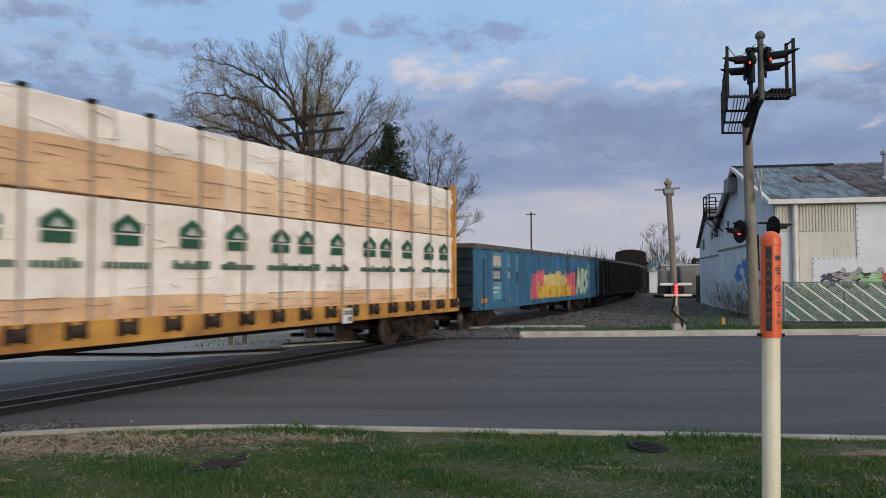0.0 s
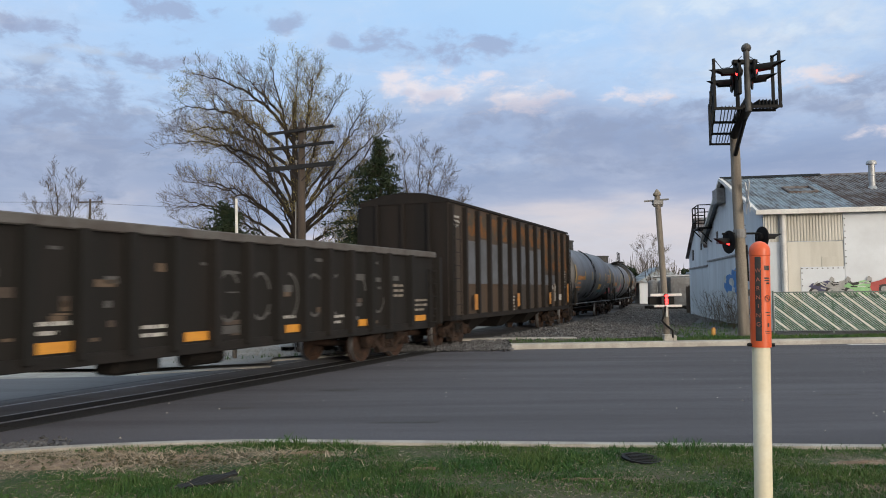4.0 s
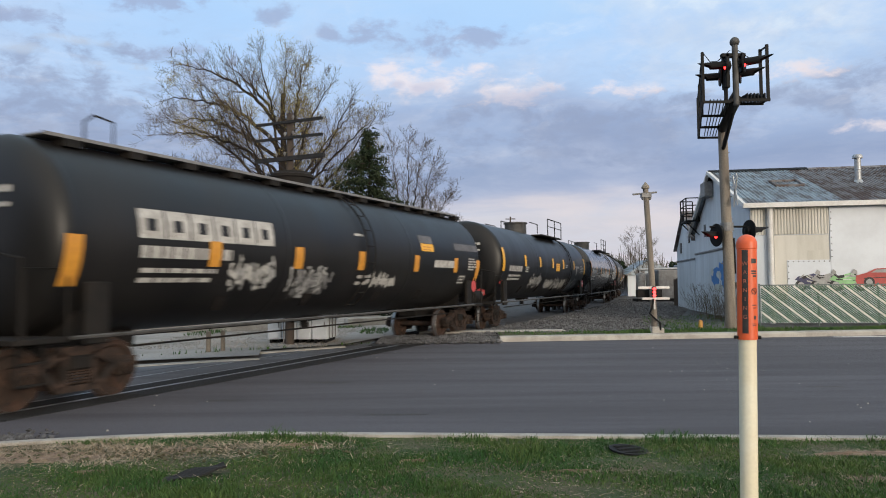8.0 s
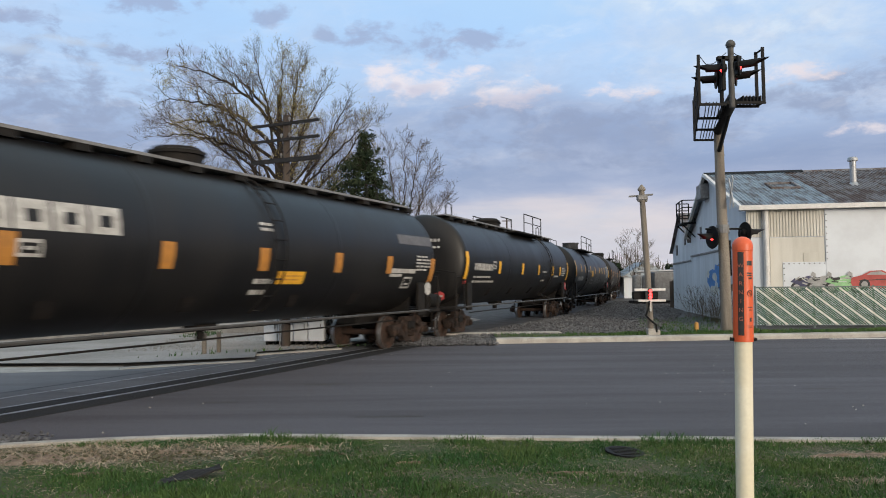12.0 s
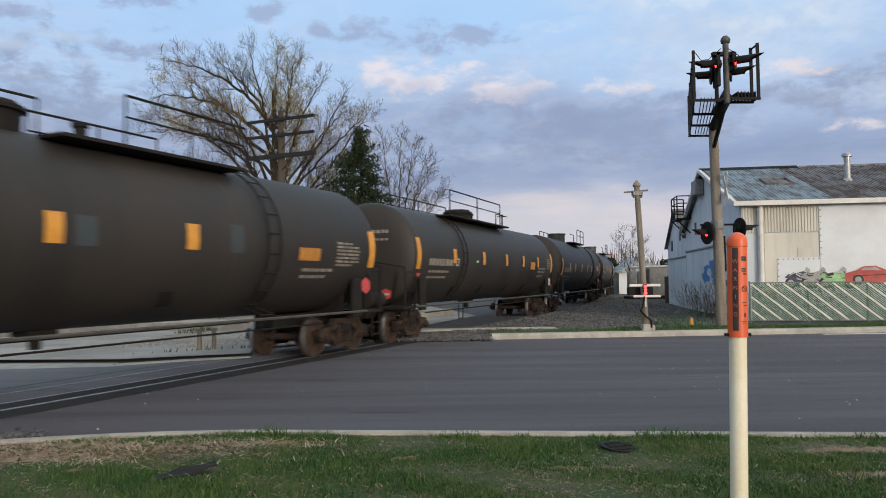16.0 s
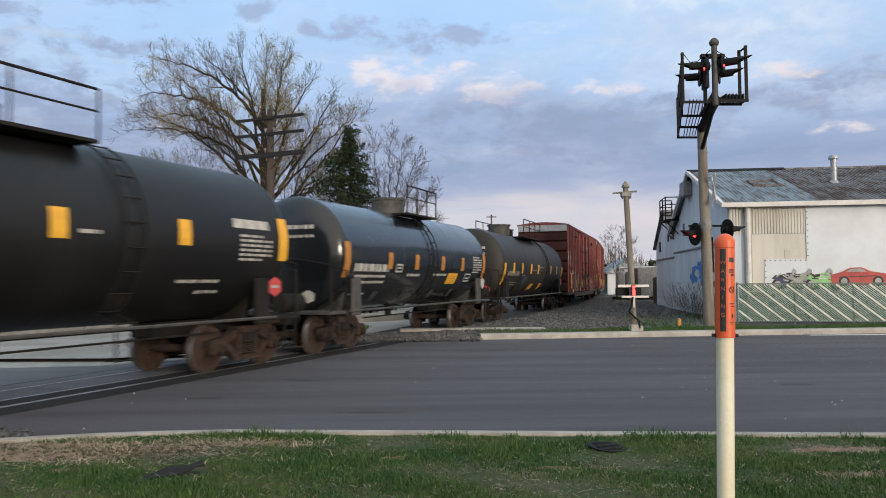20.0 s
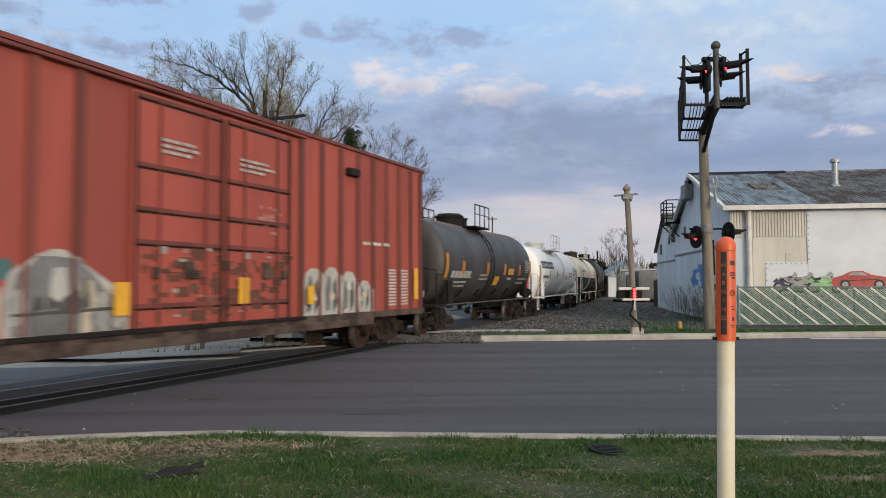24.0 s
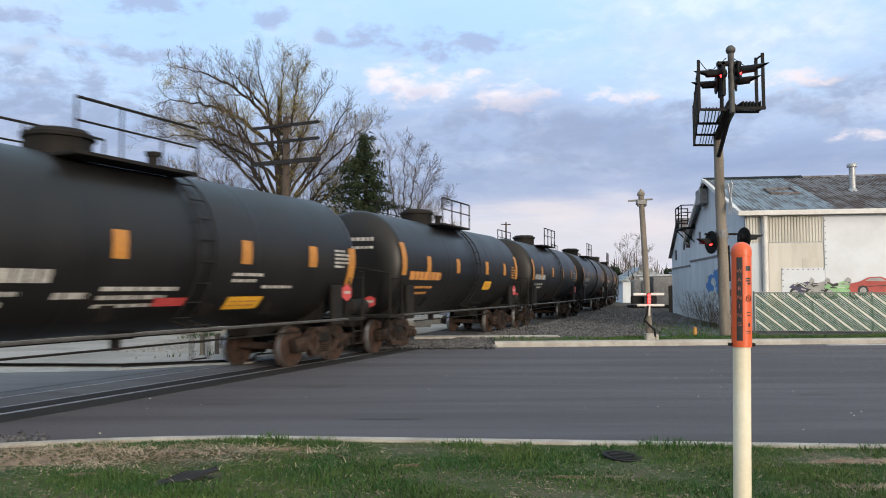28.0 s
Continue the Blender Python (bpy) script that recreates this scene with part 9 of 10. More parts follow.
def shed_main():
    b = thing("shed", "large white metal shed with a rusting ribbed roof", "shed", SH)
    W, D, EZ, RZ, RY = 20.0, 12.9, 4.78, 7.15, 7.0
    part("front_wall", bx(0.0, W, 0.0, 0.2, -0.1, EZ), SIDING, b)
    side = Shape()
    side.prism([(0, -0.1), (D, -0.1), (D, 4.45), (RY, RZ - 0.06), (0, EZ)], 0.2, lambda u, v, w: (w, u, v))
    part("gable_wall", side, SIDING, b, "white ribbed gable wall")
    part("back_wall", bx(0.2, W, D - 0.2, D, -0.1, 4.4), SIDING, b)
    part("end_wall", bx(W - 0.2, W, 0.2, D - 0.2, -0.1, 4.4), SIDING, b)
    # siding sheets of the gable
    for k in range(8):
        u0, u1 = k * D / 8 + 0.01, (k + 1) * D / 8 - 0.01
        part("siding_sheet", bx(-0.012, 0.0, u0, u1, -0.05, 3.22), SIDING, b)
    part("ledge", bx(-0.06, 0.0, 0.0, D, 3.24, 3.34, 0.01), GREYMETAL, b)
    # roof: ribbed sheets on both slopes
    n = 22
    for k in range(n):
        x0, x1 = -0.35 + k * (W + 0.7) / n, -0.35 + (k + 1) * (W + 0.7) / n
        for (ya, za), (yb, zb), tag in (((-0.40, EZ + 0.02), (RY, RZ), 0), ((D + 0.3, 4.42), (RY, RZ), 1)):
            s = Shape()
            dx = (x1 - x0) / 6
            prof = []
            for j in range(6):
                prof += [(x0 + j * dx, 0), (x0 + (j + 0.6) * dx, 0), (x0 + (j + 0.7) * dx, 0.035), (x0 + (j + 0.9) * dx, 0.035)]
            prof.append((x1, 0))
            for a, d in prof:
                s.v += [(a, ya, za + d), (a, yb, zb + d)]
            for j in range(len(prof) - 1):
                s.f.append((2 * j, 2 * j + 2, 2 * j + 3, 2 * j + 1))
                s.m.append(0)
            part("roof_sheet", s, ROOFRUST if k > 3 + (k % 2) else ROOFGREY, b, "rusted roof sheet" if k > 4 else "")
    part("ridge_cap", Shape().prism([(-0.25, -0.05), (0, 0.08), (0.25, -0.05), (0, 0.0)], 4.6, lambda u, v, w: (-0.3 + w, RY + u, RZ + v + 0.02)), BLACKMETAL, b)
    part("ridge_cap", Shape().prism([(-0.25, -0.08), (0, 0.05), (0.25, -0.08), (0, -0.03)], 16.0, lambda u, v, w: (4.3 + w, RY + u, RZ + v + 0.02)), ROOFRUST, b)
    part("fascia", bx(-0.36, W + 0.3, -0.46, -0.34, EZ - 0.14, EZ + 0.05, 0.01), TRIM, b)
    part("soffit", bx(-0.3, W + 0.3, -0.36, 0.0, EZ - 0.12, EZ - 0.06), TRIM, b)
    for (ya, za), (yb, zb) in (((-0.44, EZ - 0.12), (RY, RZ - 0.10)), ((RY, RZ - 0.10), (D + 0.3, 4.34))):
        s = Shape()
        s.add([(-0.36, ya, za), (-0.36, yb, zb), (-0.36, yb, zb + 0.16), (-0.36, ya, za + 0.16), (-0.22, ya, za), (-0.22, yb, zb), (-0.22, yb, zb + 0.16), (-0.22, ya, za + 0.16)],
              [(0, 1, 2, 3), (4, 7, 6, 5), (0, 4, 5, 1), (3, 2, 6, 7), (0, 3, 7, 4), (1, 5, 6, 2)])
        part("rake_board", s, TRIM, b)
    slope = (RZ - EZ - 0.02) / (RY + 0.40)
    for x0, x1, y0, y1 in ((1.75, 2.95, 3.9, 3.98), (1.75, 2.95, 2.8, 2.88), (1.75, 1.83, 2.88, 3.9), (2.87, 2.95, 2.88, 3.9)):
        za, zb = (EZ + 0.02 + (y + 0.4) * slope for y in (y0, y1))
        part("hatch_frame", Shape().add([(x0, y0, za), (x1, y0, za), (x1, y1, zb), (x0, y1, zb), (x0, y0, za + 0.1), (x1, y0, za + 0.1), (x1, y1, zb + 0.1), (x0, y1, zb + 0.1)],
                                        [(0, 3, 2, 1), (4, 5, 6, 7), (0, 1, 5, 4), (1, 2, 6, 5), (2, 3, 7, 6), (3, 0, 4, 7)]), ROOFRUST, b)
    corrugated("ribbed_panel", 0.0, 0.56, -0.02, 3.58, 4.66, 0.11, 0.03, TANSHEET, b)
    corrugated("ribbed_panel", 0.86, 2.92, -0.02, 3.58, 4.66, 0.11, 0.03, TANSHEET, b, "tan ribbed sheet under the eave")
    part("panel_sheet", bx(0.86, 2.90, -0.03, 0.0, 1.0, 3.55, 0.005), TANSHEET, b, "yellowed flat panel")
    part("panel_sheet", bx(0.02, 0.56, -0.03, 0.0, 0.0, 3.55, 0.005), SIDING, b)
    part("patch_plate", bx(2.1, 2.64, -0.045, -0.03, 2.52, 2.94, 0.004), TANSHEET, b)
    part("down_pipe", Shape().tube([(0.70, -0.14, -0.05), (0.70, -0.14, 4.62), (0.70, -0.3, 4.72)], 0.115, 14), TRIM, b, smooth=True)
    # big mural boards
    part("mural_board", bx(1.32, 2.93, -0.055, -0.032, 0.3, 2.56, 0.003), SHEETWHITE, b, "white board with riveted edge")
    part("mural_board", bx(2.935, 14.0, -0.055, -0.032, 0.3, 4.64, 0.003), SHEETWHITE, b, "large plain white board")
    for k in range(9):
        part("bolt", bx(1.36 + k * 0.19 - 0.02, 1.36 + k * 0.19 + 0.02, -0.065, -0.055, 2.48, 2.52), DECAL, b)
    for k in range(8):
        part("bolt", bx(2.96, 3.0, -0.065, -0.055, 2.66 + k * 0.25, 2.70 + k * 0.25), DECAL, b)
        part("bolt", bx(1.34, 1.38, -0.065, -0.055, 0.55 + k * 0.25, 0.59 + k * 0.25), DECAL, b)
    # flue on the roof
    cx, cy, cz = 5.3, 3.4, 5.98
    part("flue", Shape().lathe([(-0.2, 0.13), (0.55, 0.13), (0.56, 0.15), (0.60, 0.15), (0.61, 0.13), (1.05, 0.13), (1.06, 0.21), (1.16, 0.21), (1.22, 0.17), (1.23, 0.0)], (cx, cy, cz), (0, 0, 1), 18),
         GALV, b, "galvanised flue pipe", smooth=True)
    part("flue_flashing", Shape().lathe([(-0.12, 0.32), (0.10, 0.15), (0.12, 0.13)], (cx, cy, cz), (0, 0, 1), 18), GALV, b, smooth=True)
    # louvre on the gable's top
    part("louvre", bx(-0.42, -0.02, RY + 0.3, RY + 1.5, 6.0, 6.75, 0.02), GREYMETAL, b)
    part("small_window", bx(-0.03, 0.0, 9.6, 10.0, 4.1, 4.75, 0.005), DECAL, b)
    part("vent_slot", bx(-0.03, 0.0, 4.2, 4.5, 1.2, 1.55, 0.005), GREYMETAL, b)
    # painted mural: motorcycles and a car as plain coloured shapes
    mural = thing("mural", "painted mural of two motorcycles and a red car", "mural", SH)

    def shape(out, m, lift, name):
        part(name, Shape().prism(out, 0.003, lambda u, v, w: (u, -0.058 - lift - w, v)), m, mural)

    def wheel(cx_, cz_, r, lift):
        shape([(cx_ + r * math.cos(a), cz_ + r * math.sin(a)) for a in frange(0, 5.9, 15)], PAINTS["black"], lift, "painted_wheel")
        shape([(cx_ + r * 0.6 * math.cos(a), cz_ + r * 0.6 * math.sin(a)) for a in frange(0, 5.9, 15)], PAINTS["silver"], lift + 0.004, "painted_rim")

    def bike(x, m, s, lift, seed):
        rng = random.Random(seed)
        wheel(x + 0.20 * s, 1.55, 0.24 * s, lift)
        wheel(x + 1.10 * s, 1.55, 0.24 * s, lift)
        shape([(x - 0.05 * s, 1.78), (x + 0.12 * s, 1.92), (x + 0.36 * s, 1.86), (x + 0.55 * s, 1.98), (x + 0.72 * s, 2.02), (x + 0.95 * s, 1.92), (x + 1.18 * s, 1.76), (x + 1.0 * s, 1.62), (x + 0.8 * s, 1.40),
               (x + 0.4 * s, 1.42), (x + 0.3 * s, 1.66)], m, lift + 0.008, "painted_body")
        shape([(x + 0.18 * s, 1.90), (x + 0.5 * s, 1.96), (x + 0.52 * s, 1.86), (x + 0.3 * s, 1.80)], PAINTS["black"], lift + 0.012, "painted_seat")
        shape([(x + 0.76 * s, 2.02), (x + 0.86 * s, 2.18), (x + 0.98 * s, 2.10), (x + 0.98 * s, 1.94)], PAINTS["silver"], lift + 0.012, "painted_screen")
        shape([(x + 0.86 * s, 1.98), (x + 0.92 * s, 1.98), (x + 1.14 * s, 1.56), (x + 1.08 * s, 1.54)], PAINTS["black"], lift + 0.014, "painted_fork")
        for _ in range(9):
            cx_, cz_ = x + rng.uniform(0.1, 1.05) * s, rng.uniform(1.55, 1.95)
            a, l, w_ = rng.uniform(-0.6, 0.8), rng.uniform(0.06, 0.16), rng.uniform(0.012, 0.03)
            c_, s_ = math.cos(a), math.sin(a)
            shape([(cx_ - l * c_, cz_ - l * s_ - w_), (cx_ + l * c_, cz_ + l * s_ - w_), (cx_ + l * c_, cz_ + l * s_ + w_), (cx_ - l * c_, cz_ - l * s_ + w_)],
                  PAINTS[rng.choice(("black", "white", "black", "silver"))], lift + 0.0155, "painted_stroke")

    bike(1.62, mat("mural_dark_blue", (0.05, 0.05, 0.12), None, 0.5), 0.92, 0.0, 1)
    bike(2.20, PAINTS["silver"], 0.92, 0.020, 2)
    bike(2.88, PAINTS["lime"], 1.0, 0.040, 3)
    x = 3.78
    shape([(x, 1.72), (x + 0.04, 1.92), (x + 0.42, 2.02), (x + 0.72, 2.18), (x + 1.15, 2.2), (x + 1.5, 2.04), (x + 2.1, 1.94), (x + 2.2, 1.65), (x + 2.1, 1.5), (x + 0.1, 1.5)], PAINTS["red"], 0.062, "painted_body")
    shape([(x + 0.58, 2.03), (x + 0.76, 2.14), (x + 1.12, 2.16), (x + 1.35, 2.02)], PAINTS["silver"], 0.066, "painted_window")
    shape([(x + 0.3, 1.82), (x + 1.7, 1.88), (x + 1.7, 1.85), (x + 0.3, 1.79)], PAINTS["black"], 0.066, "painted_line")
    wheel(x + 0.5, 1.66, 0.2, 0.067)
    wheel(x + 1.75, 1.66, 0.2, 0.067)
    # blue-and-white painting on the gable, near the corner
    gm = thing("wall_painting", "blue and white spray painting on the shed wall", "painting", SH)
    rng = random.Random(8)
    for k, (u, z, a, b_, m) in enumerate(((7.2, 2.0, 1.5, 0.55, "blue"), (5.6, 2.3, 1.0, 0.5, "blue"), (6.6, 1.45, 1.3, 0.22, "white"), (8.0, 2.2, 0.35, 0.25, "white"), (6.3, 2.05, 0.6, 0.25, "white"), (5.0, 1.7, 0.7, 0.3, "blue"))):
        out = [(u + a * math.cos(t) * rng.uniform(0.6, 1.15), z + b_ * math.sin(t) * rng.uniform(0.6, 1.15)) for t in frange(0, 5.9, 13)]
        part("paint_shape", Shape().prism(out, 0.002, lambda p, q, w, k=k: (-0.016 - 0.004 * k - w, p, q)), PAINTS[m], gm)


shed_main()


def shed_back():
    b = thing("shed", "smaller white gabled shed behind the first", "shed", SH)
    y0, y1, ez, rz, ry, W = 12.95, 20.0, 3.86, 6.0, 16.3, 12.0
    s = Shape()
    s.prism([(y0, -0.1), (y1, -0.1), (y1, ez), (ry, rz), (y0, ez + 0.2)], 0.2, lambda u, v, w: (w, u, v))
    part("gable_wall", s, SIDING, b)
    part("back_wall", bx(0.2, W, y1 - 0.2, y1, -0.1, ez), SIDING, b)
    part("end_wall", bx(W - 0.2, W, y0, y1 - 0.2, -0.1, ez), SIDING, b)
    for (ya, za) in ((y0, ez + 0.22), (y1 + 0.25, ez - 0.12)):
        for k in range(6):
            x0 = -0.2 + k * 2.05
            s = Shape().add([(x0, ya, za), (x0 + 2.04, ya, za), (x0 + 2.04, ry, rz + 0.05), (x0, ry, rz + 0.05), (x0, ya, za + 0.06), (x0 + 2.04, ya, za + 0.06), (x0 + 2.04, ry, rz + 0.11), (x0, ry, rz + 0.11)],
                            [(0, 1, 2, 3), (4, 7, 6, 5), (0, 4, 5, 1), (0, 3, 7, 4), (1, 5, 6, 2)])
            part("roof_sheet", s, ROOFRUST, b)
    for k in range(5):
        part("siding_sheet", bx(-0.012, 0.0, y0 + k * 1.41 + 0.01, y0 + (k + 1) * 1.41 - 0.01, -0.05, 2.98), SIDING, b)
    part("ledge", bx(-0.06, 0.0, y0, y1, 3.0, 3.1, 0.01), GREYMETAL, b)
    part("window", bx(-0.04, 0.0, 14.7, 15.2, 4.05, 4.75, 0.01), DECAL, b)
    part("window", bx(-0.04, 0.0, 17.9, 18.5, 3.55, 4.2, 0.01), DECAL, b)
    p = thing("roof_platform", "black railed platform between the roofs", "platform", SH)
    part("deck", bx(-0.75, 0.1, 11.2, 13.2, 5.05, 5.13, 0.01), BLACKMETAL, p)
    for x, y in ((-0.72, 11.2), (-0.72, 12.2), (-0.72, 13.2), (-0.05, 11.2), (-0.05, 13.2)):
        part("post", Shape().tube([(x, y, 5.05), (x, y, 6.35)], 0.035, 6), BLACKMETAL, p)
    for z in (5.5, 5.95, 6.35):
        part("rail", Shape().tube([(-0.05, 11.2, z), (-0.72, 11.2, z), (-0.72, 13.2, z), (-0.05, 13.2, z)], 0.03, 6), BLACKMETAL, p)
    for y in (11.4, 13.0):
        part("brace", Shape().tube([(-0.7, y, 5.05), (-0.01, y, 4.3)], 0.035, 6), BLACKMETAL, p)


shed_back()

# ---------- slatted chain-link fence ----------


def fence():
    f = thing("fence", "chain-link fence woven with green and cream diagonal slats", "fence", SH @ pose(-0.12, -1.6, 0))
    L, z0, z1 = 10.4, 0.16, 1.58
    for x in frange(0, L, 5):
        part("post", Shape().tube([(x, 0.05, 0.0), (x, 0.05, z1 + 0.06)], 0.035, 8), WIRE, f)
    part("top_rail", Shape().tube([(0, 0.03, z1), (L, 0.03, z1)], 0.025, 8), WIRE, f)
    part("bottom_wire", Shape().tube([(0, 0.0, z0), (L, 0.0, z0)], 0.008, 5), WIRE, f)
    # the slats run down to the lower right; every sixth is cream
    pitch = 0.098
    slope = 0.82
    k = 0
    x = -(z1 - z0) / slope
    rng = random.Random(2)
    while x < L:
        xa, za = x, z1 - 0.03
        xb, zb = x + (z1 - z0 - 0.05) / slope, z0 + 0.02
        if xa < 0.05:
            za -= (0.05 - xa) * slope
            xa = 0.05
        if xb > L - 0.03:
            zb += (xb - L + 0.03) * slope
            xb = L - 0.03
        if xb - xa > 0.08:
            w = 0.034 if k % 6 == 0 else 0.021
            d = Vector((xb - xa, zb - za)).normalized()
            n = Vector((-d.y, d.x)) * w
            yy = rng.uniform(-0.006, 0.006)
            part("slat", Shape().prism([(xa - n.x, za - n.y), (xb - n.x, zb - n.y), (xb + n.x, zb + n.y), (xa + n.x, za + n.y)], 0.006, lambda u, v, q, yy=yy: (u, yy + q, v)),
                 SLATWHITE if k % 6 == 0 else SLATGREEN, f)
        x += pitch
        k += 1
    # the wire mesh crossing them
    net = Shape()
    x = -1.4
    while x < L:
        for sg in (1, -1):
            a, b = (x, z1), (x + 1.4, z0)
            if sg < 0:
                a, b = (x, z0), (x + 1.4, z1)
            xa, xb = max(a[0], 0), min(b[0], L)
            if xb > xa:
                za = a[1] + (b[1] - a[1]) * (xa - a[0]) / 1.4
                zb = a[1] + (b[1] - a[1]) * (xb - a[0]) / 1.4
                net.tube([(xa, -0.012 * sg, za), (xb, -0.012 * sg, zb)], 0.0028, 3, caps=False)
        x += 0.14
    tagged(part("mesh", net, GALV, f, "galvanised wire mesh"), kind="stuff")


fence()

# ---------- crossing signals ----------


def flasher(parent, at, lit, r=0.30, hood=0.42, label="round black crossing lamp with a hood"):
    """A crossing lamp that looks along its own -x: disc, lens, hood."""
    b = part("lamp", Shape().lathe([(-0.02, 0.0), (-0.02, r), (0.0, r + 0.008), (0.02, r), (0.02, 0.14), (0.12, 0.12), (0.16, 0.0)], (0, 0, 0), (1, 0, 0), 28), BLACKMETAL, parent, label, at=at)
    part("lens", Shape().lathe([(-0.05, 0.0), (-0.045, 0.06), (-0.03, 0.10), (-0.02, 0.108)], (0, 0, 0), (1, 0, 0), 20), RED_ON if lit else LENS, b, "lit red lens" if lit else "dark red lens", smooth=True)
    h = Shape()
    n = 16
    for i in range(n + 1):
        a = -0.15 * math.pi + 1.3 * math.pi * i / n
        for x, rr in ((-0.02, 0.135), (-hood * (0.55 + 0.45 * math.sin(max(0.0, min(math.pi, a)))), 0.125)):
            h.v.append((x, rr * math.cos(a), rr * math.sin(a)))
    for i in range(n):
        h.f.append((2 * i, 2 * i + 1, 2 * i + 3, 2 * i + 2))
        h.m.append(0)
    me = h.mesh("hood", BLACKMETAL, True)
    hb = part("hood", me, None, b)
    return b


def signal_mast():
    m = thing("crossing_signal", "tall wooden signal mast with red crossing lamps and a catwalk", "crossing signal", pose(0, 0, 0))
    bx0, by0 = 9.58, 24.84
    part("pole", Shape().tube([(bx0 + 0.02, by0, 0.05), (bx0, by0, 2.5), (bx0 - 0.06, by0, 5.0), (bx0 - 0.08, by0, 7.05)], [0.185, 0.175, 0.16, 0.15], 16), POLEWOOD, m, smooth=True)
    top = Vector((bx0 - 0.08, by0, 6.9))
    tip = Vector((8.45, 21.0, 6.95))
    part("arm", Shape().tube([top, tip], 0.15, 12), BLACKMETAL, m, smooth=True)
    part("arm", Shape().tube([top + Vector((0, 0, 0.5)), tip + Vector((0, 0, 0.25))], 0.07, 10), BLACKMETAL, m)
    part("upper_pole", Shape().tube([tip + Vector((0, 0, -0.15)), tip + Vector((0, 0, 1.62))], 0.085, 14), DARKSTEEL, m, smooth=True)
    part("ball_cap", Shape().lathe([(0, 0.0), (0.01, 0.06), (0.06, 0.12), (0.13, 0.14), (0.20, 0.12), (0.26, 0.06), (0.27, 0.0)], tip + Vector((0, 0, 1.55)), (0, 0, 1), 16), DARKSTEEL, m, smooth=True)
    # catwalk of square hoops along the arm
    posts = [(9.2, 26.3), (8.63, 24.5), (8.1, 22.8), (7.51, 21.0)]
    for k, (x, y) in enumerate(posts):
        s = Shape().box(x - 0.035, x + 0.035, y - 0.035, y + 0.035, 6.86, 8.34).box(x, x + 0.78, y - 0.03, y + 0.03, 6.86, 6.93)
        part("hoop", s, BLACKMETAL, m)
    for z in (6.9, 7.6, 8.3):
        part("rail", Shape().tube([(posts[0][0], posts[0][1], z), (posts[-1][0], posts[-1][1], z)], 0.022, 6), BLACKMETAL, m)
    part("rail", Shape().tube([(posts[0][0] + 0.72, posts[0][1], 6.9), (posts[-1][0] + 0.72, posts[-1][1], 6.9)], 0.035, 6), BLACKMETAL, m)
    for k in range(3):
        (xa, ya), (xb, yb) = posts[k], posts[k + 1]
        for j in range(5):
            dx = 0.20 + 0.10 * j
            part("tread", Shape().tube([(xa + dx, ya, 6.96), (xb + dx, yb, 6.96)], 0.018, 4), BLACKMETAL, m)
    part("arm_brace", Shape().tube([(bx0 - 0.08, by0, 6.2), (8.75, 22.0, 6.85)], 0.07, 8), BLACKMETAL, m)
    part("arm_brace", Shape().tube([tip + Vector((-0.25, 0.1, 0.0)), tip + Vector((-0.25, 0.1, 1.3))], 0.06, 8), BLACKMETAL, m)
    # cross platform at the arm's tip
    for y in (21.0, 21.45):
        s = Shape().box(8.3, 9.42, y - 0.03, y + 0.03, 6.90, 6.98).box(9.33, 9.41, y - 0.03, y + 0.03, 6.98, 8.55)
        part("hoop", s, BLACKMETAL, m)
    for z in (6.95, 8.5):
        part("rail", Shape().tube([(9.37, 21.0, z), (9.37, 21.45, z)], 0.03, 6), BLACKMETAL, m)
    for j in range(6):
        part("tread", Shape().box(8.75 + j * 0.1, 8.78 + j * 0.1, 20.95, 21.5, 6.98, 7.13), BLACKMETAL, m)
    part("bracket", bx(8.05, 8.75, 20.95, 21.1, 8.18, 8.3, 0.02), BLACKMETAL, m)
    part("bracket", bx(8.16, 8.28, 20.95, 21.3, 7.3, 8.3, 0.02), BLACKMETAL, m)
    part("bracket", bx(8.60, 8.68, 20.9, 21.6, 7.75, 8.3, 0.02), BLACKMETAL, m)
    for dx, s in ((7.55, 1), (9.38, -1)):
        part("cable", Shape().tube([(dx, 21.0, 8.3), (dx + s * 0.18, 21.0, 8.06), (dx + s * 0.4, 21.0, 8.08), (8.42 - s * 0.1, 21.0, 8.4)], 0.012, 5), BLACKMETAL, m)
    flasher(m, pose(8.18, 21.0, 7.94, 0, 0, -12), True, 0.26, 0.78)
    flasher(m, pose(8.16, 21.4, 7.72, 0, 0, -12), False, 0.26, 0.70)
    flasher(m, pose(8.70, 21.0, 8.02, 0, 0, 148), True, 0.26, 0.80)
    flasher(m, pose(8.74, 21.4, 7.80, 0, 0, 152), False, 0.26, 0.70)
    # lower lamps on a cross arm
    z = 3.42
    part("cross_arm", Shape().tube([(bx0 - 0.62, by0 - 0.05, z + 0.16), (bx0 + 0.78, by0 - 0.05, z + 0.16)], 0.035, 8), BLACKMETAL, m)
    part("arm_clamp", Shape().tube([(bx0 - 0.02, by0, z + 0.02), (bx0 - 0.02, by0, z + 0.3)], 0.21, 14), GREYMETAL, m)
    flasher(m, pose(bx0 - 0.42, by0 - 0.1, z - 0.12, 0, 0, 12), True, 0.38, 0.55)
    flasher(m, pose(bx0 + 0.68, by0 - 0.1, z + 0.02, 0, 0, 192), False, 0.36, 0.75)
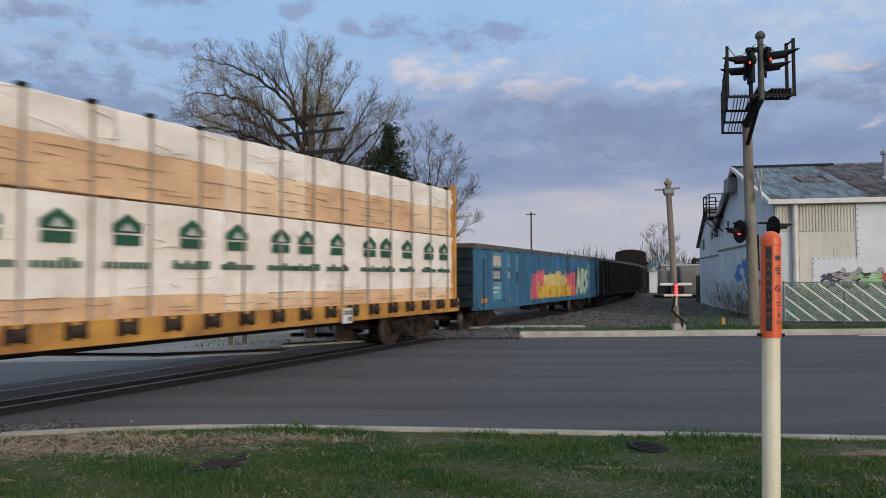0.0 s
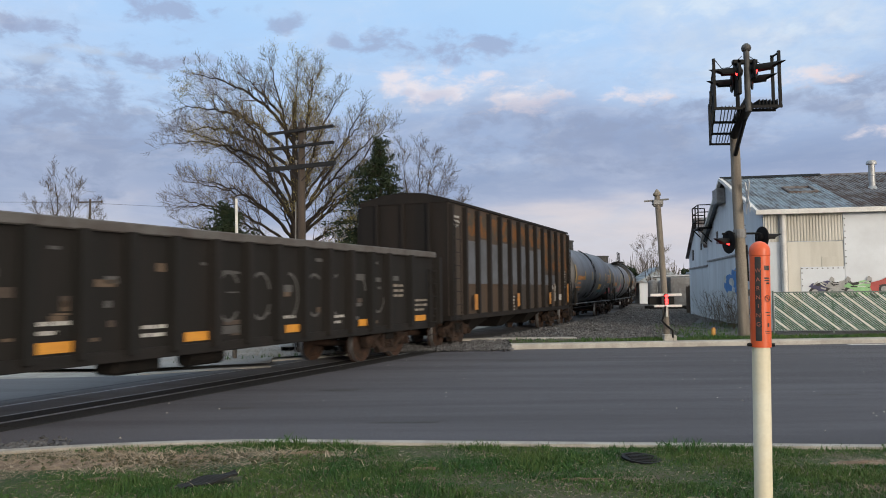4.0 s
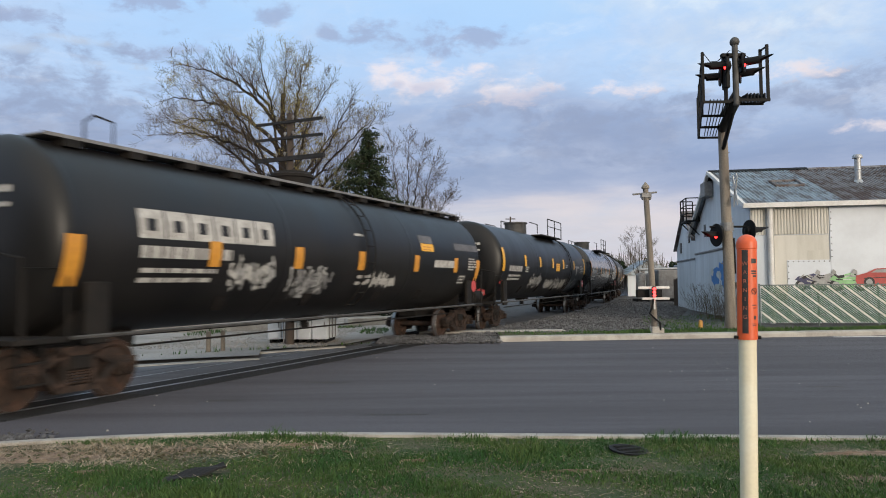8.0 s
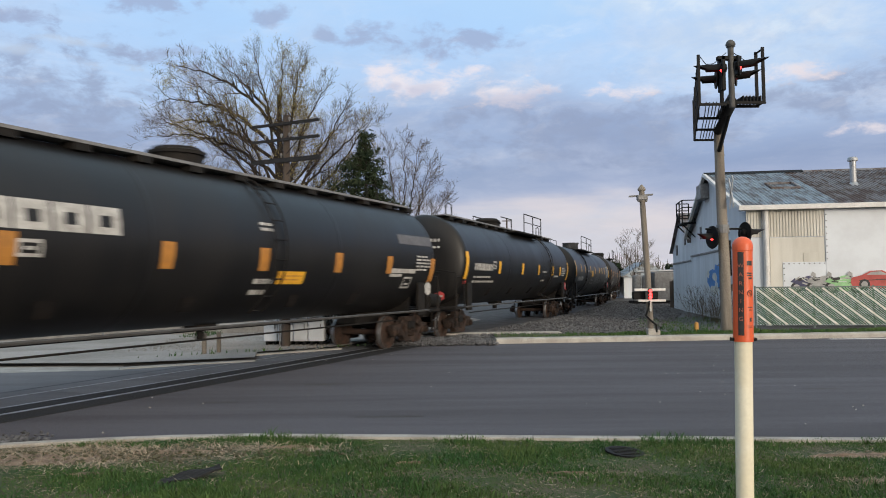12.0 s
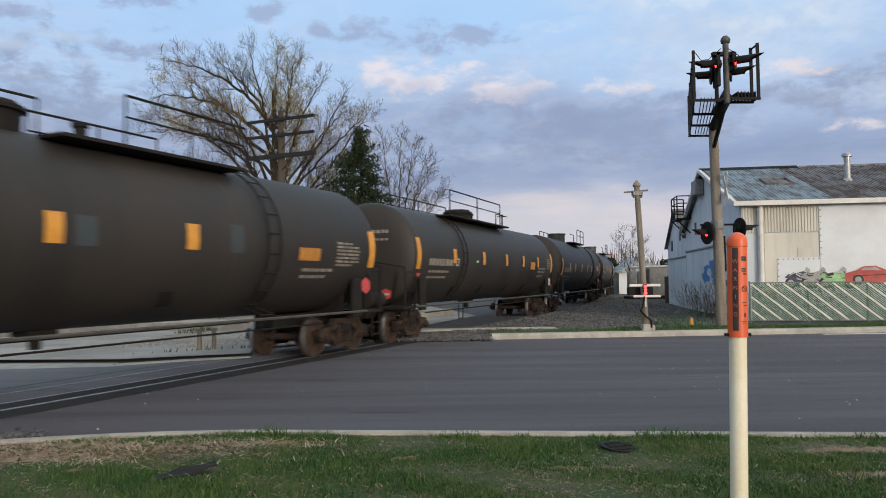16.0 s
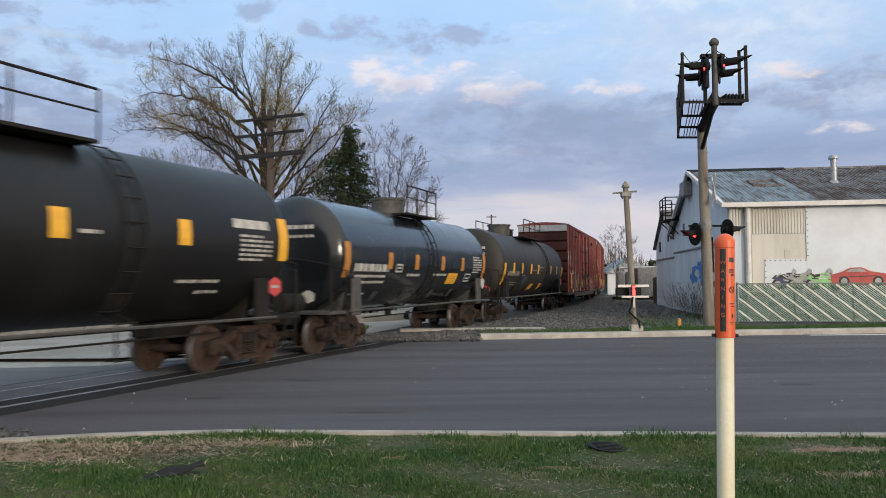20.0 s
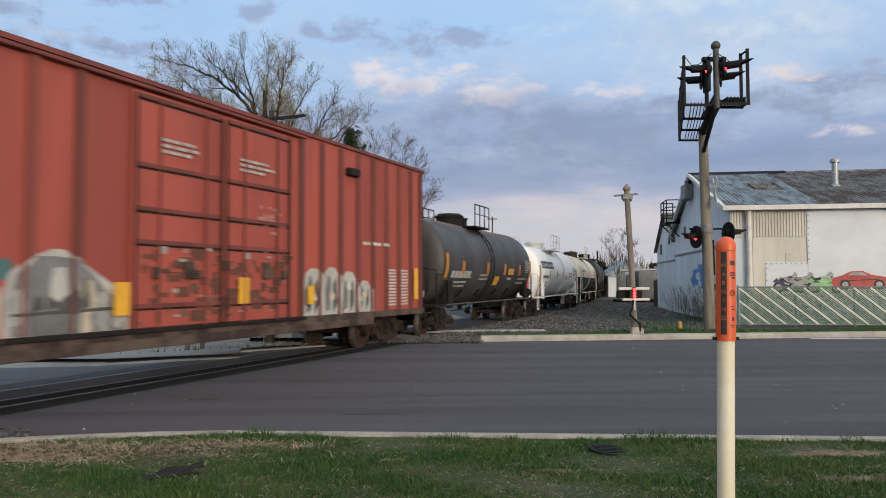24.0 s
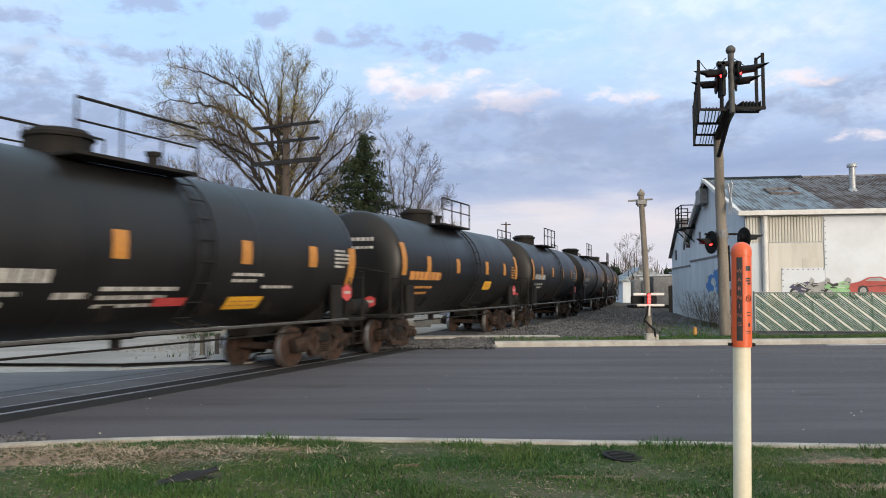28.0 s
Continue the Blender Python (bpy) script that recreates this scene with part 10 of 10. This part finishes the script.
    # crossbuck, nearly edge-on
    for a in (1, -1):
        part("crossbuck_board", Shape().box(-0.62, 0.62, -0.012, 0.012, -0.11, 0.11, 0.004, m=pose(bx0 + 0.24, by0 - 0.12, 4.80, 0, 0, 78) @ pose(0, 0, 0, 0, a * 50, 0)), TRIM, m, "white crossbuck board")
    part("conduit", Shape().tube([(bx0 + 0.2, by0 - 0.05, 2.0), (bx0 + 0.18, by0 - 0.05, 3.2)], 0.03, 6), BLACKMETAL, m)
    part("junction_box", bx(bx0 + 0.2, bx0 + 0.5, by0 - 0.1, by0 + 0.1, 1.5, 1.72, 0.02), GREYMETAL, m)
    for k in range(7):
        part("step_bolt", Shape().tube([(bx0 - 0.27 + 0.02 * k, by0, 1.6 + k * 0.75), (bx0 + 0.25 - 0.02 * k, by0, 1.6 + k * 0.75)], 0.014, 5), GREYMETAL, m)


signal_mast()


def gate_post():
    g = thing("crossing_post", "weathered post with a gate mechanism and small red lamp", "signal post", pose(0, 0, 0))
    x, y = 6.64, 23.4
    part("pole", Shape().tube([(x, y, 0.1), (x - 0.06, y, 2.0), (x - 0.19, y, 4.75)], [0.10, 0.095, 0.085], 12), POLEWOOD, g, smooth=True)
    part("cap", Shape().lathe([(0, 0.12), (0.05, 0.13), (0.10, 0.10), (0.2, 0.02), (0.21, 0.0)], (x - 0.19, y, 4.72), (0, 0, 1), 10), POLEWOOD, g)
    part("cross_arm", Shape().tube([(x - 0.6, y, 4.54), (x + 0.17, y, 4.6)], 0.03, 6), GREYMETAL, g)
    part("arm_bracket", bx(x - 0.34, x - 0.02, y - 0.1, y + 0.1, 4.42, 4.58, 0.02), GREYMETAL, g)
    for xx in (x - 0.28, x - 0.06):
        part("insulator", Shape().lathe([(0, 0.03), (0.04, 0.05), (0.1, 0.045), (0.14, 0.02)], (xx, y, 4.36), (0, 0, 1), 10), GREYMETAL, g)
    part("arm_board", bx(x - 0.52, x + 0.46, y - 0.13, y - 0.09, 1.54, 1.62, 0.01), TRIM, g)
    part("arm_board", bx(x - 0.40, x + 0.46, y - 0.13, y - 0.09, 1.20, 1.27, 0.01), TRIM, g)
    part("counterweight", bx(x - 0.5, x + 0.3, y + 0.12, y + 0.3, 1.28, 1.52, 0.02), BLACKMETAL, g)
    part("lamp_box", bx(x - 0.10, x + 0.02, y - 0.2, y - 0.1, 1.28, 1.62, 0.02), BLACKMETAL, g)
    for z in (1.54, 1.43, 1.33):
        part("red_lamp", Shape().lathe([(0, 0.055), (0.03, 0.045), (0.05, 0.0)], (x - 0.04, y - 0.2, z), (0, -1, 0), 12), RED_ON, g, "small lit red lamp")
    pts = [(x - 0.06, y - 0.14, 1.22), (x - 0.12, y - 0.18, 0.95), (x - 0.2, y - 0.2, 0.78), (x - 0.05, y - 0.2, 0.62), (x + 0.12, y - 0.18, 0.48), (x + 0.14, y - 0.15, 0.25)]
    part("cable", Shape().tube(pts, 0.032, 8), BLACKMETAL, g, smooth=True)
    part("conduit", Shape().tube([(x - 0.03, y - 0.13, 1.2), (x - 0.03, y - 0.13, 0.9)], 0.03, 6), TRIM, g)
    part("foot", Shape().box(x - 0.13, x + 0.14, y - 0.16, y + 0.14, 0.1, 0.36, 0.03).box(x + 0.14, x + 0.28, y - 0.1, y + 0.1, 0.1, 0.32, 0.03), CONCRETE, g)


gate_post()
tagged(part("bollard", Shape().lathe([(0, 0.0), (0.0, 0.07), (0.30, 0.07), (0.34, 0.06), (0.37, 0.0)], (8.78, 25.4, 0.08), (0, 0, 1), 14), YELLOW, smooth=True), "short yellow bollard in the verge grass", "bollard")


def marker_post():
    p = thing("marker_post", "cream pipeline marker post with an orange warning cap", "marker post", pose(1.40, 3.5, 0.0, 0, 1.1, 0))
    R = 0.040
    part("post", Shape().tube([(0, 0, 0.05), (0, 0, 1.52)], R, 28), CREAMPOST, p, smooth=True)
    cap = [(1.505, 0.0), (1.505, R + 0.0055), (1.93, R + 0.0045), (1.932, R + 0.0065)]
    cap += [(1.955 + 0.045 * math.sin(a), (R + 0.0065) * math.cos(a)) for a in frange(0.0, math.pi / 2, 7)]
    part("cap", Shape().lathe(cap, (0, 0, 0), (0, 0, 1), 32), ORANGE, p, "orange plastic cap", smooth=True)
    face = math.radians(-112)                 # towards the camera
    rr = R + 0.0062

    def on_cap(a0, a1, z0, z1, m, name, lift=0.0, parent=p):
        s = Shape()
        n = 6
        for i in range(n + 1):
            a = face + a0 + (a1 - a0) * i / n
            for z in (z0, z1):
                s.v.append(((rr + lift) * math.cos(a), (rr + lift) * math.sin(a), z))
        for i in range(n):
            s.f.append((2 * i, 2 * i + 2, 2 * i + 3, 2 * i + 1))
            s.m.append(0)
        return part(name, s, m, parent)

    on_cap(-0.50, 0.10, 1.535, 1.925, DECAL, "decal")
    right = math.radians(-112 + 62)
    for k, (a0, a1, z, h) in enumerate(((0.42, 1.0, 1.862, 0.022), (0.42, 1.0, 1.822, 0.007), (0.42, 1.0, 1.812, 0.006), (0.6, 1.0, 1.798, 0.008), (0.5, 1.0, 1.665, 0.004), (0.6, 1.0, 1.652, 0.004),
                                        (0.45, 1.0, 1.578, 0.003), (0.5, 1.0, 1.570, 0.003), (0.68, 0.9, 1.60, 0.018))):
        on_cap(a0, a1, z, z + h, DECAL, "print_bar", 0.0004)
    ring_ = Shape()
    ring_.tube([((rr + 0.001) * math.cos(face + 0.72 + 0.28 * math.cos(t)), (rr + 0.001) * math.sin(face + 0.72 + 0.28 * math.cos(t)), 1.732 + 0.014 * math.sin(t)) for t in frange(0, 6.28, 16)], 0.0014, 4, caps=False)
    ring_.tube([((rr + 0.001) * math.cos(face + 0.72 + 0.2 * s), (rr + 0.001) * math.sin(face + 0.72 + 0.2 * s), 1.732 - 0.010 * s) for s in (-1, 0, 1)], 0.0014, 4)
    part("pictogram", ring_, DECAL, p)
    # the word down the decal, letter under letter
    for k, ch in enumerate("WARNING"):
        cu = bpy.data.curves.new("letter", "FONT")
        cu.body, cu.size, cu.align_x, cu.extrude = ch, 0.027, "CENTER", 0.0004
        tmp = bpy.data.objects.new("letter", cu)
        scene.collection.objects.link(tmp)
        me = bpy.data.meshes.new_from_object(tmp)
        bpy.data.objects.remove(tmp)
        a = face - 0.20
        me.materials.clear()
        me.materials.append(DECALTEXT)
        ob = part("letter", me, None, p)
        ob.matrix_basis = Matrix.Translation(((rr + 0.0012) * math.cos(a), (rr + 0.0012) * math.sin(a), 1.852 - k * 0.0415)) @ pose(0, 0, 0, 0, 0, math.degrees(a) + 90) @ pose(0, 0, 0, 90, 0, 0)
    for s in (-1, 1):
        part("bolt", Shape().tube([(s * 0.043, 0, 1.515), (s * 0.062, 0, 1.515)], 0.008, 8), BLACKMETAL, p)


marker_post()

# ---------- beyond the track ----------


def telegraph_pole():
    t = thing("telegraph_pole", "old brown telegraph pole with three crossarms", "utility pole", pose(0, 0, 0))
    x, y = -4.42, 21.3
    part("pole", Shape().tube([(x, y, 0.0), (x + 0.02, y, 3.0), (x + 0.02, y, 6.75)], [0.13, 0.12, 0.095], 12), BROWNPOLE, t, smooth=True)
    d = Vector((math.cos(radians(12)), -math.sin(radians(12)) * 2.2, 0)).normalized()
    for k, (z, half, w) in enumerate(((6.48, 1.15, 0.035), (6.02, 1.15, 0.035), (5.42, 1.2, 0.06))):
        c = Vector((x + 0.02, y - 0.16, z))
        a, b = c - d * half, c + d * half
        up = Vector((0, 0, 0.05))
        n = Vector((-d.y, d.x, 0)) * 0.045
        arm = Shape()
        for wv in (w,):
            q = Vector((0, 0, wv))
            arm.add([a - n - q, b - n - q, b + n - q, a + n - q, a - n + q, b - n + q, b + n + q, a + n + q], [(0, 1, 2, 3), (4, 7, 6, 5), (0, 4, 5, 1), (1, 5, 6, 2), (2, 6, 7, 3), (3, 7, 4, 0)])
        part("crossarm", arm, ARMWOOD, t)
        for j in range(8):
            f = -1 + 2 * (j + 0.5) / 8
            if (j + k) % 3 == 0:
                continue
            o = c + d * half * f
            part("insulator", Shape().tube([o + Vector((0, 0, w)), o + Vector((0, 0, w + 0.08))], 0.012, 5).lathe([(0, 0.03), (0.03, 0.04), (0.07, 0.03), (0.09, 0.0)], o + Vector((0, 0, w + 0.06)), (0, 0, 1), 8), GREYMETAL, t)
        for s in (-1, 1):
            part("brace", Shape().tube([c + d * 0.45 * s - Vector((0, 0, w)), c + Vector((0, 0.08, -0.42))], 0.014, 5), ARMWOOD, t)
    part("conduit", Shape().tube([(x - 0.16, y - 0.05, 0.1), (x - 0.14, y - 0.05, 4.4)], 0.022, 6), GREYMETAL, t)


telegraph_pole()


def cabinets():
    for k, (x0, w, d) in enumerate(((-5.15, 0.42, 1.5), (-4.71, 0.42, 1.5), (-4.27, 0.42, 1.5), (-3.83, 0.46, 1.5))):
        c = thing("cabinet", "pale grey metal equipment cabinet on skids", "cabinet", pose(x0, 21.7 - k * 0.05, 0.10, 0, 0, -3), group="equipment cabinets")
        part("body", bx(0, w, 0, d, 0.10, 0.98, 0.02), CABINET, c)
        door = part("door", bx(0.02, w - 0.02, -0.02, 0.0, 0.13, 0.95, 0.006), CABINET, c)
        part("handle", bx(w - 0.10, w - 0.07, -0.05, -0.02, 0.45, 0.6, 0.004), GREYMETAL, door)
        for j in range(4):
            part("louvre", bx(0.08, w - 0.14, -0.028, -0.02, 0.7 + j * 0.04, 0.72 + j * 0.04), GREYMETAL, door)
        for xx in (0.06, w - 0.12):
            part("skid", bx(xx, xx + 0.06, 0.02, d - 0.05, 0.0, 0.10), BLACKMETAL, c)
        if k == 3:
            for j in range(3):
                part("side_rib", bx(w, w + 0.02, 0.2 + j * 0.45, 0.24 + j * 0.45, 0.12, 0.95), GREYMETAL, c)


cabinets()
for x, y in ((-6.05, 19.1), (-5.78, 19.45)):
    tagged(part("guard_post", Shape().box(x - 0.05, x + 0.05, y - 0.05, y + 0.05, 0.0, 0.62, 0.012), POLEWOOD), "short square wooden guard post", "post", group="guard posts")
for k, (x, y, l, a) in enumerate(((-2.2, 31.5, 4.5, 38), (-0.6, 35.2, 4.0, 46), (-9.5, 27.5, 6.0, 12), (-14.5, 25.0, 6.0, 10))):
    tagged(part("kerb_block", Shape().box(-l / 2, l / 2, -0.2, 0.2, 0.05, 0.42, 0.05, m=pose(x, y, 0, 0, 0, a)), CONCRETE), "long low pale concrete block in the lot", "concrete block", group="blocks")
wp = thing("light_pole", "thin white pole in front of the evergreen", "pole", pose(-11.4, 38.5, 0))
part("shaft", Shape().tube([(0.12, 0, 0), (0.0, 0, 6.75)], [0.10, 0.07], 10), TRIM, wp, smooth=True)


def far_pole(x, y, h, arm):
    p = thing("utility_pole", "far wooden utility pole with a crossarm", "utility pole", pose(x, y, 0), group="far utility poles")
    part("pole", Shape().tube([(0, 0, 0), (0, 0, h)], [0.17, 0.12], 8), BROWNPOLE, p)
    part("crossarm", bx(-arm, arm, -0.06, 0.06, h - 0.45, h - 0.3), BROWNPOLE, p)


far_pole(-44.7, 90, 13.6, 1.5)
far_pole(11.0, 120, 12.5, 0.8)
w = thing("power_line", "thin wire strung across the far side", "wire", pose(0, 0, 0))
part("wire", Shape().tube([(-70, 80, 12.6), (-44.7, 90, 13.1), (-32, 92, 12.5), (-17, 94, 12.2)], 0.02, 4), BLACKMETAL, w)


def yard_things():
    y = 62
    h = thing("yard_tank", "grey equipment skid with pale tanks behind the post", "equipment", pose(18.2, y, 0))
    part("base", bx(-2.2, 1.8, -0.8, 0.8, 0.05, 0.35, 0.03), BLACKMETAL, h)
    part("housing", bx(-0.4, 1.4, -0.7, 0.7, 0.35, 2.7, 0.05), GREYMETAL, h)
    for xx in (-1.7, -0.9):
        part("tank", Shape().lathe([(0, 0.0), (0.0, 0.38), (1.9, 0.38), (2.1, 0.25), (2.15, 0.0)], (xx, 0, 0.35), (0, 0, 1), 16), GREYMETAL, h, smooth=True)
    part("pipe", Shape().tube([(-1.8, -0.4, 2.75), (2.6, -0.4, 2.85)], 0.10, 10), GALV, h, smooth=True)
    part("frame_post", bx(1.6, 1.85, -0.5, -0.2, 0.05, 2.9, 0.02), GREYMETAL, h)
    house = thing("house", "small white house with a pale roof", "house", pose(24.0, 86, 0))
    part("wall", bx(-2.6, 2.6, 0, 5, 0, 2.6), SIDING, house)
    part("roof", Shape().prism([(-3.0, 2.5), (3.0, 2.5), (0, 4.3)], 5.6, lambda u, v, q: (u, -0.3 + q, v)), ROOFGREY, house)
    part("window", bx(-1.6, -0.7, -0.03, 0.0, 1.0, 2.0), DECAL, house)
    part("door", bx(0.4, 1.3, -0.03, 0.0, 0.0, 2.0), GREYMETAL, house)
    f = thing("board_fence", "dark weathered board fence beside the shed", "fence", pose(17.3, 50.5, 0))
    for k in range(9):
        part("board", bx(k * 0.2 - 1.6, k * 0.2 - 1.42, k * 0.15, k * 0.15 + 0.04, 0, 1.9 + 0.06 * (k % 2)), BROWNPOLE, f)
    lean = thing("lean_to", "small lean-to roof by the shed's far end", "lean-to", pose(17.8, 52.5, 0))
    part("roof", Shape().box(-1.2, 1.2, -1.0, 1.0, -0.05, 0.05, m=pose(0, 0, 2.5, 0, 18, 0)), GALV, lean)
    for xx in (-1.0, 1.0):
        part("post", bx(xx - 0.06, xx + 0.06, -0.9, -0.78, 0, 2.5 - xx * 0.25), BROWNPOLE, lean)


yard_things()

# dark iron covers lying in the lawn
for k, (x, y, a) in enumerate(((1.80, 7.35, 5),)):
    c = thing("drain_cover", "dark iron drain cover sunk in the grass", "drain cover", pose(x, y, 0.12, 3, 4, a))
    part("rim", Shape().lathe([(0.0, 0.0), (0.0, 0.19), (0.02, 0.19), (0.02, 0.16), (0.012, 0.155), (0.012, 0.0)], (0, 0, 0), (0, 0, 1), 24), BLACKMETAL, c)
    for j in range(5):
        part("bar", bx(-0.13 + 0.01, 0.13, -0.115 + j * 0.052, -0.095 + j * 0.052, 0.012, 0.022), BLACKMETAL, c)

pl = thing("rubber_mat", "dark bent rubber mat lying in the grass", "mat", pose(-2.19, 6.58, 0.13, 4, -5, 24))
rng_m = random.Random(5)
m_ = Shape()
nx_, ny_ = 8, 4
for i in range(nx_ + 1):
    for j in range(ny_ + 1):
        u, v = -0.25 + 0.5 * i / nx_, -0.10 + 0.2 * j / ny_ * (1 - 0.5 * abs(i / nx_ - 0.45))
        for zz in (0.0, 0.018):
            m_.v.append((u, v, zz + 0.035 * (i / nx_) ** 2 + 0.012 * math.sin(i * 1.1 + j)))
for i in range(nx_):
    for j in range(ny_):
        a, b = (i * (ny_ + 1) + j) * 2, ((i + 1) * (ny_ + 1) + j) * 2
        m_.f += [(a + 1, b + 1, b + 3, a + 3), (a, a + 2, b + 2, b)]
        if j == 0:
            m_.f.append((a, b, b + 1, a + 1))
        if j == ny_ - 1:
            m_.f.append((a + 2, a + 3, b + 3, b + 2))
m_.m = [0] * len(m_.f)
part("sheet", m_, RUBBER, pl)

# ---------- motion ----------


def motions():
    times = [0.0, 1 / 30, 0.2, 0.6] + [float(k) for k in range(1, 28)] + [27.4, 27.8, 28 - 1 / 30, 28.0]
    for car, half, mid in CARS:
        rows = []
        for t in times:
            s = mid - SPEED * t
            a, b = track(s - half)[0], track(s + half)[0]
            c = (a + b) / 2
            rows.append((t, pose(c.x, c.y, 0.008, 0, 0, math.degrees(math.atan2(b.y - a.y, b.x - a.x)))))
        walk(car, rows)
    # the wheelsets turn while their car rolls past
    place = {car: mid for car, _, mid in CARS}
    for car, wheel, ax in WHEELSETS:
        t_in, t_out = (place[car] - 75) / SPEED, (place[car] + 14) / SPEED
        first, last = max(0, int(t_in * FPS)), min(28 * FPS, int(t_out * FPS))
        angle = [math.degrees(SPEED * k / FPS / WHEEL_R) for k in (0, 1)][1]
        rows = [] if first == 0 else [(0.0, pose(ax, 0, WHEEL_R))]
        rows += [(k / FPS, pose(ax, 0, WHEEL_R, 0, -angle * (k - first), 0)) for k in range(first, last + 1)]
        if last < 28 * FPS:
            rows.append((28.0, rows[-1][1]))
        if len(rows) > 1:
            walk(wheel, rows)


motions()
